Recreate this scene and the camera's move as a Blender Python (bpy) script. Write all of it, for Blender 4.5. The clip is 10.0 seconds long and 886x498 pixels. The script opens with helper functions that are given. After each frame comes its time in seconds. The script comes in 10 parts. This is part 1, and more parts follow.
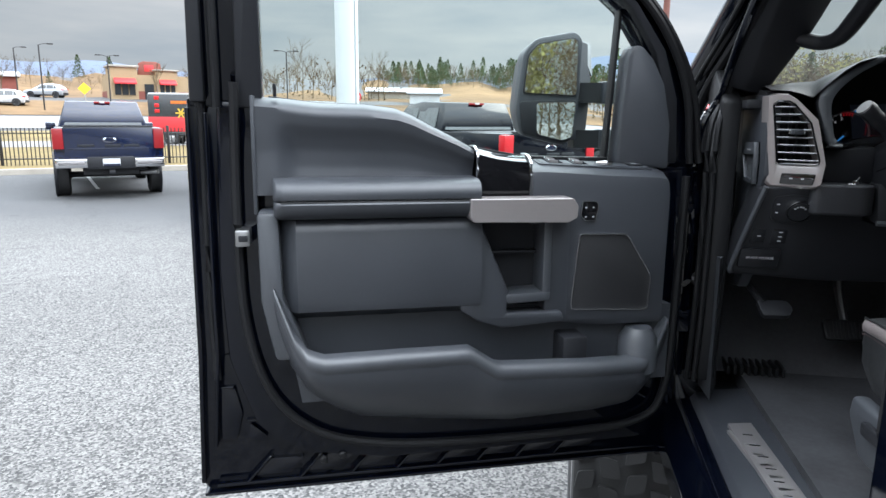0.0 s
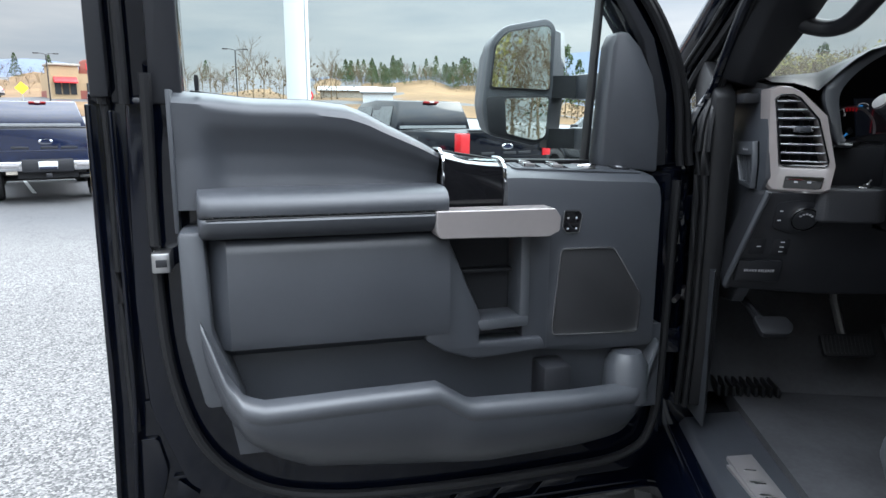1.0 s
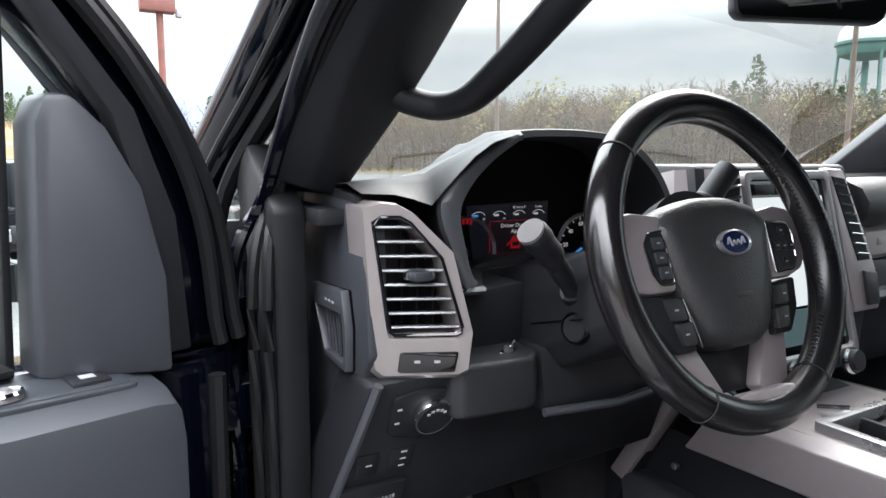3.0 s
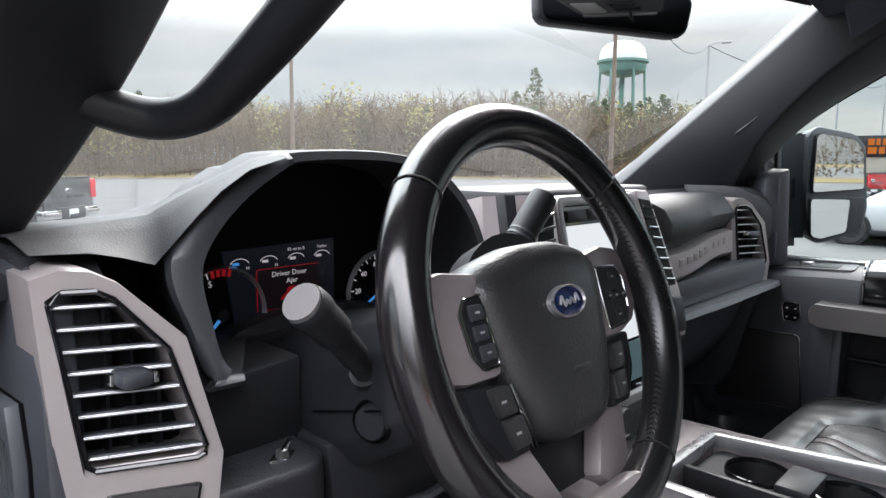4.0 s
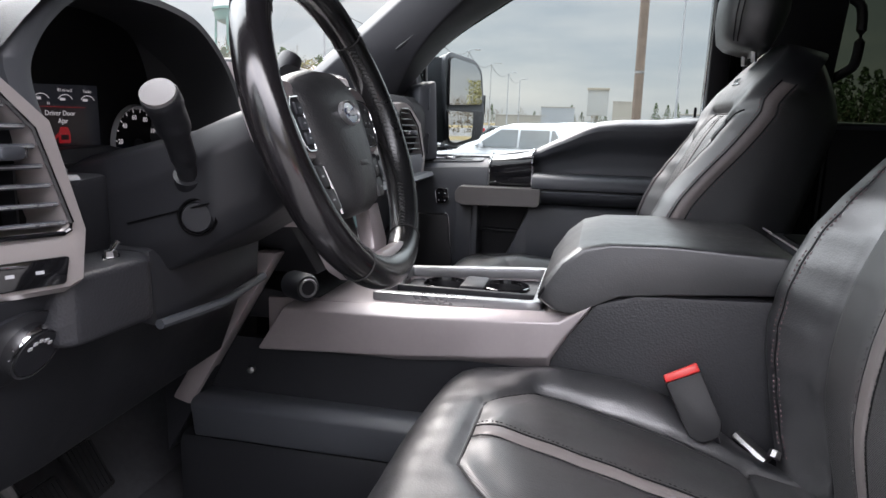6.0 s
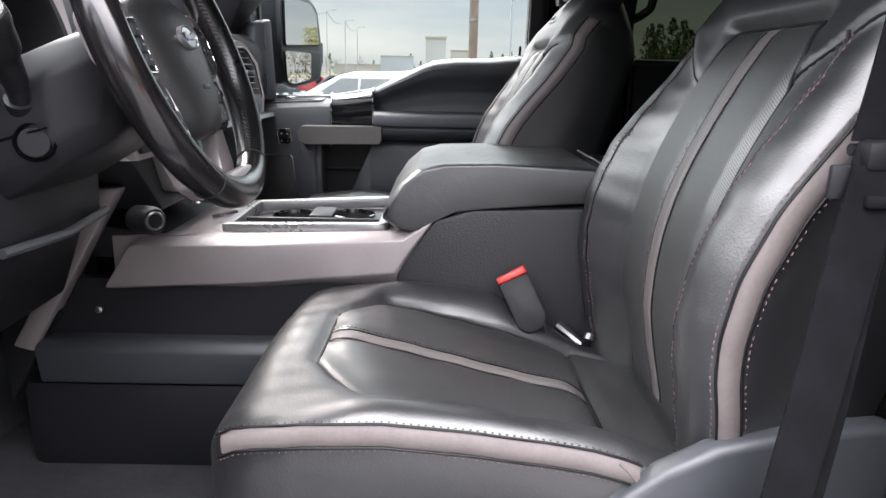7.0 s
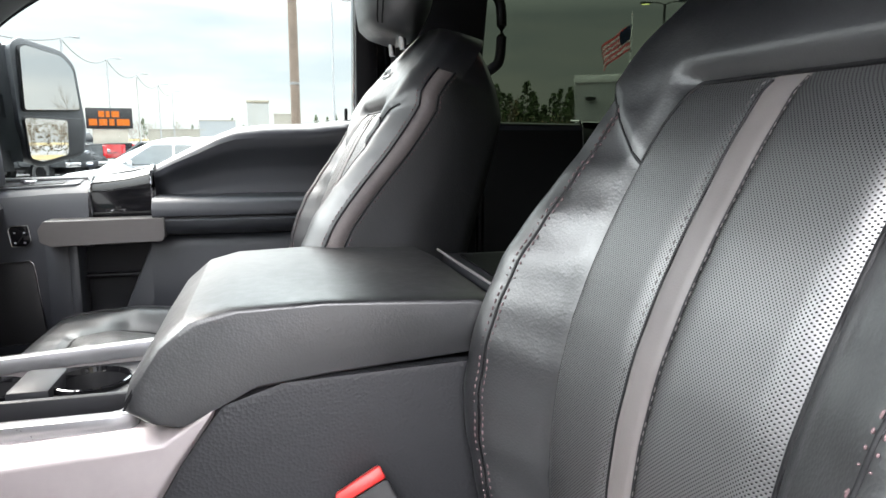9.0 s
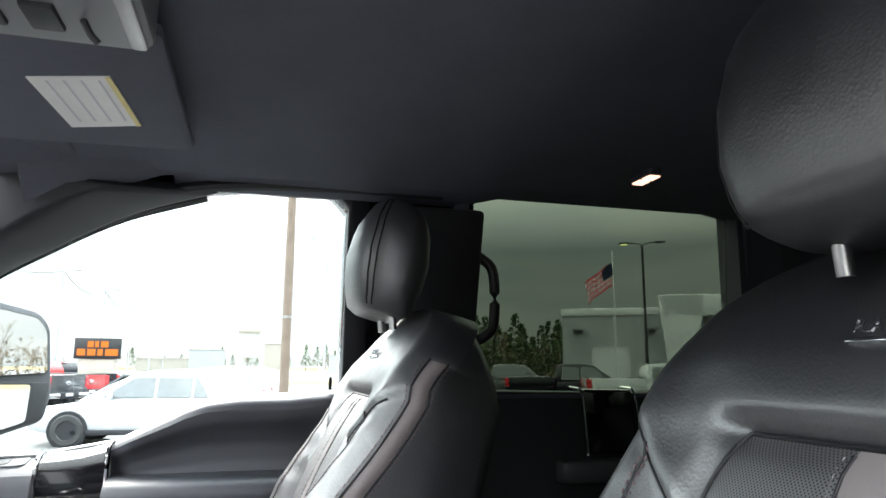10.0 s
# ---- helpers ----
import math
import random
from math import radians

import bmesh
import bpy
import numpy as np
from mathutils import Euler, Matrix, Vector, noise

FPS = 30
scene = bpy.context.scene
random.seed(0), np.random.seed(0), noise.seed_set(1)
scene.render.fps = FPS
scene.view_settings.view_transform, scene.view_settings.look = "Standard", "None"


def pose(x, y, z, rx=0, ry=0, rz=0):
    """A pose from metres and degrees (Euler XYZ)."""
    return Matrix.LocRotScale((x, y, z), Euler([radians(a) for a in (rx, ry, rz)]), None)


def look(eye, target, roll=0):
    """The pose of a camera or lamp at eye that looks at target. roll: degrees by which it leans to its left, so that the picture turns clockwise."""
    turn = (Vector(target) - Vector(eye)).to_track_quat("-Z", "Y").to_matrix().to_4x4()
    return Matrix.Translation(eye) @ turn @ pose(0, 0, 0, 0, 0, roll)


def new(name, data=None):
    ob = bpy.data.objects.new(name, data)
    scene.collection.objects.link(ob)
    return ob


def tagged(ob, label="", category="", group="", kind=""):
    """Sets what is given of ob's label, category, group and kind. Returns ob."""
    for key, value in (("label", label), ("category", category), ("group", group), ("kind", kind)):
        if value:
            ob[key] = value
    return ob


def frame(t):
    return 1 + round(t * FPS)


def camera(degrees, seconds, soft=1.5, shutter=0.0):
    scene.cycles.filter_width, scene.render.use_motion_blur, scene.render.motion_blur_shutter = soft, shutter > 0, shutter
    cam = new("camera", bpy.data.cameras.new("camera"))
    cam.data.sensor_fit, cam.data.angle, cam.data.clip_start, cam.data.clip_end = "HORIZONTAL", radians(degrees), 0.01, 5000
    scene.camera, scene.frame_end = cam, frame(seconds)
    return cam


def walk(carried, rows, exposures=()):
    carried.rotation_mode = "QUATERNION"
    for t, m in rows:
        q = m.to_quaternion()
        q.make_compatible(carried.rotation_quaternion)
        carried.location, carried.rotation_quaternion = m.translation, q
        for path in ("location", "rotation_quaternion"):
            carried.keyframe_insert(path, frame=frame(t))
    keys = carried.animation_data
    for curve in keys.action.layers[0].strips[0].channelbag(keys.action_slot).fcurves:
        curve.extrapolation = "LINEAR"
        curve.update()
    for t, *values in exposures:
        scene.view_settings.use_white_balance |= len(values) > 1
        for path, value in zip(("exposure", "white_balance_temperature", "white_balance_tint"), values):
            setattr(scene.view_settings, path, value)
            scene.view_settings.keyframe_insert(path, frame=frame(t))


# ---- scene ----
cam = camera(66.8, 10.0)
PATH = [
    (0, (-1.2, -1.432, 1.534), (-1.556, 0.498, 1.149), 0.5),
    (0.5, (-1.21, -1.38, 1.528), (-1.53, 0.555, 1.141), 0.3),
    (1, (-1.249, -1.217, 1.532), (-1.476, 0.731, 1.144), 0.2),
    (1.5, (-1.227, -1.026, 1.536), (-1.272, 0.937, 1.152), 0.0),
    (2, (-1.169, -0.818, 1.562), (-0.897, 1.132, 1.212), 0.3),
    (2.5, (-1.139, -0.635, 1.597), (-0.491, 1.232, 1.287), 0.4),
    (3, (-1.053, -0.497, 1.642), (-0.091, 1.235, 1.369), 0.2),
    (3.2, (-0.999, -0.448, 1.672), (0.06, 1.22, 1.364), 0.5),
    (4.3, (-0.896, -0.313, 1.662), (0.631, 0.957, 1.427), 0.3),
    (4.5, (-0.901, -0.307, 1.654), (0.679, 0.896, 1.411), 0.6),
    (5, (-0.955, -0.279, 1.625), (0.762, 0.712, 1.356), 1.1),
    (5.5, (-1.036, -0.271, 1.577), (0.8, 0.456, 1.263), 1.4),
    (6, (-1.158, -0.294, 1.543), (0.757, 0.142, 1.17), 1.6),
    (6.2, (-1.194, -0.302, 1.531), (0.739, 0.024, 1.133), 1.7),
    (7.3, (-1.241, -0.31, 1.511), (0.685, -0.406, 0.981), 0.7),
    (7.5, (-1.222, -0.312, 1.508), (0.698, -0.45, 0.966), 0.3),
    (8, (-1.094, -0.308, 1.503), (0.809, -0.567, 0.946), -0.3),
    (8.5, (-0.932, -0.298, 1.506), (0.964, -0.688, 1.003), -0.4),
    (9, (-0.8, -0.353, 1.53), (1.11, -0.85, 1.205), -0.0),
    (9.5, (-0.695, -0.389, 1.576), (1.229, -0.935, 1.583), 0.5),
    (10, (-0.701, -0.375, 1.618), (1.197, -0.898, 1.968), 0.3),
]
EXPO = [(0.0, 0.78, 6350, 11), (1.2, 0.98, 6250, 11), (2.0, 1.25, 6500, 13), (3.0, 1.55, 6700, 16), (4.5, 1.45, 6750, 19), (5.5, 1.4, 6750, 20), (6.2, 1.6, 6850, 22), (7.5, 1.98, 6950, 19), (8.6, 2.25, 7000, 18), (9.2, 2.5, 6950, 17), (10.0, 2.8, 6800, 15)]
walk(cam, [(t, look(eye, target, roll)) for t, eye, target, roll in PATH], EXPO)

# ---- sky and sun: an overcast winter day ----
world = bpy.data.worlds.new("overcast_sky")
scene.world = world
world.use_nodes = True
wn, wl = world.node_tree.nodes, world.node_tree.links
wn.clear()
w_out, w_bg = wn.new("ShaderNodeOutputWorld"), wn.new("ShaderNodeBackground")
w_sky = wn.new("ShaderNodeTexSky")
w_sky.sky_type, w_sky.sun_disc = "NISHITA", False
SUN_AZ, SUN_EL = radians(62), radians(42)
SUN_DIR = Vector((math.sin(SUN_AZ) * math.cos(SUN_EL), math.cos(SUN_AZ) * math.cos(SUN_EL), math.sin(SUN_EL)))
w_sky.sun_elevation, w_sky.sun_rotation = SUN_EL, SUN_AZ
w_co, w_map, w_noise = wn.new("ShaderNodeTexCoord"), wn.new("ShaderNodeMapping"), wn.new("ShaderNodeTexNoise")
w_map.inputs["Scale"].default_value = (1.0, 1.0, 5.5)
w_noise.inputs["Scale"].default_value, w_noise.inputs["Detail"].default_value = 2.6, 6.0
w_noise.inputs["Roughness"].default_value = 0.55
w_ramp = wn.new("ShaderNodeValToRGB")
w_ramp.color_ramp.elements[0].position, w_ramp.color_ramp.elements[0].color = 0.34, (5.4, 6.2, 6.9, 1)
w_ramp.color_ramp.elements[1].position, w_ramp.color_ramp.elements[1].color = 0.66, (8.3, 8.6, 8.7, 1)
w_mix = wn.new("ShaderNodeMixRGB")
w_mix.inputs["Fac"].default_value = 0.9
w_bg.inputs["Strength"].default_value = 0.105
wl.new(w_co.outputs["Generated"], w_map.inputs["Vector"])
wl.new(w_map.outputs["Vector"], w_noise.inputs["Vector"])
wl.new(w_noise.outputs["Fac"], w_ramp.inputs["Fac"])
wl.new(w_sky.outputs["Color"], w_mix.inputs["Color1"])
wl.new(w_ramp.outputs["Color"], w_mix.inputs["Color2"])
w_sep, w_grad = wn.new("ShaderNodeSeparateXYZ"), wn.new("ShaderNodeMapRange")
w_grad.inputs["From Min"].default_value, w_grad.inputs["From Max"].default_value = 0.17, 0.60
w_grad.inputs["To Min"].default_value, w_grad.inputs["To Max"].default_value = 0.46, 4.5
w_mul = wn.new("ShaderNodeMixRGB")
w_mul.blend_type, w_mul.inputs["Fac"].default_value = "MULTIPLY", 1.0
wl.new(w_co.outputs["Generated"], w_sep.inputs[0])
wl.new(w_sep.outputs["Z"], w_grad.inputs["Value"])
wl.new(w_mix.outputs["Color"], w_mul.inputs["Color1"])
wl.new(w_grad.outputs["Result"], w_mul.inputs["Color2"])
w_dot, w_veil, w_mul2 = wn.new("ShaderNodeVectorMath"), wn.new("ShaderNodeMapRange"), wn.new("ShaderNodeMixRGB")
w_dot.operation = "DOT_PRODUCT"
w_dot.inputs[1].default_value = SUN_DIR
w_veil.interpolation_type = "SMOOTHSTEP"
w_veil.inputs["From Min"].default_value, w_veil.inputs["From Max"].default_value = -0.6, 1.0
w_veil.inputs["To Min"].default_value, w_veil.inputs["To Max"].default_value = 0.78, 1.35
w_mul2.blend_type, w_mul2.inputs["Fac"].default_value = "MULTIPLY", 1.0
wl.new(w_co.outputs["Generated"], w_dot.inputs[0])
wl.new(w_dot.outputs["Value"], w_veil.inputs["Value"])
wl.new(w_mul.outputs["Color"], w_mul2.inputs["Color1"])
wl.new(w_veil.outputs["Result"], w_mul2.inputs["Color2"])
wl.new(w_mul2.outputs["Color"], w_bg.inputs["Color"])
wl.new(w_bg.outputs["Background"], w_out.inputs["Surface"])
sun_data = bpy.data.lights.new("sun", "SUN")
sun_data.energy, sun_data.angle, sun_data.color = 1.5, radians(34), (1.0, 0.97, 0.92)
sun = new("sun", sun_data)
sun.matrix_world = look(SUN_DIR * 30, (0, 0, 0))

# ---- materials ----
def _mat(name):
    m = bpy.data.materials.new(name)
    m.use_nodes = True
    return m, m.node_tree.nodes, m.node_tree.links, m.node_tree.nodes["Principled BSDF"]


def mat(name, color, rough=0.5, metal=0.0, vary=0.12, scale=6.0, grain=0.0, grain_scale=400.0, wear=0.0, wear_scale=20.0,
        coat=0.0, spec=0.5, alpha=1.0, coat_rough=0.05, ior=1.5, rough_vary=0.12, cells=False, island=0.0):
    """Principled surface with colour drift at two scales, uneven gloss and a fine bump."""
    m, n, l, b = _mat(name)
    co = n.new("ShaderNodeTexCoord")
    big, fine = n.new("ShaderNodeTexNoise"), n.new("ShaderNodeTexNoise")
    big.inputs["Scale"].default_value, big.inputs["Detail"].default_value = scale, 4.0
    fine.inputs["Scale"].default_value, fine.inputs["Detail"].default_value = scale * 14, 3.0
    l.new(co.outputs["Object"], big.inputs["Vector"])
    l.new(co.outputs["Object"], fine.inputs["Vector"])
    add = n.new("ShaderNodeMath")
    add.operation = "MULTIPLY_ADD"
    add.inputs[1].default_value = 0.35
    l.new(fine.outputs["Fac"], add.inputs[0])
    l.new(big.outputs["Fac"], add.inputs[2])
    ramp = n.new("ShaderNodeMapRange")
    ramp.inputs["From Min"].default_value, ramp.inputs["From Max"].default_value = 0.4, 0.95
    ramp.inputs["To Min"].default_value, ramp.inputs["To Max"].default_value = 1 - vary, 1 + vary
    l.new(add.outputs[0], ramp.inputs["Value"])
    mul = n.new("ShaderNodeMixRGB")
    mul.blend_type = "MULTIPLY"
    mul.inputs["Fac"].default_value = 1.0
    mul.inputs["Color1"].default_value = (*color, 1)
    l.new(ramp.outputs["Result"], mul.inputs["Color2"])
    out = mul.outputs["Color"]
    if island:
        oi, hs = n.new("ShaderNodeObjectInfo"), n.new("ShaderNodeMapRange")
        hs.inputs["To Min"].default_value, hs.inputs["To Max"].default_value = 1 - island, 1 + island
        l.new(oi.outputs["Random"], hs.inputs["Value"])
        m2 = n.new("ShaderNodeMixRGB")
        m2.blend_type = "MULTIPLY"
        m2.inputs["Fac"].default_value = 1.0
        l.new(out, m2.inputs["Color1"])
        l.new(hs.outputs["Result"], m2.inputs["Color2"])
        out = m2.outputs["Color"]
    l.new(out, b.inputs["Base Color"])
    rr = n.new("ShaderNodeMapRange")
    rr.inputs["From Min"].default_value, rr.inputs["From Max"].default_value = 0.4, 0.95
    rr.inputs["To Min"].default_value, rr.inputs["To Max"].default_value = max(0.02, rough * (1 - rough_vary)), min(1, rough * (1 + rough_vary))
    l.new(add.outputs[0], rr.inputs["Value"])
    l.new(rr.outputs["Result"], b.inputs["Roughness"])
    b.inputs["Metallic"].default_value = metal
    b.inputs["Specular IOR Level"].default_value = spec
    b.inputs["IOR"].default_value = ior
    b.inputs["Coat Weight"].default_value = coat
    b.inputs["Coat Roughness"].default_value = coat_rough
    if grain or wear:
        bump = n.new("ShaderNodeBump")
        bump.inputs["Strength"].default_value = min(1.0, grain * 2)
        bump.inputs["Distance"].default_value = 0.12 / grain_scale
        if cells:
            g = n.new("ShaderNodeTexVoronoi")
            src = g.outputs["Distance"]
        else:
            g = n.new("ShaderNodeTexNoise")
            g.inputs["Detail"].default_value = 2.0
            src = g.outputs["Fac"]
        g.inputs["Scale"].default_value = grain_scale
        l.new(co.outputs["Object"], g.inputs["Vector"])
        l.new(src, bump.inputs["Height"])
        if wear:
            w2, b2 = n.new("ShaderNodeTexNoise"), n.new("ShaderNodeBump")
            w2.inputs["Scale"].default_value, w2.inputs["Detail"].default_value = wear_scale, 4.0
            w2.inputs["Distortion"].default_value = 0.6
            b2.inputs["Strength"].default_value, b2.inputs["Distance"].default_value = min(1.0, wear * 3), 0.02 / wear_scale
            l.new(co.outputs["Object"], w2.inputs["Vector"])
            l.new(w2.outputs["Fac"], b2.inputs["Height"])
            l.new(b2.outputs["Normal"], bump.inputs["Normal"])
        l.new(bump.outputs["Normal"], b.inputs["Normal"])
    b.inputs["Alpha"].default_value = alpha
    return m


def glow(name, color, strength):
    m, n, l, b = _mat(name)
    b.inputs["Base Color"].default_value = (*[c * 0.12 for c in color], 1)
    b.inputs["Emission Color"].default_value = (*color, 1)
    b.inputs["Emission Strength"].default_value = strength
    b.inputs["Roughness"].default_value = 0.3
    return m


def pane(name, tint, gloss=0.07, reflect_haze=0.0):
    """Thin clear or tinted window glass."""
    m, n, l, b = _mat(name)
    n.remove(b)
    out = n["Material Output"]
    tr, gl, mx = n.new("ShaderNodeBsdfTransparent"), n.new("ShaderNodeBsdfGlossy"), n.new("ShaderNodeMixShader")
    tr.inputs["Color"].default_value = (*tint, 1)
    gl.inputs["Roughness"].default_value = 0.02
    fr = n.new("ShaderNodeFresnel")
    fr.inputs["IOR"].default_value = 1.3
    sc = n.new("ShaderNodeMath")
    sc.operation = "MULTIPLY"
    sc.inputs[1].default_value = gloss * 10
    l.new(fr.outputs["Fac"], sc.inputs[0])
    l.new(sc.outputs[0], mx.inputs["Fac"])
    l.new(tr.outputs[0], mx.inputs[1])
    l.new(gl.outputs[0], mx.inputs[2])
    # a pale translucent film stands in for the dash's milky reflection
    if reflect_haze:
        df, md, nz, rg = n.new("ShaderNodeBsdfTranslucent"), n.new("ShaderNodeMixShader"), n.new("ShaderNodeTexNoise"), n.new("ShaderNodeMapRange")
        df.inputs["Color"].default_value = (0.85, 0.85, 0.85, 1)
        nz.inputs["Scale"].default_value, nz.inputs["Detail"].default_value = 4.0, 6.0
        rg.inputs["To Min"].default_value, rg.inputs["To Max"].default_value = reflect_haze * 0.6, reflect_haze * 1.5
        l.new(nz.outputs["Fac"], rg.inputs["Value"])
        l.new(rg.outputs["Result"], md.inputs["Fac"])
        l.new(mx.outputs[0], md.inputs[1])
        l.new(df.outputs[0], md.inputs[2])
        mx = md
    l.new(mx.outputs[0], out.inputs["Surface"])
    return m


def perforated(name, color, rough, spacing=0.0042):
    """Leather pricked with rows of small holes."""
    m, n, l, b = _mat(name)
    co, mp = n.new("ShaderNodeTexCoord"), n.new("ShaderNodeMapping")
    mp.inputs["Scale"].default_value = (1 / spacing,) * 3
    l.new(co.outputs["UV"], mp.inputs["Vector"])
    vo = n.new("ShaderNodeTexVoronoi")
    vo.voronoi_dimensions = "2D"
    vo.inputs["Randomness"].default_value = 0.0
    vo.inputs["Scale"].default_value = 1.0
    l.new(mp.outputs["Vector"], vo.inputs["Vector"])
    ra = n.new("ShaderNodeMapRange")
    ra.inputs["From Min"].default_value, ra.inputs["From Max"].default_value = 0.14, 0.34
    l.new(vo.outputs["Distance"], ra.inputs["Value"])
    no = n.new("ShaderNodeTexNoise")
    no.inputs["Scale"].default_value = 9.0
    l.new(co.outputs["Object"], no.inputs["Vector"])
    mx = n.new("ShaderNodeMixRGB")
    # shade inside the holes put into the colour; their gloss is masked below
    mx.inputs["Color1"].default_value = (0.003, 0.003, 0.003, 1)
    mx.inputs["Color2"].default_value = (*color, 1)
    l.new(ra.outputs["Result"], mx.inputs["Fac"])
    l.new(mx.outputs["Color"], b.inputs["Base Color"])
    rr = n.new("ShaderNodeMapRange")
    rr.inputs["To Min"].default_value, rr.inputs["To Max"].default_value = rough - 0.06, rough + 0.08
    l.new(no.outputs["Fac"], rr.inputs["Value"])
    l.new(rr.outputs["Result"], b.inputs["Roughness"])
    sp = n.new("ShaderNodeMath")
    sp.operation = "MULTIPLY"
    sp.inputs[1].default_value = 0.5
    l.new(ra.outputs["Result"], sp.inputs[0])
    l.new(sp.outputs["Value"], b.inputs["Specular IOR Level"])
    bu = n.new("ShaderNodeBump")
    b.inputs["IOR"].default_value = 2.6
    bu.inputs["Strength"].default_value, bu.inputs["Distance"].default_value = 0.35, 0.0004
    l.new(ra.outputs["Result"], bu.inputs["Height"])
    l.new(bu.outputs["Normal"], b.inputs["Normal"])
    return m


def asphalt_mat():
    m, n, l, b = _mat("asphalt")
    co = n.new("ShaderNodeTexCoord")
    vo, no, cr = n.new("ShaderNodeTexVoronoi"), n.new("ShaderNodeTexNoise"), n.new("ShaderNodeTexVoronoi")
    vo.inputs["Scale"].default_value = 85.0
    no.inputs["Scale"].default_value, no.inputs["Detail"].default_value = 0.35, 5.0
    cr.feature, cr.inputs["Scale"].default_value = "DISTANCE_TO_EDGE", 0.45
    wob = n.new("ShaderNodeTexNoise")
    wob.inputs["Scale"].default_value, wob.inputs["Detail"].default_value = 3.0, 4.0
    wadd = n.new("ShaderNodeVectorMath")
    wadd.operation = "MULTIPLY_ADD"
    wadd.inputs[1].default_value = (0.5, 0.5, 0.5)
    l.new(co.outputs["Object"], wob.inputs["Vector"])
    l.new(wob.outputs["Color"], wadd.inputs[0])
    l.new(co.outputs["Object"], wadd.inputs[2])
    l.new(wadd.outputs[0], cr.inputs["Vector"])
    for k in (vo, no):
        l.new(co.outputs["Object"], k.inputs["Vector"])
    bw = n.new("ShaderNodeRGBToBW")
    l.new(vo.outputs["Color"], bw.inputs[0])
    stones = n.new("ShaderNodeValToRGB")
    stones.color_ramp.elements[0].color, stones.color_ramp.elements[0].position = (0.022, 0.022, 0.023, 1), 0.2
    stones.color_ramp.elements[1].color, stones.color_ramp.elements[1].position = (0.145, 0.141, 0.136, 1), 0.8
    l.new(bw.outputs[0], stones.inputs["Fac"])
    # worn, stony surface near the truck and darker sealed bays further off
    sep, edge = n.new("ShaderNodeSeparateXYZ"), n.new("ShaderNodeMapRange")
    l.new(co.outputs["Object"], sep.inputs[0])
    edge.inputs["From Min"].default_value, edge.inputs["From Max"].default_value = 6.4, 8.6
    l.new(sep.outputs["Y"], edge.inputs["Value"])
    dark = n.new("ShaderNodeMixRGB")
    l.new(edge.outputs["Result"], dark.inputs["Fac"])
    l.new(stones.outputs["Color"], dark.inputs["Color1"])
    dark.inputs["Color2"].default_value = (0.05, 0.051, 0.054, 1)
    br = n.new("ShaderNodeMapRange")
    br.inputs["From Min"].default_value, br.inputs["From Max"].default_value = 0.3, 0.7
    br.inputs["To Min"].default_value, br.inputs["To Max"].default_value = 0.8, 1.15
    l.new(no.outputs["Fac"], br.inputs["Value"])
    mu = n.new("ShaderNodeMixRGB")
    mu.blend_type, mu.inputs["Fac"].default_value = "MULTIPLY", 1.0
    l.new(dark.outputs["Color"], mu.inputs["Color1"])
    l.new(br.outputs["Result"], mu.inputs["Color2"])
    ck = n.new("ShaderNodeMapRange")
    ck.inputs["From Max"].default_value, ck.inputs["To Min"].default_value = 0.006, 0.55
    l.new(cr.outputs["Distance"], ck.inputs["Value"])
    mc = n.new("ShaderNodeMixRGB")
    mc.blend_type, mc.inputs["Fac"].default_value = "MULTIPLY", 1.0
    l.new(mu.outputs["Color"], mc.inputs["Color1"])
    l.new(ck.outputs["Result"], mc.inputs["Color2"])
    l.new(mc.outputs["Color"], b.inputs["Base Color"])
    b.inputs["Roughness"].default_value = 0.85
    bu = n.new("ShaderNodeBump")
    bu.inputs["Strength"].default_value, bu.inputs["Distance"].default_value = 0.6, 0.006
    l.new(vo.outputs["Distance"], bu.inputs["Height"])
    l.new(bu.outputs["Normal"], b.inputs["Normal"])
    return m


PLASTIC = mat("soft_black_plastic", (0.033, 0.0362, 0.0435), 0.46, vary=0.12, grain=0.14, grain_scale=900, ior=1.65)
PLASTIC_D = mat("hard_black_plastic", (0.0135, 0.0142, 0.0172), 0.5, vary=0.12, grain=0.12, grain_scale=900, spec=0.4)
PLASTIC_G = mat("charcoal_grained_plastic", (0.046, 0.050, 0.058), 0.46, grain=0.14, grain_scale=900, ior=1.7)
DASHPAD = mat("dash_pad_leatherette", (0.019, 0.0197, 0.022), 0.55, vary=0.15, grain=0.35, grain_scale=620, cells=True, spec=0.36)
LEATHER = mat("black_leather", (0.0135, 0.0142, 0.016), 0.42, vary=0.25, scale=6, grain=0.24, grain_scale=420, wear=0.25, wear_scale=22, cells=True, rough_vary=0.3, ior=2.15)
LEATHER_W = mat("wheel_leather", (0.010, 0.0102, 0.011), 0.24, vary=0.2, scale=10, grain=0.12, grain_scale=900, rough_vary=0.2, ior=1.7)
HUBSKIN = mat("grained_airbag_cover", (0.03, 0.03, 0.032), 0.4, grain=0.5, grain_scale=380, cells=True, ior=1.65)
PILLAR = mat("satin_black_pillar_trim", (0.019, 0.0198, 0.0232), 0.45, grain=0.1, grain_scale=1000, spec=0.28)
# near black without gloss: the shade of hollows put into the colour
WELL = mat("hollow_shade_black", (0.005, 0.005, 0.006), 0.95, spec=0.0)
PERF = perforated("perforated_leather", (0.034, 0.0345, 0.036), 0.40, 0.0021)
STRIPE = mat("taupe_leather_stripe", (0.15, 0.135, 0.133), 0.42, grain=0.1, grain_scale=500, cells=True)
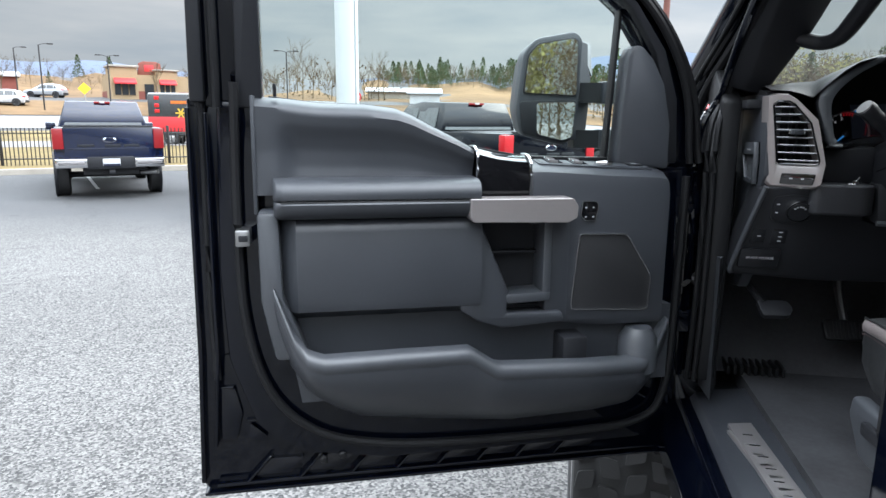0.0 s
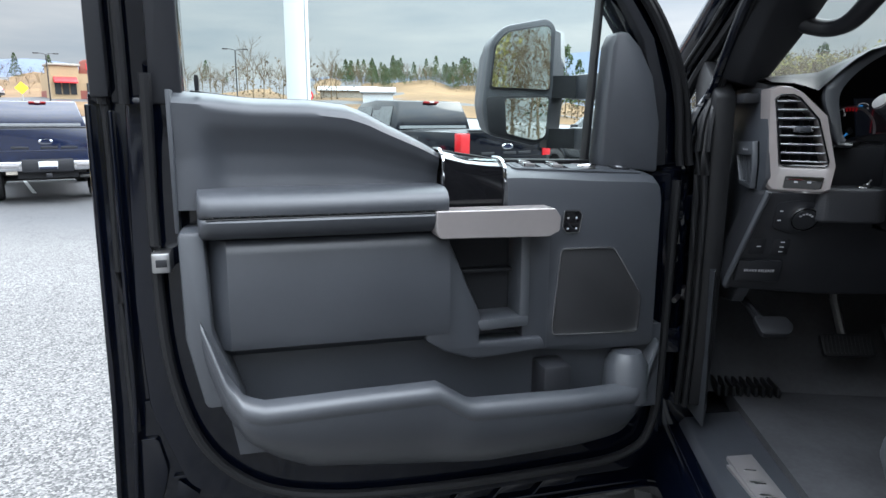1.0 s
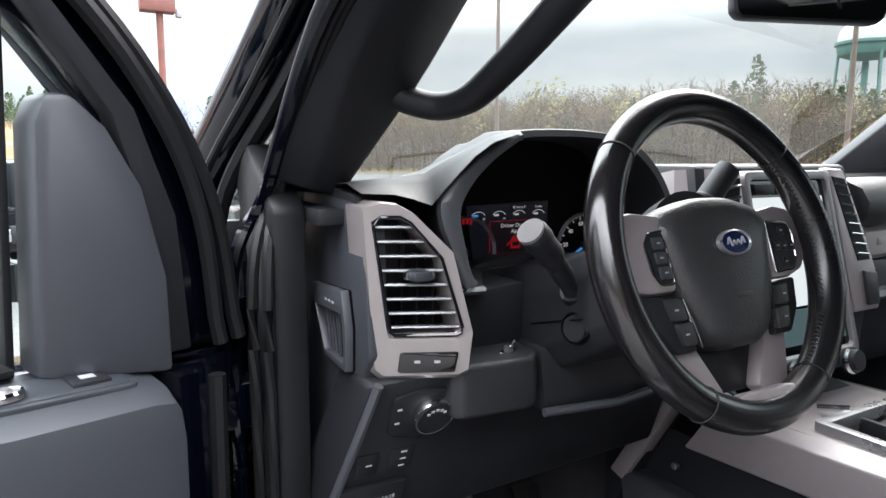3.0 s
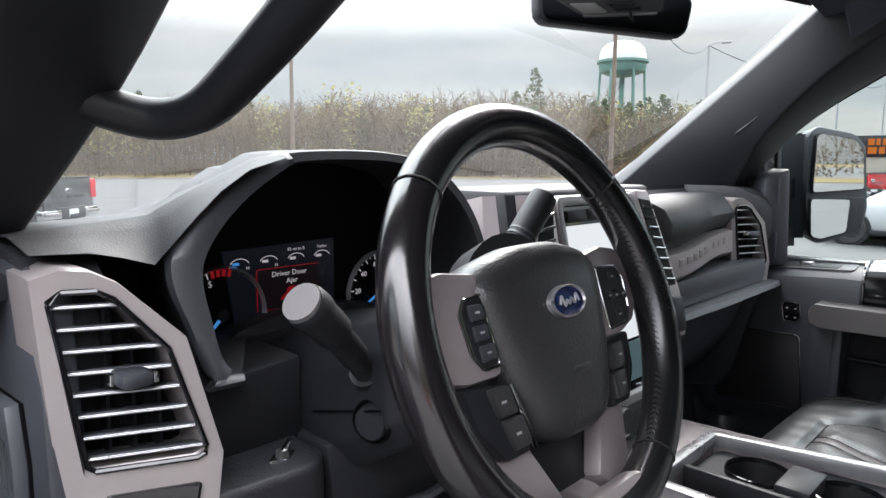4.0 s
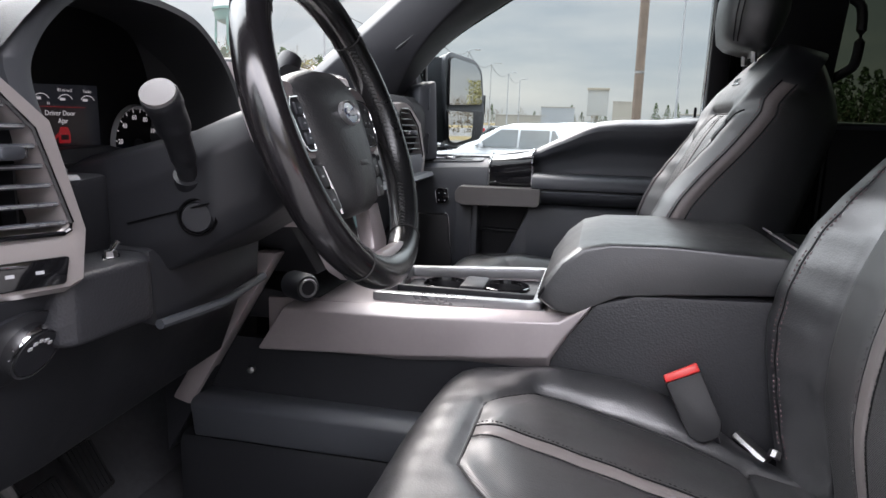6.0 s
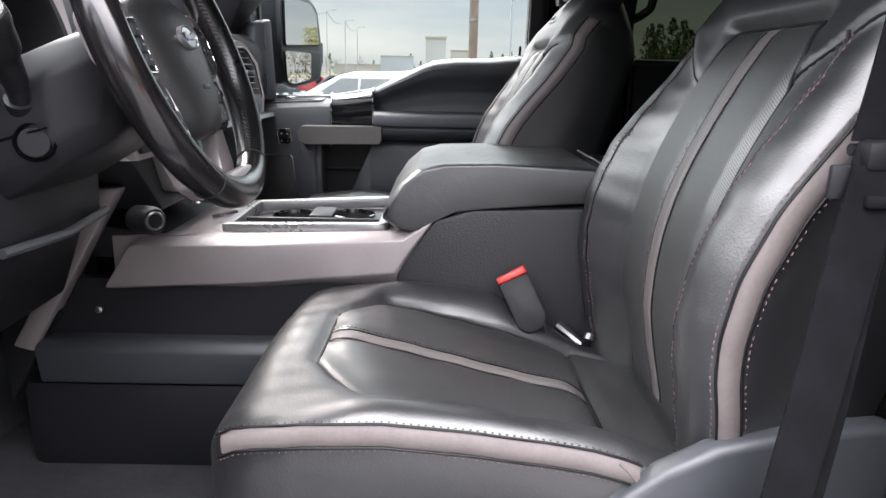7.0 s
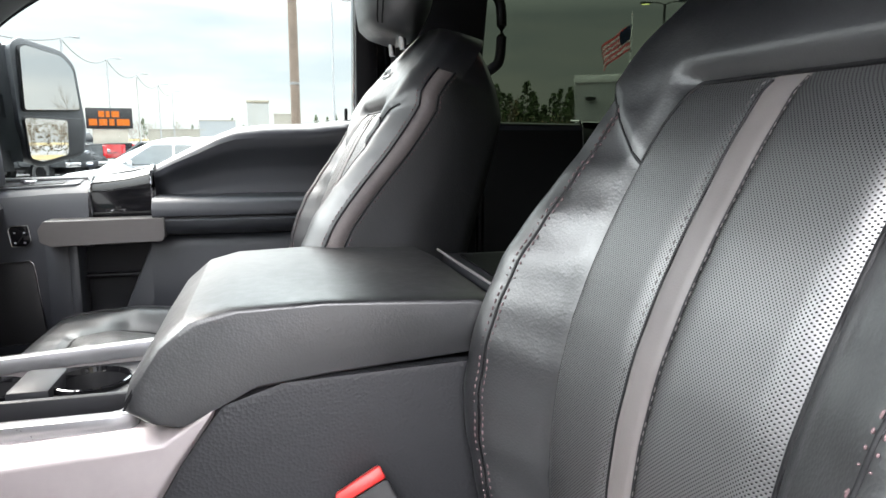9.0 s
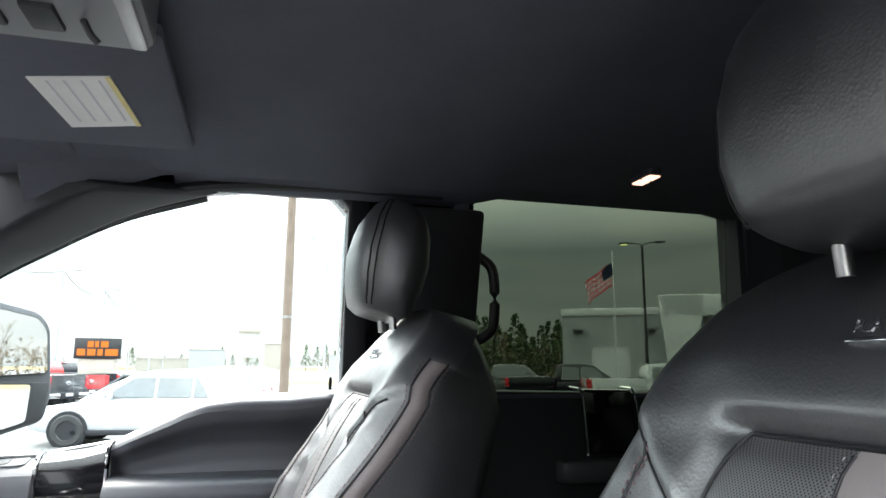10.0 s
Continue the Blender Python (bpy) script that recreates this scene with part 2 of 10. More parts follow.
PIPING = mat("pale_taupe_leather", (0.19, 0.163, 0.16), 0.42, vary=0.2, scale=14, grain=0.15, grain_scale=400, cells=True)
THREAD = mat("grey_thread", (0.10, 0.092, 0.092), 0.7)
THREAD_R = mat("rose_thread", (0.17, 0.11, 0.115), 0.7)
THREAD_D = mat("dark_thread", (0.03, 0.03, 0.03), 0.8)
SATIN = mat("warm_satin_metal", (0.37, 0.328, 0.33), 0.32, metal=0.3, vary=0.08, scale=9, rough_vary=0.06, ior=1.9)
SATIN_D = mat("dark_satin_metal", (0.23, 0.218, 0.22), 0.32, metal=0.3, vary=0.08, rough_vary=0.06, ior=1.9)
SATIN_V = mat("mauve_satin_vent_frame", (0.262, 0.236, 0.232), 0.32, metal=0.3, vary=0.08, rough_vary=0.06, ior=1.9)
# darkened satin for the passenger handle, its shade put into the colour
SATIN_K = mat("shaded_satin_metal", (0.11, 0.103, 0.10), 0.36, metal=0.3, vary=0.08, rough_vary=0.06, ior=1.8)
CHROME = mat("chrome", (0.75, 0.75, 0.76), 0.1, metal=1.0, vary=0.05)
STEEL = mat("brushed_steel", (0.42, 0.42, 0.42), 0.34, metal=1.0, grain=0.08, grain_scale=900)
PAINT = mat("black_car_paint", (0.0012, 0.002, 0.0052), 0.07, vary=0.2, scale=3, rough_vary=0.3, spec=0.42)
GLOSS = mat("piano_black", (0.006, 0.006, 0.007), 0.06, coat=0.6)
RUBBER = mat("black_rubber", (0.009, 0.0092, 0.0105), 0.5, spec=0.3, grain=0.2, grain_scale=300)
TYRE = mat("tyre_rubber", (0.028, 0.028, 0.029), 0.75, vary=0.3, grain=0.3, grain_scale=200)
CARPET = mat("black_carpet", (0.056, 0.057, 0.062), 0.85, vary=0.3, grain=0.8, grain_scale=600, spec=0.05)
CLOTH = mat("charcoal_headliner", (0.088, 0.093, 0.112), 0.95, vary=0.12, grain=0.4, grain_scale=1000, spec=0.1)
MIRROR = mat("mirror_glass", (0.9, 0.9, 0.9), 0.01, metal=1.0, vary=0.01)
GLASS = pane("clear_glass", (0.93, 0.97, 0.955), 0.035)
SIDEGLASS = pane("lightly_tinted_glass", (0.64, 0.68, 0.67), 0.035)
TINTED = pane("dark_tinted_glass", (0.17, 0.19, 0.16), 0.05)
# last value: strength of the painted reflection haze
SCREENGLASS = pane("hazed_windshield_glass", (0.70, 0.75, 0.72), 0.035, 0.003)
WEBBING = mat("seat_belt_webbing", (0.010, 0.0102, 0.012), 0.9, vary=0.3, scale=30, grain=1.0, grain_scale=420, spec=0.06)
RED = mat("red_plastic", (0.65, 0.03, 0.025), 0.35)
WHITE_INK = mat("white_ink", (0.75, 0.75, 0.75), 0.5)
DIM_INK = mat("grey_ink", (0.4, 0.4, 0.42), 0.5)
SCREEN = mat("dark_screen", (0.006, 0.007, 0.01), 0.12)
# the cluster's own black; in vents and wells it paints their shade
FACE_AND_SHADE = mat("cluster_face_and_hollow_shade", (0.003, 0.003, 0.0035), 0.5, spec=0.12)

# ---- builders ----
ORIGIN = {}


def thing(name, at=(0, 0, 0), label="", category="", group="", kind=""):
    ob = new(name)
    ob.empty_display_size = 0.1
    ob.location = at
    ORIGIN[ob] = Vector(at)
    return tagged(ob, label, category, group, kind)


def part(name, bm, material, parent=None, label="", T=None, smooth=38, bevel=0.0):
    """One mesh under a thing or a part, from a bmesh in world coordinates (or moved by T first)."""
    if T is not None:
        bm.transform(T)
    o = ORIGIN.get(parent, Vector((0, 0, 0))) if parent else Vector((0, 0, 0))
    bmesh.ops.translate(bm, verts=bm.verts, vec=-o)
    bmesh.ops.recalc_face_normals(bm, faces=bm.faces)
    me = bpy.data.meshes.new(name)
    bm.to_mesh(me)
    bm.free()
    me.materials.append(material)
    for f in me.polygons:
        f.use_smooth = True
    me.set_sharp_from_angle(angle=radians(smooth))
    ob = new(name, me)
    if parent:
        ob.parent = parent
    ORIGIN[ob] = o
    if label:
        tagged(ob, label)
    return ob


def single(name, bm, material, label, category, group="", kind="", T=None, smooth=38):
    """A thing that is one mesh."""
    return tagged(part(name, bm, material, None, "", T, smooth), label, category, group, kind)


def bev(bm, width, segs=2, angle=25):
    if width <= 0:
        return bm
    bmesh.ops.recalc_face_normals(bm, faces=bm.faces)
    es = [e for e in bm.edges if len(e.link_faces) == 2 and e.calc_face_angle(0) > radians(angle)]
    bmesh.ops.bevel(bm, geom=es, offset=width, segments=segs, profile=0.5, affect="EDGES", clamp_overlap=True)
    return bm


def box(x0, x1, y0, y1, z0, z1, b=0.0, segs=2):
    bm = bmesh.new()
    bmesh.ops.create_cube(bm, size=1.0, matrix=Matrix.LocRotScale(((x0 + x1) / 2, (y0 + y1) / 2, (z0 + z1) / 2), None, (abs(x1 - x0), abs(y1 - y0), abs(z1 - z0))))
    return bev(bm, b, segs)


AX = {"xz": lambda a, b, c: (a, c, b), "yz": lambda a, b, c: (c, a, b), "xy": lambda a, b, c: (a, b, c)}


def rounded(poly, r, n=4):
    """The polygon with its corners rounded by r (one value, or one a corner)."""
    out = []
    for i, p in enumerate(poly):
        rr = r[i] if isinstance(r, (list, tuple)) else r
        p = Vector(p)
        a, b = Vector(poly[i - 1]) - p, Vector(poly[(i + 1) % len(poly)]) - p
        q = min(rr, a.length * 0.45, b.length * 0.45)
        if q < 1e-5:
            out.append(tuple(p))
            continue
        s, e = p + a.normalized() * q, p + b.normalized() * q
        for k in range(n + 1):
            t = k / n
            v = s * (1 - t) ** 2 + p * 2 * t * (1 - t) + e * t * t
            out.append((v.x, v.y))
    return out


def prism(poly, c0, c1, axes="xz", b=0.0, segs=2, r=0.0, scale1=1.0):
    """An outline in two axes, drawn out along the third from c0 to c1; c0, c1 may be functions of (a, b)."""
    if r:
        poly = rounded(poly, r)
    bm, f = bmesh.new(), AX[axes]
    ca, cb = sum(p[0] for p in poly) / len(poly), sum(p[1] for p in poly) / len(poly)
    g0 = c0 if callable(c0) else (lambda a, bb: c0)
    g1 = c1 if callable(c1) else (lambda a, bb: c1)
    lo = [bm.verts.new(f(a, bb, g0(a, bb))) for a, bb in poly]
    hi = [bm.verts.new(f(ca + (a - ca) * scale1, cb + (bb - cb) * scale1, g1(a, bb))) for a, bb in poly]
    bm.faces.new(lo)
    bm.faces.new(hi[::-1])
    for i in range(len(poly)):
        bm.faces.new((lo[i - 1], lo[i], hi[i], hi[i - 1]))
    return bev(bm, b, segs)


def frame_of(outer, inner, c0, c1, axes="xz", b=0.0):
    """A ring between two outlines with as many corners each."""
    bm, f = bmesh.new(), AX[axes]
    v = [[bm.verts.new(f(a, bb, c)) for a, bb in poly] for poly, c in ((outer, c0), (outer, c1), (inner, c1), (inner, c0))]
    for i in range(len(outer)):
        for j in range(4):
            bm.faces.new((v[j][i - 1], v[j][i], v[(j + 1) % 4][i], v[(j + 1) % 4][i - 1]))
    return bev(bm, b)


def smooth_path(pts, n=8, closed=False):
    pts = [Vector(p) for p in pts]
    out, m = [], len(pts)
    for i in range(m if closed else m - 1):
        p1, p2 = pts[i], pts[(i + 1) % m]
        p0 = pts[i - 1] if closed or i else p1 * 2 - p2
        p3 = pts[(i + 2) % m] if closed or i + 2 < m else p2 * 2 - p1
        for k in range(n):
            t = k / n
            out.append(0.5 * (p1 * 2 + (p2 - p0) * t + (p0 * 2 - p1 * 5 + p2 * 4 - p3) * t * t + (p1 * 3 - p0 - p2 * 3 + p3) * t ** 3))
    if not closed:
        out.append(pts[-1])
    return out


def tube(pts, r, sides=10, closed=False, bm=None, flat=1.0, up=(0, 0, 1)):
    """A round bar along points; r one radius or one a point; flat squeezes it along its second axis."""
    bm = bm or bmesh.new()
    pts = [Vector(p) for p in pts]
    m, rings = len(pts), []
    for i, p in enumerate(pts):
        a = pts[i - 1] if closed or i else pts[i]
        c = pts[(i + 1) % m] if closed or i + 1 < m else pts[i]
        d = (c - a).normalized()
        s = d.cross(Vector(up))
        s = s.normalized() if s.length > 1e-4 else d.orthogonal().normalized()
        t = s.cross(d)
        rr = r[i] if isinstance(r, (list, tuple)) else r
        rings.append([bm.verts.new(p + s * math.cos(2 * math.pi * k / sides) * rr + t * math.sin(2 * math.pi * k / sides) * rr * flat) for k in range(sides)])
    for i in range(m if closed else m - 1):
        a, c = rings[i], rings[(i + 1) % m]
        for k in range(sides):
            bm.faces.new((a[k - 1], a[k], c[k], c[k - 1]))
    if not closed:
        bm.faces.new(rings[0])
        bm.faces.new(rings[-1][::-1])
    return bm


def lathe(profile, n=32, T=None, bm=None):
    """Radius and height pairs turned about z."""
    bm = bm or bmesh.new()
    rings = []
    for rad, h in profile:
        if rad < 1e-6:
            rings.append([bm.verts.new((0, 0, h))])
        else:
            rings.append([bm.verts.new((rad * math.cos(2 * math.pi * k / n), rad * math.sin(2 * math.pi * k / n), h)) for k in range(n)])
    for a, c in zip(rings, rings[1:]):
        for k in range(n):
            if len(a) == 1 and len(c) == 1:
                continue
            if len(a) == 1:
                bm.faces.new((a[0], c[k - 1], c[k]))
            elif len(c) == 1:
                bm.faces.new((a[k - 1], a[k], c[0]))
            else:
                bm.faces.new((a[k - 1], a[k], c[k], c[k - 1]))
    if T is not None:
        bm.transform(T)
    return bm


def loft(rings, caps=True, closed=True):
    bm = bmesh.new()
    vs = [[bm.verts.new(p) for p in ring] for ring in rings]
    for a, c in zip(vs, vs[1:]):
        for k in range(0 if closed else 1, len(a)):
            bm.faces.new((a[k - 1], a[k], c[k], c[k - 1]))
    if caps:
        bm.faces.new(vs[0])
        bm.faces.new(vs[-1][::-1])
    return bm


def sheet(f, us, vs, uv=True):
    """An open sheet through f(u, v), with its own flat coordinates in metres for fine patterns."""
    bm = bmesh.new()
    grid = [[bm.verts.new(f(u, v)) for v in vs] for u in us]
    lay = bm.loops.layers.uv.new("UVMap") if uv else None
    for i in range(len(us) - 1):
        for j in range(len(vs) - 1):
            fc = bm.faces.new((grid[i][j], grid[i + 1][j], grid[i + 1][j + 1], grid[i][j + 1]))
            if uv:
                for lp, (a, c) in zip(fc.loops, ((i, j), (i + 1, j), (i + 1, j + 1), (i, j + 1))):
                    lp[lay].uv = (us[a], vs[c])
    return bm


def slab(f, us, vs, nrm, thick):
    """The sheet with a thickness, its rim turned down along nrm(u, v)."""
    bm = sheet(f, us, vs)
    geom = bmesh.ops.extrude_face_region(bm, geom=list(bm.faces))
    for v in [g for g in geom["geom"] if isinstance(g, bmesh.types.BMVert)]:
        v.co -= Vector(nrm) * thick
    return bm


def lin(a, b, n):
    return [a + (b - a) * i / (n - 1) for i in range(n)]


def stitches(pts, length=0.006, gap=0.004, r=0.0009):
    """A row of short thread stitches along points, each a little bead of its own."""
    bm = bmesh.new()
    pts = [Vector(p) for p in pts]
    acc = 0.0
    for a, c in zip(pts, pts[1:]):
        seg = (c - a).length
        d = (c - a).normalized()
        t = acc
        while t < seg:
            p, q = a + d * t, a + d * min(seg, t + length)
            if (q - p).length > 0.001:
                tube([p, p * 0.8 + q * 0.2, p * 0.2 + q * 0.8, q], [r * 0.4, r, r, r * 0.4], 5, bm=bm)
            t += length + gap
        acc = t - seg
    return bm


def words(text, size, depth=0.0006):
    """Raised letters in the plain built-in font, in the xy plane."""
    cu = bpy.data.curves.new("letters", "FONT")
    cu.body, cu.size, cu.extrude, cu.align_x, cu.align_y = text, size, depth, "CENTER", "CENTER"
    cu.resolution_u = 2
    ob = bpy.data.objects.new("letters", cu)
    me = ob.to_mesh()
    bm = bmesh.new()
    bm.from_mesh(me)
    ob.to_mesh_clear()
    bpy.data.objects.remove(ob)
    bpy.data.curves.remove(cu)
    return bm


def facing(origin, right, up):
    """A pose whose xy plane is spanned by right and up."""
    r, u = Vector(right).normalized(), Vector(up).normalized()
    nn = r.cross(u).normalized()
    u = nn.cross(r)
    return Matrix(((r.x, u.x, nn.x, origin[0]), (r.y, u.y, nn.y, origin[1]), (r.z, u.z, nn.z, origin[2]), (0, 0, 0, 1)))


GROUND = -0.12

# ---- the doors ----
def curve_at(pts):
    """Straight interpolation through (position, value) pairs."""
    xs, ys = zip(*sorted(pts))
    return lambda v: float(np.interp(v, xs, ys))


def smoothstep(a, b, v):
    t = min(1.0, max(0.0, (v - a) / (b - a)))
    return t * t * (3 - 2 * t)


def bezel_ring(poly, n0, n1, width, r, T=None):
    """A thin raised frame round an outline given as (along, up)."""
    o = rounded([(-u, z) for u, z in poly], r)
    cx, cz = sum(p[0] for p in o) / len(o), sum(p[1] for p in o) / len(o)
    inner = []
    for i, p in enumerate(o):
        a, c = Vector(o[i - 1]), Vector(o[(i + 1) % len(o)])
        d = (c - a).normalized()
        nn = Vector((-d.y, d.x))
        if nn.dot(Vector((cx, cz)) - Vector(p)) < 0:
            nn = -nn
        inner.append((p[0] + nn.x * width, p[1] + nn.y * width))
    return frame_of(o, inner, -n0, -n1, "xz", width * 0.25)


def dprism(poly, n0, n1, b=0.0, r=0.0, segs=2):
    g = lambda k: (lambda a, z: -k(-a, z)) if callable(k) else -k
    return prism([(-u, z) for u, z in poly], g(n0), g(n1), "xz", b, segs, r)


def front_door(T, at, name, label, driver):
    """A front door with its inner trim. Along: metres from the hinge towards the latch; n: metres into the cab."""
    d = thing(name, at, label, "car door", "front doors")
    def P(nm, bm, m, parent=d, lab="", sm=38):
        for v in bm.verts:
            v.co.y -= 0.14 * max(0.0, v.co.z - 1.46)
        return part(nm, bm, m, parent, lab, T, sm)
    # painted shell
    body = P("door_shell", dprism([(1.165, 1.57), (1.172, 1.0), (1.185, 0.70), (1.165, 0.672), (0.02, 0.678), (0.0, 0.74), (0.0, 1.30), (-0.015, 1.42), (0.2, 1.425), (0.42, 1.43), (0.56, 1.455), (0.66, 1.505), (0.75, 1.54), (1.0, 1.56)], -0.13, -0.01, 0.006), PAINT, d, "gloss black painted door shell")
    P("inner_flange", dprism([(1.105, 1.565), (1.115, 1.2), (1.105, 1.0), (1.05, 0.84), (0.95, 0.765), (0.75, 0.735), (0.1, 0.735), (0.03, 0.80), (0.02, 1.415), (0.2, 1.42), (0.42, 1.425), (0.56, 1.45), (0.66, 1.50), (0.75, 1.535), (1.0, 1.555)], -0.02, lambda u, z: 0.022 if z < 1.3 else 0.004, 0.008, 0.02), PAINT, body)
    seal = [(1.065, 0.03, 1.60), (1.072, 0.03, 1.35), (1.065, 0.03, 1.1), (1.02, 0.03, 0.93), (0.93, 0.03, 0.83), (0.8, 0.03, 0.785), (0.6, 0.03, 0.768), (0.3, 0.03, 0.768), (0.12, 0.03, 0.785), (0.055, 0.03, 0.86), (0.04, 0.03, 1.1), (0.035, 0.03, 1.4)]
    P("door_seal", tube(smooth_path([(-u, -n, z) for u, n, z in seal], 6), 0.010, 8), RUBBER, d, "black rubber door seal")
    edge_seal = [(1.135, 0.0, 1.6), (1.14, 0.0, 1.2), (1.135, 0.0, 0.95)]
    P("edge_seal", tube(smooth_path([(-u, -n, z) for u, n, z in edge_seal], 6), 0.008, 8), RUBBER)
    for k, u in enumerate((1.05, 0.93, 0.81, 0.70, 0.60, 0.50, 0.40, 0.30)):
        P("pressed_rib", dprism([(u + 0.036, 0.692), (u + 0.026, 0.692), (u - 0.030, 0.754), (u - 0.020, 0.754)], -0.02, 0.002, 0.0035), PAINT, body)
        P("pressed_field", dprism([(u - 0.022, 0.744), (u + 0.012, 0.704), (u - 0.070, 0.704), (u - 0.10, 0.744)], -0.02, -0.006, 0.003, 0.006), PAINT, body)
    P("pressed_rail", dprism([(1.15, 0.686), (1.15, 0.695), (0.05, 0.697), (0.05, 0.688)], -0.02, 0.003, 0.003), PAINT, body)
    P("hem_flange", dprism([(1.178, 0.668), (1.178, 0.677), (0.03, 0.681), (0.03, 0.673)], -0.06, 0.006, 0.003), PAINT, body, "folded bright-edged hem")
    P("edge_flange", dprism([(1.184, 0.70), (1.174, 0.70), (1.164, 1.0), (1.158, 1.55), (1.168, 1.55), (1.174, 1.0)], -0.06, 0.004, 0.003), PAINT, body)
    P("edge_step", dprism([(1.150, 0.79), (1.142, 0.79), (1.128, 1.0), (1.124, 1.54), (1.132, 1.54), (1.136, 1.0)], -0.02, 0.012, 0.003), PAINT, body)
    for poly in ([(1.135, 0.80), (1.135, 0.93), (1.10, 0.93), (1.085, 0.86), (1.10, 0.80)], [(1.075, 0.80), (1.07, 0.84), (1.03, 0.80), (1.045, 0.79)]):
        P("pressed_panel", dprism(poly, -0.02, -0.003, 0.004, 0.008), PAINT, body)
    for u, z in ((0.905, 0.775), (0.862, 0.782)):
        P("rubber_plug", lathe([(0.0, 0.004), (0.006, 0.004), (0.009, 0.001), (0.009, -0.004), (0.0, -0.004)], 16, pose(-u, -0.024, z - 0.03, 90, 0, 0)), RUBBER, body)
    for u, z in ((1.125, 0.84), (1.06, 0.84), (1.1, 1.0)):
        P("pressed_slot", dprism([(u + 0.018, z), (u + 0.018, z + 0.006), (u - 0.018, z + 0.006), (u - 0.018, z)], -0.02, -0.004, 0.001), PAINT, body)
    latch = P("latch", dprism([(1.075, 1.30), (1.075, 1.265), (1.045, 1.265), (1.045, 1.30)], 0.0, 0.07, 0.003), STEEL, d, "steel door latch")
    P("latch_plate", dprism([(1.068, 1.289), (1.068, 1.276), (1.05, 1.276), (1.05, 1.289)], 0.06, 0.073, 0.001), PLASTIC_D, latch)
    # window frame
    outer = [(-0.03, 1.43), (0.01, 1.58), (0.075, 1.70), (0.17, 1.805), (0.33, 1.92), (0.55, 2.01), (0.8, 2.045), (1.09, 2.045), (1.14, 2.0), (1.16, 1.55)]
    inner = [(0.095, 1.43), (0.105, 1.58), (0.14, 1.68), (0.215, 1.775), (0.36, 1.88), (0.56, 1.97), (0.8, 2.003), (0.975, 2.005), (1.01, 1.97), (1.012, 1.55)]
    P("window_frame", dprism(outer + inner[::-1], -0.09, -0.005, 0.006), PAINT, d, "black window frame")
    P("frame_trim", dprism([(p[0] * 0.35 + q[0] * 0.65, p[1] * 0.35 + q[1] * 0.65) for p, q in zip(outer, inner)] + inner[::-1], -0.02, 0.012, 0.005), PILLAR, d)
    for k, (w, n) in enumerate(((0.15, 0.004), (0.38, 0.012))):
        ln = [(p[0] * (1 - w) + q[0] * w, n, p[1] * (1 - w) + q[1] * w) for p, q in zip(outer, inner)]
        P("frame_seal", tube(smooth_path([(-u, -nn, z) for u, nn, z in ln], 5), 0.009, 8), RUBBER, d)
    P("latch_post_cover", dprism([(1.155, 1.56), (1.125, 1.56), (1.118, 2.0), (1.14, 2.0)], -0.01, 0.02, 0.006), PLASTIC_D, d)
    glass = P("window_glass", dprism([(0.06, 1.43), (0.075, 1.58), (0.13, 1.685), (0.22, 1.77), (0.365, 1.885), (0.565, 1.975), (0.8, 2.008), (0.975, 2.01), (1.015, 1.975), (1.02, 1.45)], -0.052, -0.048), GLASS if driver else SIDEGLASS, d, "clear side window, wound up")
    glass.visible_shadow = False
    P("divider_bar", dprism([(0.214, 1.42), (0.222, 1.42), (0.222, 1.775), (0.214, 1.77)], -0.058, -0.03, 0.002), RUBBER)
    P("window_wiper_strip", dprism([(1.0, 1.575), (0.9, 1.563), (0.8, 1.561), (0.734, 1.553), (0.66, 1.521), (0.56, 1.470), (0.42, 1.447), (0.22, 1.443), (0.22, 1.435), (0.42, 1.439), (0.56, 1.46), (0.66, 1.51), (0.734, 1.543), (0.8, 1.551), (0.9, 1.553), (1.0, 1.565)], -0.045, -0.01, 0.002), STEEL if not driver else RUBBER)
    # sail panel with the tweeter
    P("sail_panel", dprism([(0.205, 1.43), (0.088, 1.418), (0.092, 1.52), (0.112, 1.612), (0.142, 1.668), (0.172, 1.697), (0.195, 1.697), (0.204, 1.67)], -0.05, lambda u, z: 0.005 + 0.035 * smoothstep(0.2, 0.13, u) * smoothstep(1.75, 1.45, z), 0.008), PLASTIC, d, "dark grey triangular sail panel")
    # upper trim, swept up to the window line
    top = curve_at([(1.03, 1.574), (0.97, 1.57), (0.9, 1.562), (0.8, 1.56), (0.734, 1.552), (0.70, 1.54), (0.66, 1.519), (0.6, 1.49), (0.56, 1.468)])
    prof = curve_at([(0, 0.042), (0.1, 0.032), (0.3, 0.027), (0.5, 0.03), (0.62, 0.038), (0.74, 0.05), (0.86, 0.053), (0.93, 0.045), (0.97, 0.028), (1.0, -0.01)])

    def upper(u, s):
        n = prof(s)
        rim = smoothstep(0.945, 0.99, u)
        n = n * (1 - rim) + rim * (0.052 if s < 0.93 else prof(s))
        n *= 1 - 0.25 * smoothstep(0.6, 0.56, u)
        z0 = 1.37
        return (-u, -n, z0 + (top(u) - z0) * s)
    P("upper_trim", sheet(upper, lin(0.56, 1.03, 36), lin(0, 1, 30), False), PLASTIC, d, "soft black upper door trim")
    P("trim_end", dprism([(1.034, 1.574), (1.026, 1.574), (1.028, 1.33), (1.036, 1.33)], -0.01, 0.052, 0.002), PLASTIC)
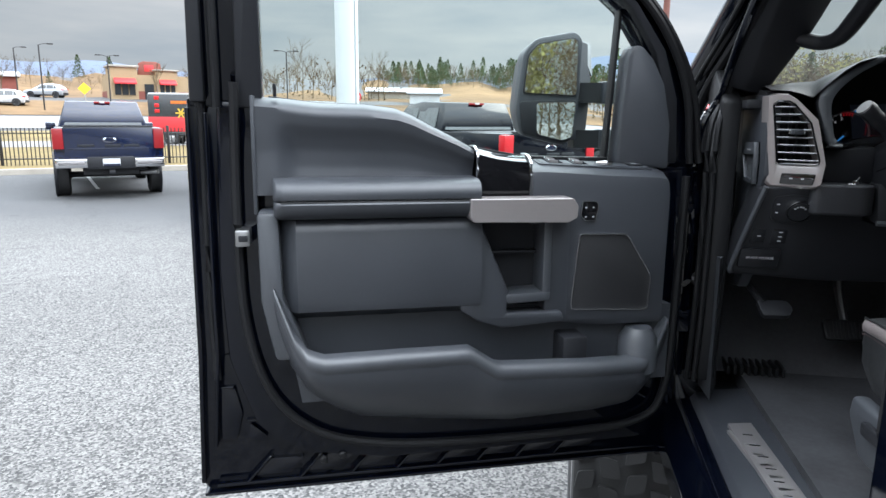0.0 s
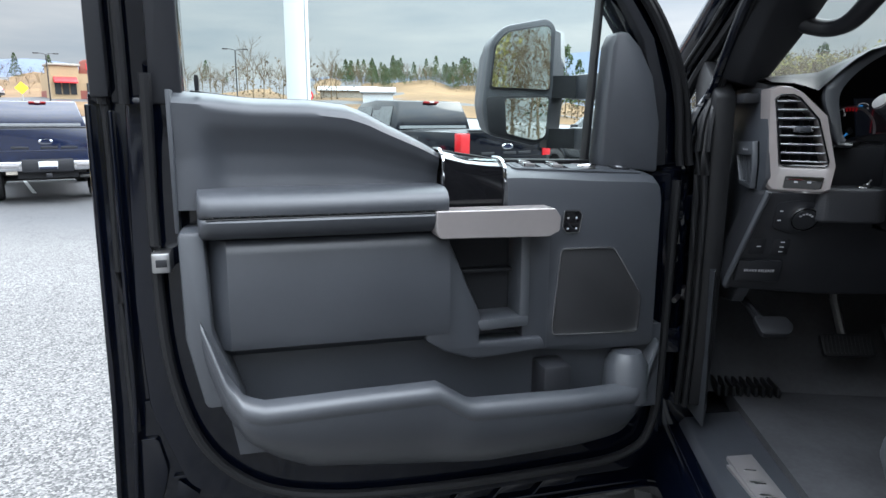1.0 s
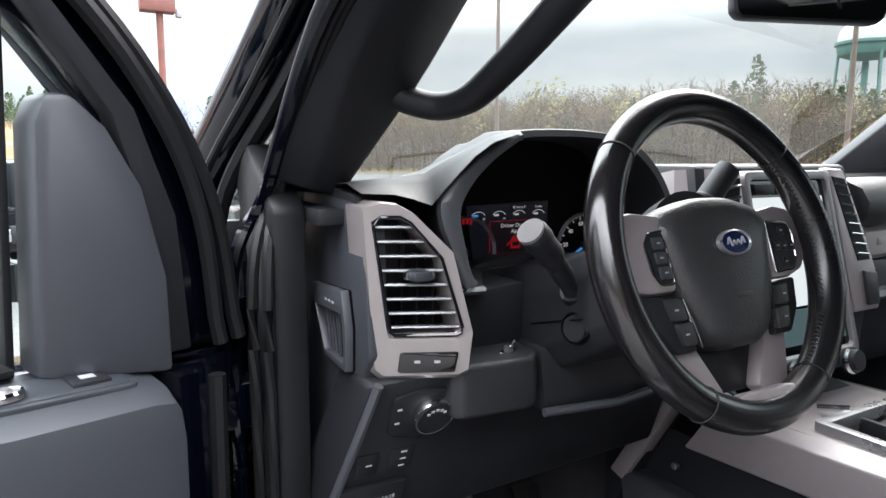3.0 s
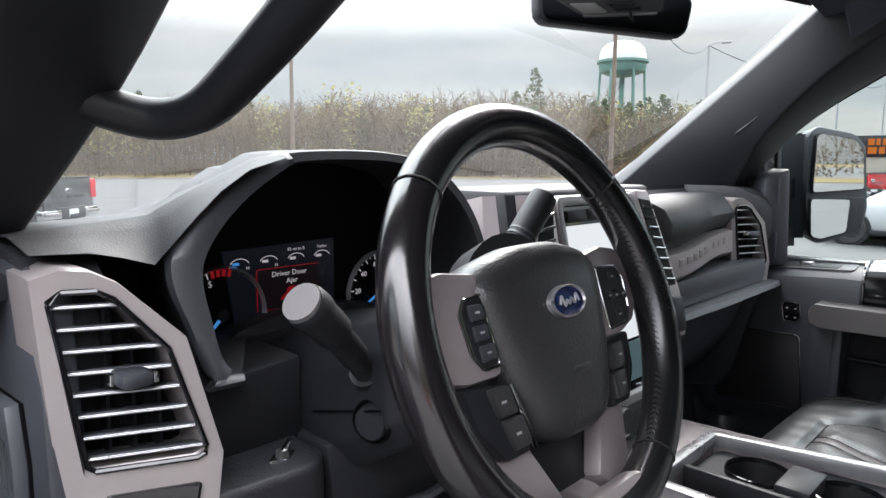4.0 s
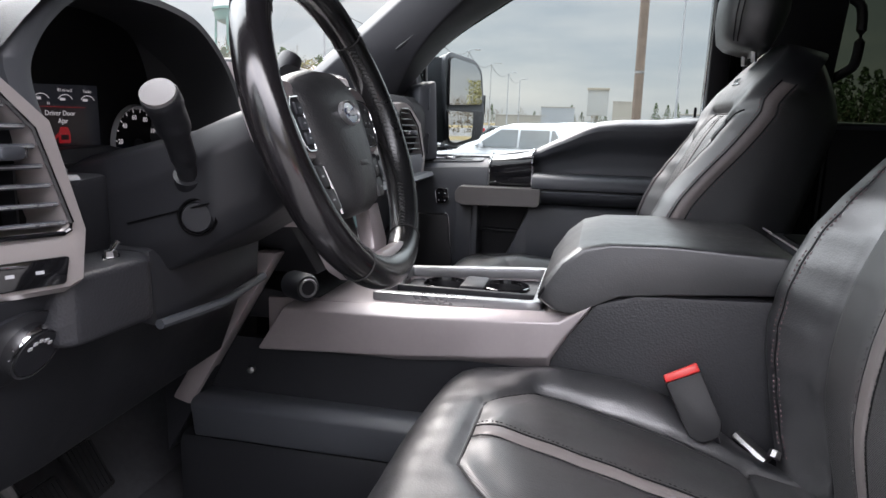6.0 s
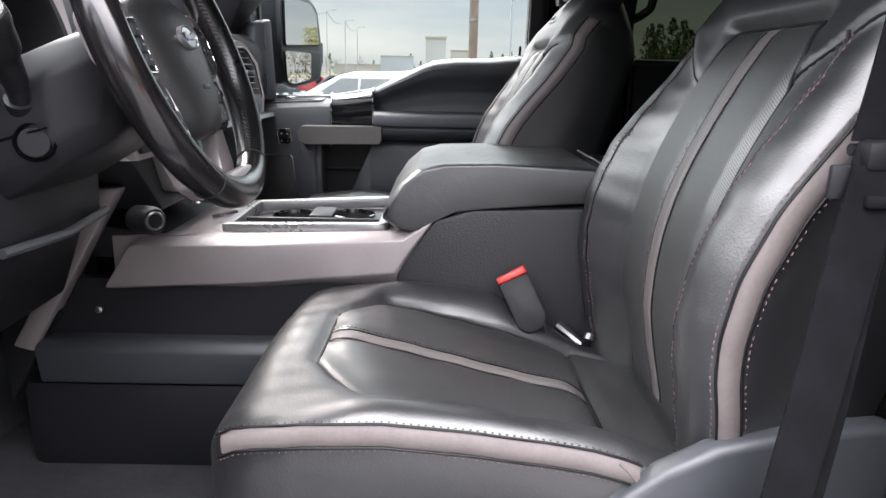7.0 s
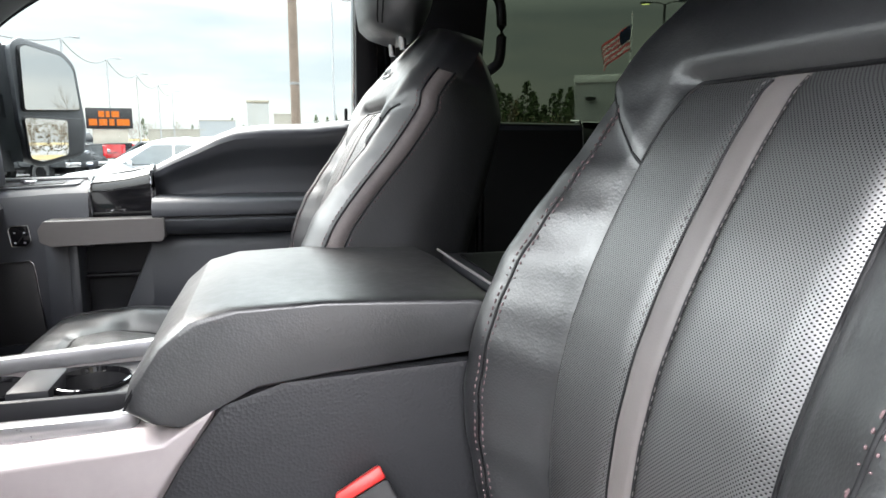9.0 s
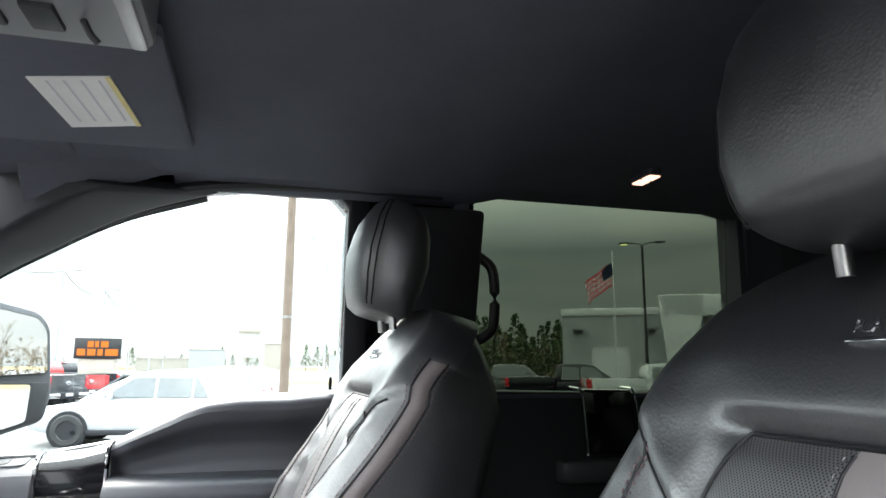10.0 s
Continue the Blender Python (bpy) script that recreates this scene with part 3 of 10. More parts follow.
    # gloss block between two bright strips
    P("gloss_block", loft([[(-u, -n, z) for n, z in ((-0.02, zt), (0.03, zt), (0.055, zt - 0.012), (0.062, zt - 0.035), (0.06, 1.362), (-0.02, 1.362))] for u, zt in ((0.437, 1.449), (0.47, 1.451), (0.51, 1.456), (0.556, 1.467))]), GLOSS, d, "gloss black trim block")
    for u, zt in ((0.435, 1.452), (0.558, 1.470)):
        P("bright_strip", tube(smooth_path([(-u, 0.01, zt), (-u, -0.03, zt), (-u, -0.056, zt - 0.012), (-u, -0.064, zt - 0.035), (-u, -0.062, 1.366)], 5), 0.0032, 6), CHROME, d, "thin chrome strip")
    # switch deck and front block
    P("switch_deck", loft([[(-u, -n, z) for n, z in ((-0.03, zt + 0.008), (0.02, zt + 0.002), (0.052, zt - 0.004), (0.074, zt - 0.018), (0.081, zt - 0.045), (0.08, 1.075), (0.07, 1.055), (-0.03, 1.055))] for u, zt in ((0.103, 1.408), (0.108, 1.416), (0.13, 1.42), (0.25, 1.425), (0.33, 1.43), (0.40, 1.434), (0.43, 1.434))][:4] + [[(-u, -n, z) for n, z in ((-0.03, zt + 0.008), (0.02, zt + 0.002), (0.05, zt - 0.004), (0.07, zt - 0.018), (0.078, zt - 0.045), (0.078, zb), (0.07, zb - 0.01), (-0.03, zb - 0.01))] for u, zt, zb in ((0.345, 1.431, 1.075), (0.36, 1.432, 1.31), (0.40, 1.434, 1.31), (0.433, 1.434, 1.31))]), PLASTIC, d, "black door panel with switch deck")
    zt = lambda u: 1.4145 + 0.05 * u
    zd = lambda u, n: zt(u) + 0.002 - 0.13 * (n - 0.02)
    top_of = lambda poly, lo, hi, b=0.001: prism([(-u, -n) for u, n in poly], lambda a, c: zd(-a, -c) + lo, lambda a, c: zd(-a, -c) + hi, "xy", b)
    P("deck_surround", top_of(rounded([(0.412, -0.006), (0.412, 0.05), (0.13, 0.05), (0.13, -0.006)], 0.012), -0.004, 0.0012), PLASTIC)
    if driver:
        sp = P("switch_plate", top_of(rounded([(0.405, 0.0), (0.405, 0.045), (0.136, 0.045), (0.136, 0.0)], 0.008), -0.002, 0.0026), PLASTIC, d, "window switch plate")
        for u in (0.372, 0.312):
            for n in (0.010, 0.033):
                # dark slab paints the shade round each switch
                P("switch_well_shade", top_of([(u + 0.018, n - 0.009), (u + 0.018, n + 0.009), (u - 0.020, n + 0.009), (u - 0.020, n - 0.009)], 0.0, 0.003, 0), WELL, sp)
                P("window_switch", prism([(-u - 0.014, -n - 0.0075), (-u + 0.008, -n - 0.0075), (-u + 0.008, -n + 0.0075), (-u - 0.014, -n + 0.0075)], lambda a, c: zd(u, n), lambda a, c: zd(u, n) + 0.0105 - 0.3 * abs(a + u + 0.012) * 0.6, "xy", 0.0015), SATIN_D, sp, "bright-edged window switch")
                P("switch_edge", box(-u - 0.0165, -u - 0.0125, -n - 0.0075, -n + 0.0075, zd(u, n) + 0.002, zd(u, n) + 0.0095, 0.001), CHROME, sp)
        P("mirror_dial", lathe([(0, 0.007), (0.010, 0.007), (0.012, 0.004), (0.017, 0.004), (0.0185, 0.001), (0.019, -0.003), (0, -0.003)], 28, pose(-0.245, -0.024, zd(0.245, 0.024) + 0.0025, -7, 0, 0)), SATIN_D, sp)
        P("dial_ring", lathe([(0.0175, 0.003), (0.0195, 0.005), (0.021, 0.002)], 28, pose(-0.245, -0.024, zd(0.245, 0.024) + 0.0025, -7, 0, 0)), CHROME, sp)
        P("fold_switch", top_of([(0.152, 0.010), (0.152, 0.036), (0.188, 0.036), (0.188, 0.010)], 0.001, 0.006), PLASTIC_D, sp)
        P("fold_mark", top_of([(0.163, 0.018), (0.163, 0.027), (0.177, 0.027), (0.177, 0.018)], 0.004, 0.0064, 0), DIM_INK, sp)
    else:
        P("window_switch_plate", top_of(rounded([(0.38, 0.004), (0.38, 0.042), (0.24, 0.042), (0.24, 0.004)], 0.008), 0.0, 0.003), PLASTIC_D)
        P("window_switch", box(-0.325, -0.295, -0.032, -0.014, zd(0.31, 0.023), zd(0.31, 0.023) + 0.010, 0.002), CHROME)
    lk = P("lock_switch", dprism([(0.318, 1.352), (0.286, 1.352), (0.278, 1.342), (0.284, 1.306), (0.312, 1.306), (0.322, 1.318)], 0.07, 0.083, 0.0015, 0.004), GLOSS, d, "door lock switch")
    P("switch_rim", bezel_ring([(0.318, 1.352), (0.286, 1.352), (0.278, 1.342), (0.284, 1.306), (0.312, 1.306), (0.322, 1.318)], 0.078, 0.0845, 0.002, 0.004), CHROME, lk)
    for uu in (0.309, 0.291):
        for zz in (1.338, 1.317):
            P("symbol", dprism([(uu + 0.002, zz), (uu - 0.002, zz), (uu - 0.002, zz - 0.003), (uu + 0.002, zz - 0.003)], 0.08, 0.0836), DIM_INK, lk)
    # speaker
    spk = [(0.322, 1.277), (0.205, 1.275), (0.137, 1.172), (0.14, 1.09), (0.335, 1.098), (0.336, 1.12)]
    g = P("speaker_grille", dprism(spk, 0.06, 0.081, 0.002, 0.012), PERF_GRILLE, d, "fine mesh speaker grille")
    P("speaker_rim", bezel_ring(spk, 0.074, 0.0845, 0.003, 0.012), CHROME, g, "thin bright rim")
    # pull handle
    # the passenger handle wears the shaded copy of the satin
    P("pull_handle", dprism([(0.59, 1.366), (0.59, 1.326), (0.583, 1.316), (0.372, 1.312), (0.352, 1.322), (0.35, 1.348), (0.362, 1.365)], 0.085, 0.139, 0.007, 0.004, 1), SATIN_V if driver else SATIN_K, d, "satin grey pull handle", 25)
    P("handle_back", dprism([(0.58, 1.358), (0.58, 1.32), (0.36, 1.318), (0.36, 1.358)], 0.02, 0.09, 0.003), PLASTIC_D)
    # pull cup
    P("cup_back", dprism([(0.60, 1.31), (0.35, 1.31), (0.35, 1.11), (0.52, 1.11)], -0.02, 0.022), PLASTIC_D, d)
    P("cup_bar", dprism([(0.53, 1.235), (0.40, 1.235), (0.40, 1.228), (0.53, 1.228)], 0.02, 0.045, 0.002), PLASTIC_D, d)
    P("cup_panel", dprism([(0.395, 1.312), (0.343, 1.312), (0.343, 1.068), (0.40, 1.07)], 0.0, 0.0795, 0.004), PLASTIC, d)
    P("cup_upright", dprism([(0.410, 1.312), (0.390, 1.312), (0.390, 1.13), (0.410, 1.145)], 0.02, 0.094, 0.005), PLASTIC_G, d)
    P("cup_floor", dprism([(0.50, 1.145), (0.390, 1.148), (0.392, 1.126), (0.49, 1.122)], 0.02, 0.096, 0.005), PLASTIC_G, d)
    P("cup_side_panel", dprism([(0.625, 1.312), (0.556, 1.31), (0.487, 1.150), (0.492, 1.10), (0.36, 1.10), (0.352, 1.075), (0.50, 1.065), (0.56, 1.085), (0.60, 1.11)], 0.0, 0.095, 0.008), PLASTIC, d)
    # padded insert
    def ins(u, s):
        e = min(smoothstep(0.985, 0.955, u), smoothstep(0.0, 0.12, s), smoothstep(1.0, 0.93, s))
        return (-u, -(0.05 + 0.045 * e + 0.012 * math.sin(math.pi * s)), 1.10 + 0.232 * s)
    P("padded_insert", sheet(ins, lin(0.555, 0.985, 26), lin(0, 1, 20), False), PLASTIC, d, "padded black insert")
    P("insert_corner", dprism([(0.985, 1.335), (0.555, 1.322), (0.555, 1.10), (0.985, 1.10)], -0.02, 0.05, 0.004), PLASTIC_D, d)
    # armrest
    def pad(prof, u0, u1):
        ring = lambda u, k: [(-u, -(n if n < 0.01 else 0.055 + (n - 0.055) * k), z) for n, z in prof]
        return loft([ring(u1, 0.55), ring(u1 - 0.003, 0.78), ring(u1 - 0.010, 0.93), ring(u1 - 0.024, 1.0), ring((u0 + u1) / 2, 1.02), ring(u0, 1.0)])
    arm = P("armrest_pad", pad([(0.0, 1.3632), (0.122, 1.3632), (0.1305, 1.368), (0.132, 1.376), (0.130, 1.388), (0.122, 1.398), (0.105, 1.4045), (0.08, 1.4065), (0.0, 1.407)], 0.565, 0.994), PLASTIC, d, "stitched black leather armrest")
    P("armrest_seam", tube([(-u, -0.1308, 1.3627) for u in lin(0.575, 0.978, 12)], 0.0016, 6), RUBBER, arm)
    P("armrest_stitching", stitches([(-u, -0.1325, 1.3665) for u in lin(0.58, 0.98, 20)], 0.004, 0.003, 0.0008), THREAD_D, arm)
    P("armrest_skirt", pad([(0.0, 1.322), (0.085, 1.322), (0.105, 1.326), (0.122, 1.335), (0.1325, 1.348), (0.134, 1.358), (0.130, 1.3622), (0.0, 1.3622)], 0.572, 0.994), PLASTIC, arm)
    # side border, pocket and lower panel
    P("side_border", dprism([(1.028, 1.34), (0.985, 1.34), (0.98, 1.16), (0.95, 1.085), (0.93, 1.02), (1.0, 1.02), (1.026, 1.15)], -0.01, 0.10, 0.01), PLASTIC_G, d)
    P("pocket_back", dprism([(0.99, 1.13), (0.06, 1.09), (0.06, 0.90), (0.95, 0.90)], -0.01, 0.045), PLASTIC, d)
    P("pocket_end", lathe([(0, 0.05), (0.03, 0.045), (0.045, 0.02), (0.048, -0.06), (0, -0.06)], 24, pose(-0.155, -0.07, 1.0)), PLASTIC_G, d)
    P("bottle_divider", dprism([(0.36, 1.04), (0.30, 1.04), (0.30, 0.95), (0.36, 0.95)], 0.04, 0.11, 0.006), PLASTIC_D, d)
    rt = curve_at([(0.075, 1.06), (0.10, 1.03), (0.12, 0.995), (0.16, 0.984), (0.30, 0.99), (0.515, 1.003), (0.53, 1.006), (0.575, 1.036), (0.59, 1.045), (0.75, 1.047), (0.90, 1.047), (0.935, 1.06), (0.96, 1.09), (0.98, 1.14), (1.0, 1.19)])
    nm = curve_at([(0.07, 0.06), (0.10, 0.08), (0.16, 0.125), (0.30, 0.145), (0.515, 0.16), (0.59, 0.16), (0.8, 0.172), (0.93, 0.178), (0.97, 0.14), (1.0, 0.105)])
    zb = curve_at([(0.07, 0.96), (0.093, 0.91), (0.125, 0.86), (0.164, 0.832), (0.25, 0.82), (0.46, 0.812), (0.65, 0.83), (0.817, 0.85), (0.88, 0.88), (0.93, 0.92), (0.97, 0.98), (1.0, 1.04)])

    def lower(u, s):
        nn, w = nm(u), rt(u) - 0.036
        k = math.sin(math.pi * min(1, s * 1.0) * 0.5)
        return (-u, -(0.03 + (nn - 0.03 - 0.004) * (k ** 0.8)), zb(u) + (w - zb(u)) * s)

    def rim(u, s):
        nn = nm(u)
        return (-u, -(nn - 0.004 + 0.006 * math.sin(math.pi * min(1, s * 1.3)) - (0.03 * max(0, s - 0.8) / 0.2)), rt(u) - 0.036 + 0.036 * min(1, s * 1.1))
    us = [0.07, 0.075, 0.085, 0.1, 0.11, 0.12, 0.135, 0.16] + lin(0.18, 0.5, 14) + [0.515, 0.53, 0.545, 0.56, 0.575, 0.59] + lin(0.62, 0.9, 12) + [0.92, 0.935, 0.95, 0.96, 0.97, 0.98, 0.99, 1.0]
    P("lower_panel", sheet(lower, us, lin(0, 1, 14), False), PLASTIC, d, "black lower door panel with map pocket")
    P("pocket_rim", sheet(rim, us, lin(0, 1, 8), False), PLASTIC_G, d, "dark grey pocket rim")
    # lock pin and check strap
    P("lock_pin", lathe([(0, 0.026), (0.003, 0.025), (0.004, 0.018), (0.0035, 0.0), (0.007, -0.001), (0, -0.002)], 12, pose(-0.985, -0.03, 1.573)), RUBBER, d, "black lock pin")
    return d


PERF_GRILLE = mat("speaker_mesh", (0.022, 0.022, 0.024), 0.5, metal=0.2, grain=0.9, grain_scale=900, cells=True)
DOOR_L = pose(-0.90, 0.30, 0, 0, 0, 21.75)
DOOR_R = Matrix(((0, 1, 0, 0.84), (1, 0, 0, 0.45), (0, 0, 1, 0), (0, 0, 0, 1)))
front_door(DOOR_L, (-0.90, 0.30, 0.68), "driver_door", "open black truck door with dark panel, armrest and map pocket", True)
front_door(DOOR_R, (0.84, 0.45, 0.68), "passenger_door", "closed black truck door with dark panel and grey pull handle", False)


def tow_mirror(T, name, at, label, wide=0.85):
    """A tall towing mirror with a flat upper and a wide-angle lower glass on two arms."""
    d = thing(name, at, label, "side mirror", "towing mirrors")
    def P(nm, bm, m, parent=d, lab="", sm=38):
        if not nm.startswith(("arm", "foot")):
            for v in bm.verts:
                v.co = (-0.195 + (v.co.x + 0.21) * wide, v.co.y + 0.36 * (-v.co.x - 0.21), v.co.z)
        return part(nm, bm, m, parent, lab, T, sm)
    o = rounded([(-0.384, 1.60), (-0.37, 1.715), (-0.335, 1.748), (-0.221, 1.765), (-0.198, 1.745), (-0.204, 1.56), (-0.226, 1.468), (-0.25, 1.459), (-0.375, 1.486), (-0.39, 1.55)], 0.02, 4)
    face = P("housing", prism(o, 0.282, 0.36, "xz", 0.006, scale1=0.93), PLASTIC, d, "black textured mirror housing")
    P("housing_back", prism([(x * 0.9 - 0.03, 1.61 + (z - 1.61) * 0.92) for x, z in o], 0.355, 0.43, "xz", 0.012, scale1=0.8), PLASTIC, d)
    P("shroud", loft([[(-0.21, 0.30, 1.745), (-0.148, 0.36, 1.735), (-0.15, 0.42, 1.73), (-0.23, 0.42, 1.74)], [(-0.208, 0.30, 1.62), (-0.138, 0.36, 1.62), (-0.14, 0.43, 1.62), (-0.22, 0.43, 1.62)], [(-0.215, 0.30, 1.475), (-0.15, 0.36, 1.47), (-0.15, 0.41, 1.47), (-0.23, 0.41, 1.475)]]), PLASTIC, d, "")
    P("chrome_cap", loft([[(-0.2, 0.318, 1.748), (-0.143, 0.363, 1.738), (-0.143, 0.425, 1.733), (-0.3, 0.435, 1.745)], [(-0.199, 0.318, 1.65), (-0.134, 0.363, 1.65), (-0.134, 0.435, 1.65), (-0.3, 0.44, 1.65)]]), CHROME, d, "chrome mirror cap")
    up = rounded([(-0.372, 1.60), (-0.36, 1.705), (-0.33, 1.735), (-0.226, 1.749), (-0.213, 1.74), (-0.212, 1.592)], 0.01, 3)
    rim1 = P("upper_bezel", prism([(x * 1.0, z) for x, z in up], 0.276, 0.286, "xz", 0.002), PLASTIC_D, face)
    P("upper_glass", prism([(-0.293 + (x + 0.293) * 0.95, 1.665 + (z - 1.665) * 0.95) for x, z in up], lambda a, b: 0.2735 + TILT_M * (a + 0.29), 0.285, "xz", 0.0), MIRROR, face, "flat mirror glass")
    lw = rounded([(-0.33, 1.575), (-0.215, 1.578), (-0.222, 1.483), (-0.25, 1.474), (-0.325, 1.49)], 0.01, 3)
    P("lower_well", prism(rounded([(-0.38, 1.58), (-0.21, 1.583), (-0.22, 1.475), (-0.25, 1.466), (-0.372, 1.492)], 0.012, 3), 0.279, 0.29, "xz", 0.002), PLASTIC_D, face)
    P("lower_glass", prism(lw, lambda a, b: 0.2745 + 0.25 * ((a + 0.27) ** 2 + (b - 1.53) ** 2) * 1.6 + TILT_M * 0.6 * (a + 0.27), 0.285, "xz", 0.0), MIRROR, face, "wide-angle mirror glass")
    for z0, z1 in ((1.574, 1.634), (1.450, 1.505)):
        a = P("arm", loft([[(-0.185, 0.315, z0 + 0.003), (-0.185, 0.315, z1 - 0.003), (-0.185, 0.36, z1 - 0.003), (-0.185, 0.36, z0 + 0.003)], [(-0.10, 0.27, z0 + 0.003), (-0.10, 0.27, z1 - 0.003), (-0.10, 0.315, z1 - 0.003), (-0.10, 0.315, z0 + 0.003)]]), PLASTIC_D, d, "black mirror arm")
        P("arm_sleeve", bev(loft([[(-0.125, 0.275, z0), (-0.125, 0.275, z1), (-0.125, 0.33, z1), (-0.125, 0.33, z0)], [(-0.03, 0.10, z0 - 0.004), (-0.03, 0.10, z1 + 0.006), (-0.03, 0.17, z1 + 0.006), (-0.03, 0.17, z0 - 0.004)]]), 0.006), PLASTIC, a)
    P("foot", dprism([(0.06, 1.66), (0.0, 1.64), (-0.005, 1.43), (0.07, 1.43)], -0.19, -0.11, 0.012), PLASTIC, d)
    return d


TILT_M = -0.03
tow_mirror(DOOR_L, "driver_mirror", (-1.05, 0.62, 1.45), "black towing mirror with chrome cap on the open door")
MIR_R = Matrix.Translation((1.185, 0.10, 0)) @ Matrix.Rotation(radians(-46), 4, "Z") @ Matrix.Diagonal((-1, 1, 1, 1)) @ Matrix.Translation((0.395, -0.345, 0))
tow_mirror(MIR_R, "passenger_mirror", (1.1, 0.2, 1.45), "black towing mirror with chrome cap beside the passenger window", 1.1)

# ---- the cab ----
MX = Matrix.Diagonal((-1, 1, 1, 1))
cab = thing("truck_cab", (0, 0, 0.7), "black crew cab body with dark headliner and carpet", "truck cab")
C = lambda nm, bm, m, lab="", parent=cab, T=None, sm=38: part(nm, bm, m, parent, lab, T, sm)
C("floor_mat", prism([(-0.70, 0.62), (0.70, 0.62), (0.70, -2.0), (-0.70, -2.0)], 0.79, lambda a, b: 0.835 + 0.01 * math.sin(a * 9) * math.sin(b * 7), "xy"), CARPET, "black rubber and carpet floor")
C("toe_board", sheet(lambda u, v: (u, 0.50 + 0.32 * v, 0.83 + 0.55 * v ** 1.3), lin(-0.82, 0.82, 20), lin(0, 1, 10), False), CARPET)
for k in range(9):
    C("foot_rest_rib", box(-0.74 + k * 0.018, -0.731 + k * 0.018, 0.46, 0.56, 0.835, 0.862, 0.003), RUBBER)
C("floor_pan", box(-0.87, 0.87, -2.0, 0.80, 0.74, 0.778), PLASTIC_D)
C("firewall", box(-0.85, 0.85, 0.80, 0.84, 0.7, 1.52), PLASTIC_D)
for sgn, Tm in ((-1, None), (1, MX)):
    # sill, kick panel and pillars, built for the driver side and mirrored
    C("sill", prism([(-0.93, 0.66), (-0.93, 0.73), (-0.885, 0.775), (-0.83, 0.785), (-0.70, 0.80), (-0.70, 0.66)], -1.9, 0.46, "xz", 0.008), PAINT, "gloss black door sill", T=Tm)
    C("sill_cover", prism([(-0.845, 0.783), (-0.83, 0.80), (-0.70, 0.815), (-0.66, 0.83), (-0.66, 0.79), (-0.845, 0.775)], -0.70, 0.42, "xz", 0.004), PLASTIC, "black plastic sill cover", T=Tm)
    sc = C("scuff_plate", prism([(-0.802, 0.152), (-0.752, 0.160), (-0.70, -0.38), (-0.742, -0.38)], lambda a, b: 0.80, lambda a, b: 0.8035 + (a + 0.83) * 0.115 + 0.003, "xy", 0.001), SATIN_D, "satin metal scuff plate with raised marks", T=Tm)
    for k in range(8):
        yk2 = 0.125 - k * 0.048
        xk2 = -0.776 + (0.15 - yk2) * 0.098
        C("plate_mark", box(xk2 - 0.012, xk2 + 0.012, yk2 - 0.003, yk2 + 0.003, 0.806 + (xk2 + 0.83) * 0.115 - 0.002, 0.8088 + (xk2 + 0.83) * 0.115), STEEL, parent=sc, T=Tm)
    C("kick_panel", loft([[(-0.815, 0.30, 0.82), (-0.775, 0.42, 0.82), (-0.77, 0.60, 0.84), (-0.85, 0.60, 0.84)], [(-0.82, 0.29, 1.0), (-0.795, 0.36, 1.0), (-0.79, 0.62, 1.0), (-0.85, 0.62, 1.0)], [(-0.825, 0.27, 1.2), (-0.80, 0.33, 1.2), (-0.79, 0.62, 1.2), (-0.85, 0.62, 1.2)]]), PLASTIC_G, T=Tm)
    ft = [(-0.69, 0.62, 1.565), (-0.69, 0.48, 1.685), (-0.69, 0.345, 1.797), (-0.678, 0.21, 1.905), (-0.655, 0.09, 2.0)]
    gt = [(-0.755, 0.304, 1.592), (-0.69, 0.218, 1.722), (-0.665, 0.125, 1.82), (-0.65, 0.02, 1.90), (-0.64, -0.09, 1.955)]
    rt2 = [(-0.80, 0.30, 1.60), (-0.785, 0.15, 1.76), (-0.765, 0.0, 1.857), (-0.75, -0.13, 1.925), (-0.73, -0.29, 1.975)]
    C("pillar_trim", bev(loft([[f, g, r, (r[0] - 0.05, r[1] + 0.02, r[2] + 0.02), (f[0] - 0.07, f[1] + 0.05, f[2] + 0.02)] for f, g, r in zip([tuple(p) for p in smooth_path(ft, 4)], [tuple(p) for p in smooth_path(gt, 4)], [tuple(p) for p in smooth_path(rt2, 4)])]), 0.006), PILLAR, "black front pillar trim", T=Tm, sm=60)
    out = smooth_path([(-0.885, 0.90, 1.40), (-0.865, 0.70, 1.56), (-0.815, 0.40, 1.755), (-0.775, 0.10, 1.935), (-0.75, -0.15, 2.03), (-0.745, -0.45, 2.06), (-0.745, -0.75, 2.065)], 5)
    C("front_pillar", tube(out, 0.05, 12, flat=0.85), PAINT, "gloss black front pillar", T=Tm)
    for off, rr in (((-0.0, -0.045, -0.03), 0.012), ((0.035, -0.06, -0.045), 0.012), ((-0.03, -0.028, -0.02), 0.006)):
        seal = smooth_path([Vector(p) + Vector(off) for p in [(-0.885, 0.50, 0.86), (-0.895, 0.50, 1.1), (-0.885, 0.56, 1.38), (-0.86, 0.56, 1.60), (-0.815, 0.385, 1.755), (-0.775, 0.09, 1.93), (-0.75, -0.16, 2.02), (-0.745, -0.45, 2.045), (-0.745, -0.70, 2.045)]], 6)
        C("aperture_seal", tube(seal, rr, 8), RUBBER, T=Tm)
    C("hinge_post", loft([[(-0.94, 0.62, z), (-0.94, 0.44, z), (-0.885, 0.42, z), (-0.86, 0.42, z), (-0.82, 0.46, z), (-0.82, 0.7, z)] for z in (0.70, 0.80, 1.0, 1.2, 1.45)]), PAINT, "gloss black hinge post", T=Tm)
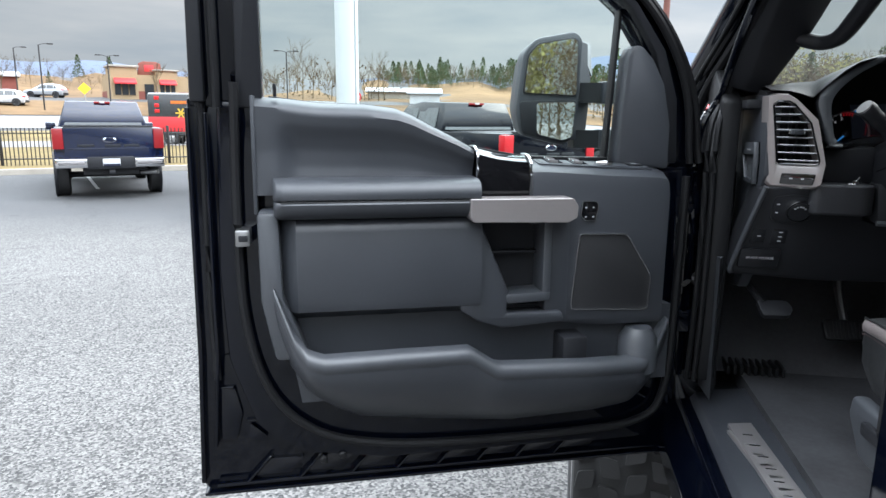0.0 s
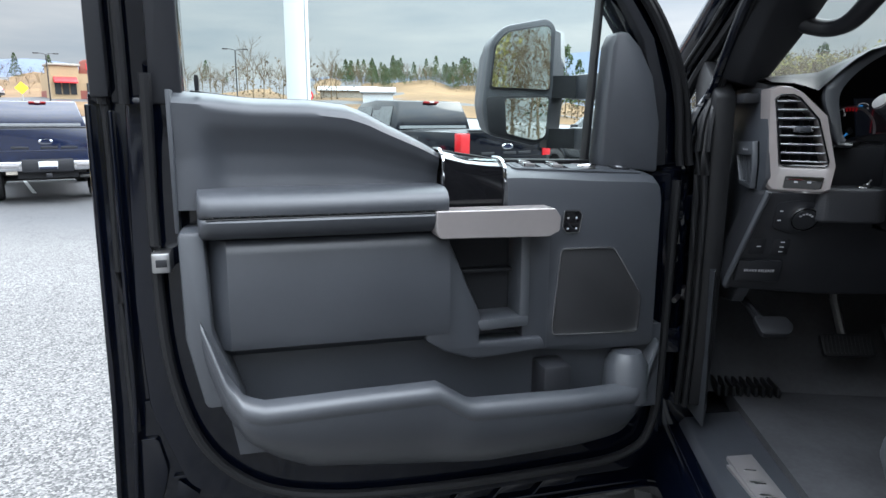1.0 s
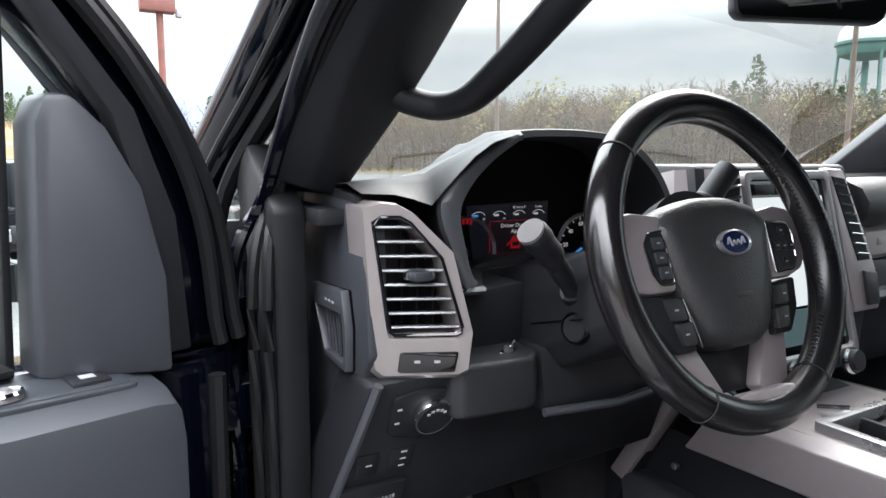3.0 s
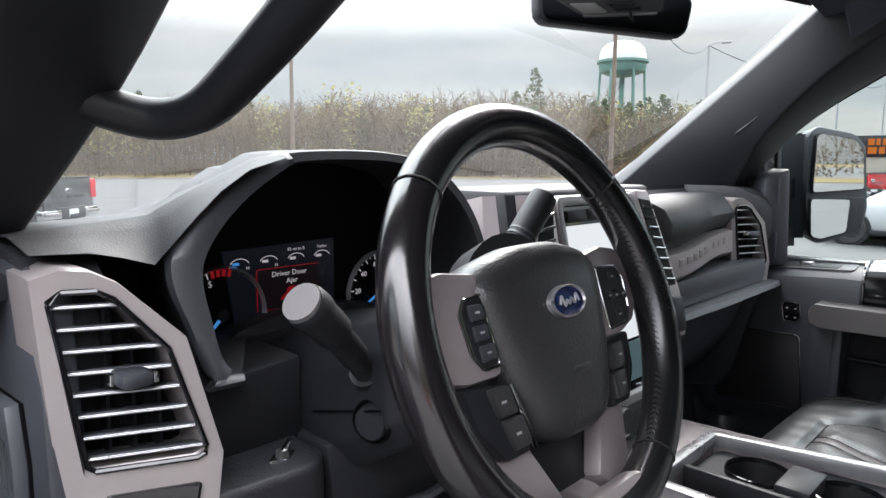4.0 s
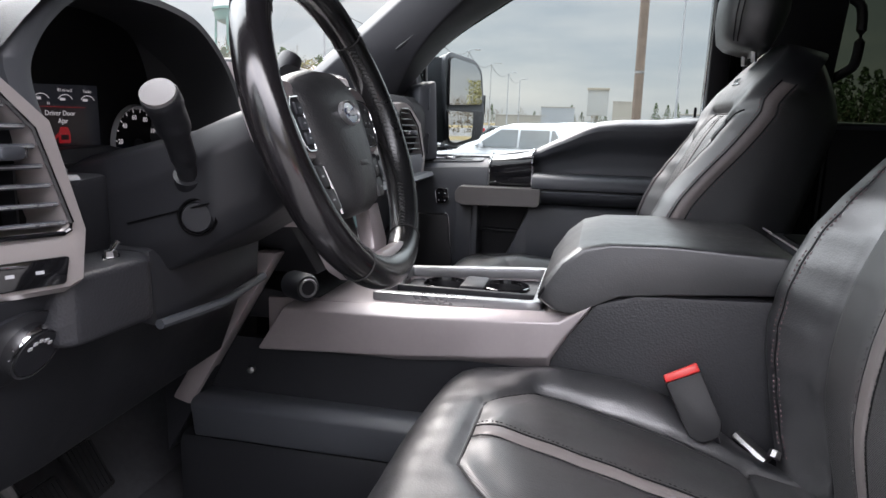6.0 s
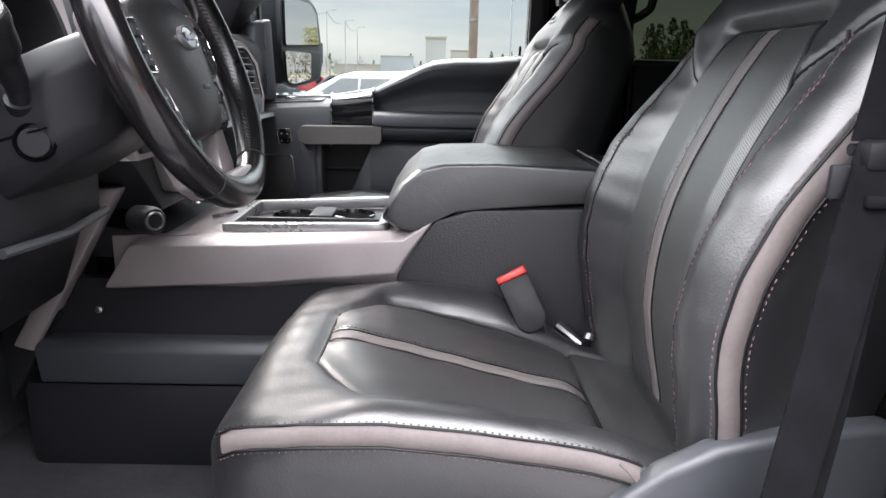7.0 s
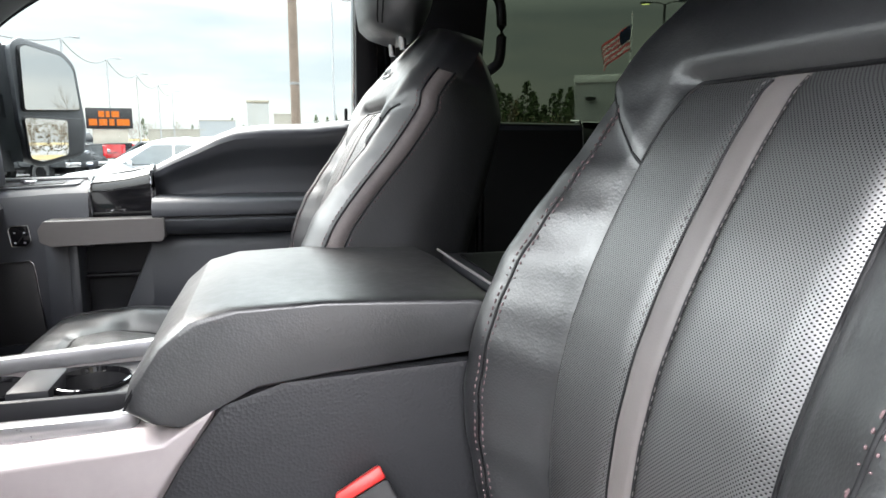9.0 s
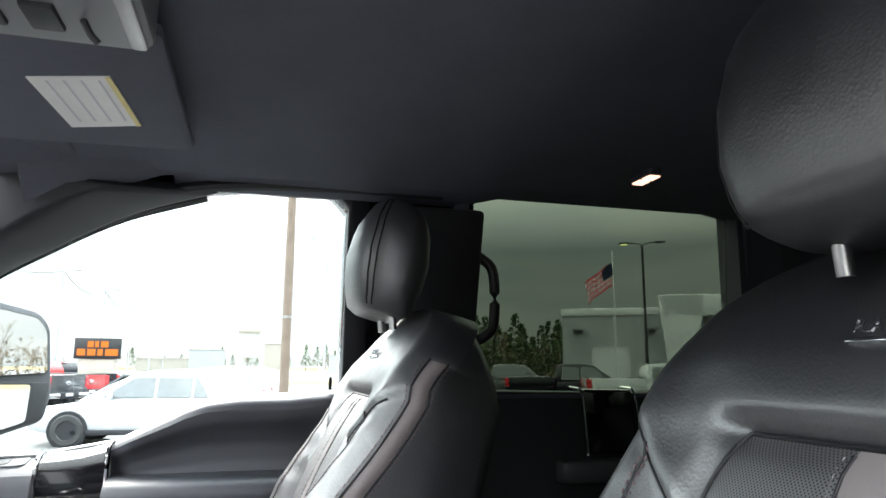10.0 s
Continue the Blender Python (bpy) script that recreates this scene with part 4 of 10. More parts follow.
    C("inner_post_trim", prism([(0.30, 1.58), (0.30, 1.2), (0.31, 1.0), (0.33, 0.86), (0.40, 0.86), (0.42, 1.2), (0.44, 1.50), (0.5, 1.62), (0.42, 1.66)], -0.845, -0.80, "yz", 0.01), RUBBER, T=Tm)
    for px, py2, rr, mm in ((-0.852, 0.296, 0.007, RUBBER), (-0.866, 0.312, 0.0075, RUBBER), (-0.884, 0.338, 0.009, PAINT)):
        C("post_seal", tube(smooth_path([(px, py2 + 0.035, 0.86), (px, py2 + 0.008, 1.05), (px, py2, 1.25), (px, py2, 1.50)] + [(q[0] + (px + 0.80) * 0.5, q[1] + 0.03, q[2] - 0.002) for q in rt2], 5), rr, 8), mm, "", T=Tm)
    C("post_foot", box(-0.93, -0.79, 0.40, 0.72, 0.60, 0.90, 0.01), PAINT, T=Tm)
    C("front_fender", prism([(0.62, 0.85), (0.62, 1.40), (0.95, 1.42), (2.1, 1.30), (2.1, 0.95), (1.5, 1.0), (0.95, 0.98)], -0.98, -0.80, "yz", 0.03), PAINT, "black front fender", T=Tm)
    # centre pillar
    C("center_pillar", prism([(-0.70, 0.70), (-0.705, 1.5), (-0.71, 2.05), (-0.85, 2.05), (-0.87, 0.70)], lambda a, b: -0.875 + 0.14 * max(0, b - 1.46), lambda a, b: -0.825 + 0.14 * max(0, b - 1.46), "yz", 0.01), PAINT, "gloss black centre pillar", T=Tm)
    C("center_pillar_trim", prism([(-0.715, 0.82), (-0.72, 1.5), (-0.65, 1.56), (-0.62, 1.97), (-0.86, 1.97), (-0.84, 1.5), (-0.86, 0.82)], lambda a, b: -0.828 + 0.14 * max(0, b - 1.46), lambda a, b: -0.765 + 0.14 * max(0, b - 1.46), "yz", 0.012), PILLAR, "black centre pillar trim", T=Tm)
    C("center_pillar_seal", tube(smooth_path([(-0.845, -0.69, 0.8), (-0.845, -0.69, 1.4), (-0.79, -0.695, 1.9), (-0.745, -0.66, 2.04)], 6), 0.014, 8), RUBBER, T=Tm)
    # roof rails
    C("roof_rail_trim", loft([[(-0.60, y, 2.006 + k), (-0.68, y, 2.0 + k), (-0.735, y, 1.982 + k), (-0.80, y, 1.995 + k), (-0.79, y, 2.06), (-0.6, y, 2.06)] for y, k in ((-0.2, 0.0), (-0.6, 0.0), (-0.80, 0.0), (-0.92, 0.03), (-1.5, 0.03), (-1.66, 0.0), (-1.95, 0.0))]), CLOTH, T=Tm)
for sgn, Tm in ((-1, None), (1, MX)):
    C("header_corner", loft([[(-0.67, 0.045, 1.895), (-0.60, 0.05, 1.985), (-0.66, 0.08, 2.02)], [(-0.672, -0.02, 1.925), (-0.60, -0.02, 2.004), (-0.67, 0.0, 2.03)], [(-0.675, -0.10, 1.958), (-0.60, -0.10, 2.012), (-0.69, -0.08, 2.03)], [(-0.685, -0.18, 1.992), (-0.60, -0.18, 2.012), (-0.70, -0.18, 2.03)], [(-0.69, -0.28, 2.004), (-0.60, -0.28, 2.014), (-0.70, -0.28, 2.03)]]), CLOTH, "cloth-covered roof corner", T=Tm, sm=60)
C("headliner", sheet(lambda u, v: (u, v, 1.995 + 0.028 * (1 - (abs(u) / 0.66) ** 3) - 0.03 * smoothstep(-0.12, 0.09, v) - 0.03 * smoothstep(-1.6, -1.95, v) + 0.02 * smoothstep(-0.8, -0.95, v)), lin(-0.66, 0.66, 24), lin(-1.95, 0.10, 30), False), CLOTH, "charcoal cloth headliner")
C("header_trim", prism([(0.12, 2.0), (0.06, 1.985), (-0.05, 1.993), (-0.05, 2.05), (0.12, 2.03)], -0.68, 0.68, "yz", 0.006), CLOTH)
C("roof", sheet(lambda u, v: (u, v, 2.09 - 0.05 * abs(u / 0.75) ** 3 - 0.03 * smoothstep(-0.2, 0.1, v)), lin(-0.78, 0.78, 20), lin(-2.0, 0.12, 20), False), PAINT, "gloss black roof")
for sgn in (-1, 1):
    C("rear_corner_panel", prism([(-1.62, 0.8), (-1.56, 2.06), (-2.02, 2.06), (-2.02, 0.8)], lambda a, b: 0.82 * sgn - sgn * 0.14 * max(0, b - 1.46), lambda a, b: 0.90 * sgn - sgn * 0.14 * max(0, b - 1.46), "yz"), CLOTH, "dark rear corner panel")
C("rear_wall", box(-0.80, 0.80, -2.02, -1.97, 0.8, 1.5), PLASTIC_D)
C("rear_wall_upper", frame_of([(-0.8, 1.48), (0.8, 1.48), (0.76, 2.05), (-0.76, 2.05)], [(-0.62, 1.55), (0.62, 1.55), (0.6, 1.93), (-0.6, 1.93)], -2.02, -1.97, "xz"), CLOTH)
bg = C("rear_glass", prism([(-0.63, 1.54), (0.63, 1.54), (0.61, 1.94), (-0.61, 1.94)], -2.0, -1.996, "xz"), TINTED, "tinted rear window")
ws = C("windshield", sheet(lambda u, v: (u * (0.80 - 0.07 * v), 0.86 + 0.09 * (1 - u * u) - 0.76 * v, 1.50 + 0.52 * v - 0.01 * (1 - (2 * v - 1) ** 2)), lin(-1, 1, 16), lin(0, 1, 10), False), SCREENGLASS, "clear windshield with reflection haze painted in")
ws.visible_shadow = False
C("windshield_band", sheet(lambda u, v: (u * 0.66, 0.86 + 0.09 * (1 - u * u) - 0.76 * v - 0.006, 1.50 + 0.52 * v - 0.006), lin(-1, 1, 16), lin(0.955, 1.0, 3), False), PLASTIC_D)
C("cowl", sheet(lambda u, v: (u, 0.84 + 0.30 * v, 1.515 - 0.05 * v), lin(-0.85, 0.85, 12), lin(0, 1, 4), False), PLASTIC_D, "black cowl under the windshield")
hood = C("hood", sheet(lambda u, v: (u * 0.86, 1.10 + 1.35 * v, 1.49 - 0.06 * v - 0.06 * abs(u) ** 3 + 0.02 * smoothstep(0.3, 0.5, abs(u)) - 0.10 * max(0, v - 0.85) / 0.15), lin(-1, 1, 30), lin(0, 1, 14), False), PAINT, "gloss black hood")
for x0 in (-0.62, 0.05):
    w = C("wiper", tube([(x0, 0.93, 1.512), (x0 + 0.28, 0.86, 1.53), (x0 + 0.52, 0.82, 1.545)], [0.008, 0.007, 0.004], 8), PLASTIC_D, "black wiper arm")
    C("wiper_blade", tube([(x0 + 0.14, 0.85, 1.532), (x0 + 0.66, 0.78, 1.548)], 0.006, 6), RUBBER, parent=w)
# rear doors
for sgn, Tm in ((-1, None), (1, MX)):
    rd = thing("rear_door", (0.86 * sgn, -1.2, 0.8), "closed black rear door with dark tinted window", "car door", "rear doors")
    lean = lambda a, b: -0.885 + 0.14 * max(0, b - 1.46)
    lean2 = lambda a, b: -0.815 + 0.14 * max(0, b - 1.46)
    part("door_shell", prism([(-0.86, 0.72), (-0.86, 1.56), (-1.75, 1.57), (-1.80, 0.72)], lean, lean2, "yz", 0.006), PLASTIC_D, rd, "", Tm)
    o4 = [(-0.80, 1.55), (-0.795, 2.085), (-1.66, 2.085), (-1.76, 1.55)]
    i4 = rounded([(-0.83, 1.56), (-0.83, 2.045), (-1.575, 2.04), (-1.61, 1.56)], 0.04, 4)
    o4r = rounded(o4, 0.04, 4)
    fr_bm = frame_of(o4r, i4, -0.90, -0.80, "yz", 0.0)
    for v in fr_bm.verts:
        v.co.x += 0.14 * max(0.0, v.co.z - 1.46)
    part("window_frame", fr_bm, CLOTH, rd, "", Tm)
    gl = part("window_glass", prism([(p[0], p[1]) for p in i4], lambda a, b: -0.862 + 0.14 * max(0, b - 1.46), lambda a, b: -0.858 + 0.14 * max(0, b - 1.46), "yz"), TINTED, rd, "dark tinted glass", Tm)
    tp = part("door_trim", prism([(-0.87, 1.57), (-1.2, 1.565), (-1.6, 1.56), (-1.65, 0.9), (-0.87, 0.9)], -0.82, -0.79, "yz", 0.01), PLASTIC_D, rd, "black rear door trim", Tm)
    part("gloss_block", prism([(-1.13, 1.572), (-1.26, 1.570), (-1.27, 1.42), (-1.14, 1.42)], -0.82, -0.782, "yz", 0.006), GLOSS, rd, "", Tm)
    for yy in (-1.125, -1.265):
        part("bright_strip", tube([(-0.84, yy, 1.575), (-0.79, yy, 1.573), (-0.779, yy - 0.003, 1.555), (-0.778, yy - 0.012, 1.42)], 0.003, 6), CHROME, rd, "thin chrome strip", Tm)
    part("pull_handle", box(-0.80, -0.75, -1.28, -1.06, 1.36, 1.41, 0.008), PLASTIC_G, rd, "", Tm)
# sill plate on the driver side, with raised bars where its lettering stands
sp = tagged(C("sill_plate", prism([(-0.795, 0.18), (-0.738, 0.195), (-0.70, -0.40), (-0.76, -0.41)], lambda a, b: 0.805, lambda a, b: 0.8155, "xy", 0.002), SATIN_D, "brushed steel sill plate with lettering bars"))
for k in range(7):
    yk = 0.125 - k * 0.052
    C("lettering_bar", box(-0.775 + k * 0.003, -0.752 + k * 0.003, yk - 0.004, yk, 0.8150, 0.8165, 0.0005), CHROME, parent=sp)
# grab handles
gh = thing("pillar_grab_handle", (-0.70, 0.1, 1.7), "black moulded grab handle on the windshield pillar", "grab handle", "grab handles")
part("bar", tube(smooth_path([(-0.73, 0.25, 1.725), (-0.70, 0.228, 1.708), (-0.668, 0.207, 1.700), (-0.650, 0.165, 1.708), (-0.646, 0.10, 1.737), (-0.645, 0.03, 1.772), (-0.645, -0.05, 1.815), (-0.65, -0.10, 1.85), (-0.665, -0.13, 1.90)], 6), 0.0195, 12, flat=0.85), PILLAR, gh, "")
part("upper_foot", tube([(-0.70, -0.12, 1.90), (-0.76, -0.14, 1.93)], 0.026, 10), PLASTIC_D, gh)
gh2 = thing("pillar_grab_handle", (0.70, 0.15, 1.75), "black recessed grab handle on the passenger pillar", "grab handle", "grab handles")
part("bar", tube(smooth_path([(0.715, 0.29, 1.725), (0.695, 0.27, 1.735), (0.69, 0.22, 1.775), (0.687, 0.15, 1.83), (0.70, 0.12, 1.855)], 5), 0.013, 10, flat=0.7), PLASTIC_D, gh2)
gh3 = thing("pillar_grab_handle", (0.74, -0.86, 1.75), "black grab handle on the rear of the centre pillar", "grab handle", "grab handles")
part("bar", tube(smooth_path([(0.765, -0.83, 1.89), (0.74, -0.865, 1.865), (0.735, -0.89, 1.83), (0.735, -0.89, 1.72), (0.74, -0.87, 1.69), (0.78, -0.84, 1.67)], 5), 0.012, 10), PLASTIC_D, gh3)
# check strap and wiring boot at the hinge
hs = thing("door_check_strap", (-0.88, 0.36, 1.12), "steel door check strap with bolt", "door check")
part("strap", tube([(-0.90, 0.30, 1.125), (-0.865, 0.375, 1.128), (-0.85, 0.42, 1.128)], 0.006, 8), STEEL, hs)
part("bolt", lathe([(0, 0.012), (0.007, 0.012), (0.009, 0.0), (0.014, -0.001), (0.014, -0.004), (0, -0.004)], 12, pose(-0.868, 0.352, 1.128, 80, 0, 20)), STEEL, hs)
for k in range(12):
    part("boot_ring", lathe([(0.009, -0.003), (0.014, 0.0), (0.009, 0.003)], 14, pose(-0.905, 0.37, 1.16 + k * 0.007)), RUBBER, hs)
for z in (1.02, 1.33):
    hg = part("door_hinge", tube([(-0.915, 0.345, z - 0.04), (-0.915, 0.345, z + 0.04)], 0.012, 10), PAINT, cab, "black painted door hinge")
    part("leaf", box(-0.96, -0.86, 0.33, 0.45, z - 0.03, z + 0.03, 0.006), PAINT, hg)

# ---- the dashboard ----
dash = thing("dashboard", (0, 0.4, 1.2), "black padded dashboard with satin metal vent frames", "dashboard")
Q = lambda nm, bm, m, lab="", parent=dash, T=None, sm=38: part(nm, bm, m, parent, lab, T, sm)


def pad_ring(x):
    k = smoothstep(-0.64, -0.55, x) * smoothstep(-0.30, -0.38, x) if x < 0 else 0.0
    up = 0.03 * k + 0.012 * smoothstep(-0.2, 0.0, x)
    s = 1 if x < 0.55 else 1 - 0.3 * smoothstep(0.55, 0.8, x)
    g = 0.15 * smoothstep(-0.715, -0.685, x) * smoothstep(0.72, 0.69, x)
    return [(x, 0.205 + g, 1.50), (x, 0.205 + g, 1.56), (x, 0.215 + g, 1.580 + up * 0.5), (x, 0.24 + g, 1.596 + up), (x, 0.30 + 0.6 * g, 1.604 + up), (x, 0.45 + 0.2 * g, 1.60 + up * 0.6), (x, 0.65, 1.575), (x, 0.88, 1.53), (x, 0.88, 1.4), (x, 0.26 + 0.8 * g, 1.4)]


Q("upper_pad", loft([pad_ring(x) for x in lin(-0.766, 0.766, 60)]), DASHPAD, "grained black dash pad")
for sx in (-1, 1):
    Q("pad_end", box(min(sx * 0.80, sx * 0.764), max(sx * 0.80, sx * 0.764), 0.26, 0.62, 1.560, 1.580, 0.003), PLASTIC_D)
Q("speaker_slot", box(-0.45, 0.45, 0.74, 0.80, 1.55, 1.565, 0.003), PLASTIC_D)
# side cheek of the dash with a slotted outlet
ck = Q("end_cheek", prism([(0.20, 1.588), (0.42, 1.60), (0.45, 1.10), (0.33, 1.12), (0.285, 1.165), (0.205, 1.39), (0.19, 1.41)], -0.768, -0.74, "yz", 0.006), PLASTIC, "black dash end panel with slotted outlet")
outlet = [(0.352, 1.478), (0.24, 1.484), (0.228, 1.44), (0.23, 1.388), (0.306, 1.391)]
# black plate gives the outlet its shaded depth
Q("end_outlet_back", prism(outlet, -0.7715, -0.76, "yz"), WELL, "", ck)
Q("end_outlet_rim", frame_of(outlet, [(0.337, 1.452), (0.243, 1.456), (0.235, 1.43), (0.237, 1.396), (0.302, 1.399)], -0.781, -0.77, "yz", 0.002), PLASTIC_G, "black outlet surround", ck)
for k in range(8):
    y = 0.328 - k * 0.0115
    Q("outlet_fin", prism([(y, 1.454), (y - 0.003, 1.454), (y - 0.015 if k < 5 else y - 0.0065, 1.397), (y - 0.012 if k < 5 else y - 0.0035, 1.397)], -0.7738, -0.771, "yz"), PLASTIC_G, "", ck)
for k in range(3):
    Q("outlet_mark", box(-0.7815, -0.780, 0.29 - k * 0.012, 0.296 - k * 0.012, 1.464, 1.467), DIM_INK, "", ck)
# vent frame on the driver side
yb = lambda a, z: 0.165 + (-0.70 - a) * 0.45
yf = lambda off: (lambda a, z: yb(a, z) + off)
OUT = [(-0.771, 1.586), (-0.753, 1.592), (-0.735, 1.590), (-0.718, 1.580), (-0.676, 1.535), (-0.655, 1.44), (-0.660, 1.392), (-0.672, 1.386), (-0.752, 1.386), (-0.761, 1.395)]
INN = [(-0.760, 1.566), (-0.752, 1.574), (-0.732, 1.574), (-0.722, 1.568), (-0.690, 1.528), (-0.668, 1.448), (-0.669, 1.443), (-0.674, 1.440), (-0.738, 1.440), (-0.743, 1.444)]


SILVERLINE = mat("bright_silver_trim", (0.46, 0.46, 0.47), 0.28, metal=0.7, rough_vary=0.06)


def vent(T, name_label):
    """An upright vent in a satin frame; built at the driver's end."""
    bm = bmesh.new()
    rings = [[bm.verts.new((a, yb(a, z) + off, z)) for a, z in poly] for poly, off in ((OUT, 0.05), (OUT, 0.006), ([(a * 0.9 + c * 0.1, z * 0.9 + e * 0.1) for (a, z), (c, e) in zip(OUT, INN)], 0.0), ([(a * 0.15 + c * 0.85, z * 0.15 + e * 0.85) for (a, z), (c, e) in zip(OUT, INN)], 0.0), (INN, 0.006), (INN, 0.05))]
    for r0, r1 in zip(rings, rings[1:]):
        for i in range(len(OUT)):
            bm.faces.new((r0[i - 1], r0[i], r1[i], r1[i - 1]))
    fr = Q("vent_frame", bm, SATIN_V, name_label, T=T)
    rim = [(c * 0.985 + a * 0.015, e * 0.985 + z * 0.015) for (a, z), (c, e) in zip(OUT, INN)]
    Q("vent_rim", tube([(a, yb(a, z) - 0.001, z) for a, z in rim], 0.0022, 6, True), GLOSS, "", fr, T)
    # black sheet for the shaded depth behind the slats
    Q("vent_throat_shade", prism([(a, z) for a, z in INN], yf(0.045), yf(0.06), "xz"), FACE_AND_SHADE, "", fr, T)
    lft = curve_at([(1.44, -0.740), (1.566, -0.7605), (1.574, -0.752)])
    rgt = curve_at([(1.44, -0.6675), (1.448, -0.668), (1.528, -0.690), (1.568, -0.722), (1.574, -0.732)])
    for k in range(8):
        z = 1.4475 + k * 0.0165
        x0, x1 = lft(z) + 0.001, rgt(z) - 0.001
        b2 = loft([[(x, yb(x, z) + 0.005, z + 0.0022), (x, yb(x, z) + 0.002, z + 0.0005), (x, yb(x, z) + 0.005, z - 0.0022), (x, yb(x, z) + 0.022, z - 0.004), (x, yb(x, z) + 0.022, z - 0.001)] for x in (x0, x1)])
        s = Q("vent_slat", b2, PLASTIC, "", fr, T)
        Q("slat_edge", tube([(x0, yb(x0, z) + 0.0035, z), (x1, yb(x1, z) + 0.0035, z)], 0.0013, 6), SILVERLINE, "", fr, T)
    for k in range(4):
        x = -0.738 + k * 0.0165
        Q("vent_vane", box(x - 0.0012, x + 0.0012, yb(x, 0) + 0.024, yb(x, 0) + 0.04, 1.443, 1.56 if k < 2 else 1.53), PLASTIC_D, "", fr, T)
    Q("vent_tab", box(-0.726, -0.702, 0.155, 0.185, 1.503, 1.515, 0.004), PLASTIC, "", fr, T)
    for x in (-0.7275, -0.7005):
        Q("tab_end", box(x - 0.0018, x + 0.0018, yb(x, 0) - 0.008, yb(x, 0) + 0.006, 1.5045, 1.5135, 0.001), CHROME, "", fr, T)
    return fr


fl = vent(None, "warm satin metal vent frame")
cg = Q("cargo_switch", prism([(-0.733, 1.419), (-0.672, 1.419), (-0.676, 1.395), (-0.736, 1.395)], yf(-0.0025), yf(0.01), "xz", 0.001, r=0.003), GLOSS, "", fl)
for x in (-0.716, -0.695):
    Q("switch_symbol", prism([(x - 0.003, 1.4095), (x + 0.003, 1.4095), (x + 0.003, 1.4065), (x - 0.003, 1.4065)], yf(-0.0031), yf(0.0), "xz"), DIM_INK, "", cg)
PV = Matrix.Translation((1.40, 0.055, 0))
vent(PV, "warm satin metal vent frame")
# knee panel
CONSOLESKIN_D = mat("grained_black_skin", (0.018, 0.0185, 0.022), 0.55, grain=0.5, grain_scale=320, cells=True, ior=1.5)
yk = lambda a, z: 0.172 + (1.39 - z) * 0.45 + 0.02 * smoothstep(-0.55, -0.30, a)
kp = Q("knee_panel", prism([(-0.772, 1.386), (-0.56, 1.394), (-0.55, 1.38), (-0.545, 1.315), (-0.48, 1.30), (-0.22, 1.30), (-0.20, 1.16), (-0.60, 1.155), (-0.80, 1.165), (-0.805, 1.19)], yk, lambda a, z: yk(a, z) + 0.10, "xz", 0.008), PLASTIC_D, "black lower dash panel")
Q("shelf_top", prism([(-0.672, 0.158), (-0.562, 0.150), (-0.538, 0.175), (-0.538, 0.31), (-0.672, 0.31)], 1.330, 1.397, "xy", 0.014, 4, r=0.02), CONSOLESKIN_D, "padded shelf beside the column", kp, sm=60)
Q("panel_edge", tube(smooth_path([(-0.765, 0.168, 1.388), (-0.785, 0.20, 1.30), (-0.803, 0.255, 1.19), (-0.80, 0.27, 1.17)], 5), 0.006, 8), PLASTIC_G, "", kp)
pod = Q("light_switch_pod", prism([(-0.742, 1.365), (-0.70, 1.372), (-0.64, 1.362), (-0.636, 1.318), (-0.70, 1.30), (-0.74, 1.31)], lambda a, z: yk(a, z) - 0.006, lambda a, z: yk(a, z) + 0.01, "xz", 0.002, r=0.01), PLASTIC_D, "light switch pod", kp)
KN = facing((-0.688, yk(-0.688, 1.337) - 0.007, 1.337), (1, 0, 0), (0, -0.41, 0.91))
Q("knob_ring", lathe([(0.0245, -0.002), (0.027, 0.006), (0.026, 0.012), (0.0235, 0.012), (0.0235, 0.0)], 36, KN), CHROME, "", pod)
Q("knob", lathe([(0, 0.013), (0.022, 0.0125), (0.0238, 0.010), (0.0238, 0.0), (0, 0)], 32, KN), PLASTIC_D, "round headlight knob", pod)
for a in range(5):
    an = radians(40 + a * 25)
    Q("knob_mark", box(-0.002, 0.002, -0.0015, 0.0015, 0.0125, 0.0138), DIM_INK, "", pod, KN @ pose(0.014 * math.cos(an), 0.014 * math.sin(an), 0))
for x, z in ((-0.731, 1.348), (-0.731, 1.328), (-0.648, 1.352), (-0.65, 1.336)):
    Q("pod_mark", box(x - 0.003, x + 0.003, yk(x, z) - 0.0068, yk(x, z), z - 0.0012, z + 0.0012), DIM_INK, "", pod)
for x0, x1 in ((-0.772, -0.742), (-0.728, -0.695)):
    sw = Q("rocker_switch", prism([(x0, 1.285), (x1, 1.285), (x1, 1.25), (x0, 1.25)], lambda a, z: yk(a, z) - 0.003, lambda a, z: yk(a, z) + 0.01, "xz", 0.002), PLASTIC_D, "", kp)
    for dz in ((0.0,) if x0 < -0.75 else (0.011, 0.0, -0.011)):
        xm, zm = (x0 + x1) / 2 + 0.002, 1.268 + dz
        Q("switch_symbol", box(xm - 0.004, xm + 0.004, yk(xm, zm) - 0.0036, yk(xm, zm), zm - 0.001, zm + 0.001), DIM_INK, "", sw)
br = Q("brake_release_lever", prism([(-0.79, 1.236), (-0.70, 1.236), (-0.70, 1.185), (-0.79, 1.185)], lambda a, z: yk(a, z) - 0.012, lambda a, z: yk(a, z) + 0.02, "xz", 0.004), PLASTIC_D, "parking brake release lever", kp)
Q("lettering", words("BRAKE RELEASE", 0.0088, 0.0003), DIM_INK, "", br, facing((-0.745, yk(-0.745, 1.213) - 0.0135, 1.213), (1, 0, 0), (0, -0.41, 0.91)))
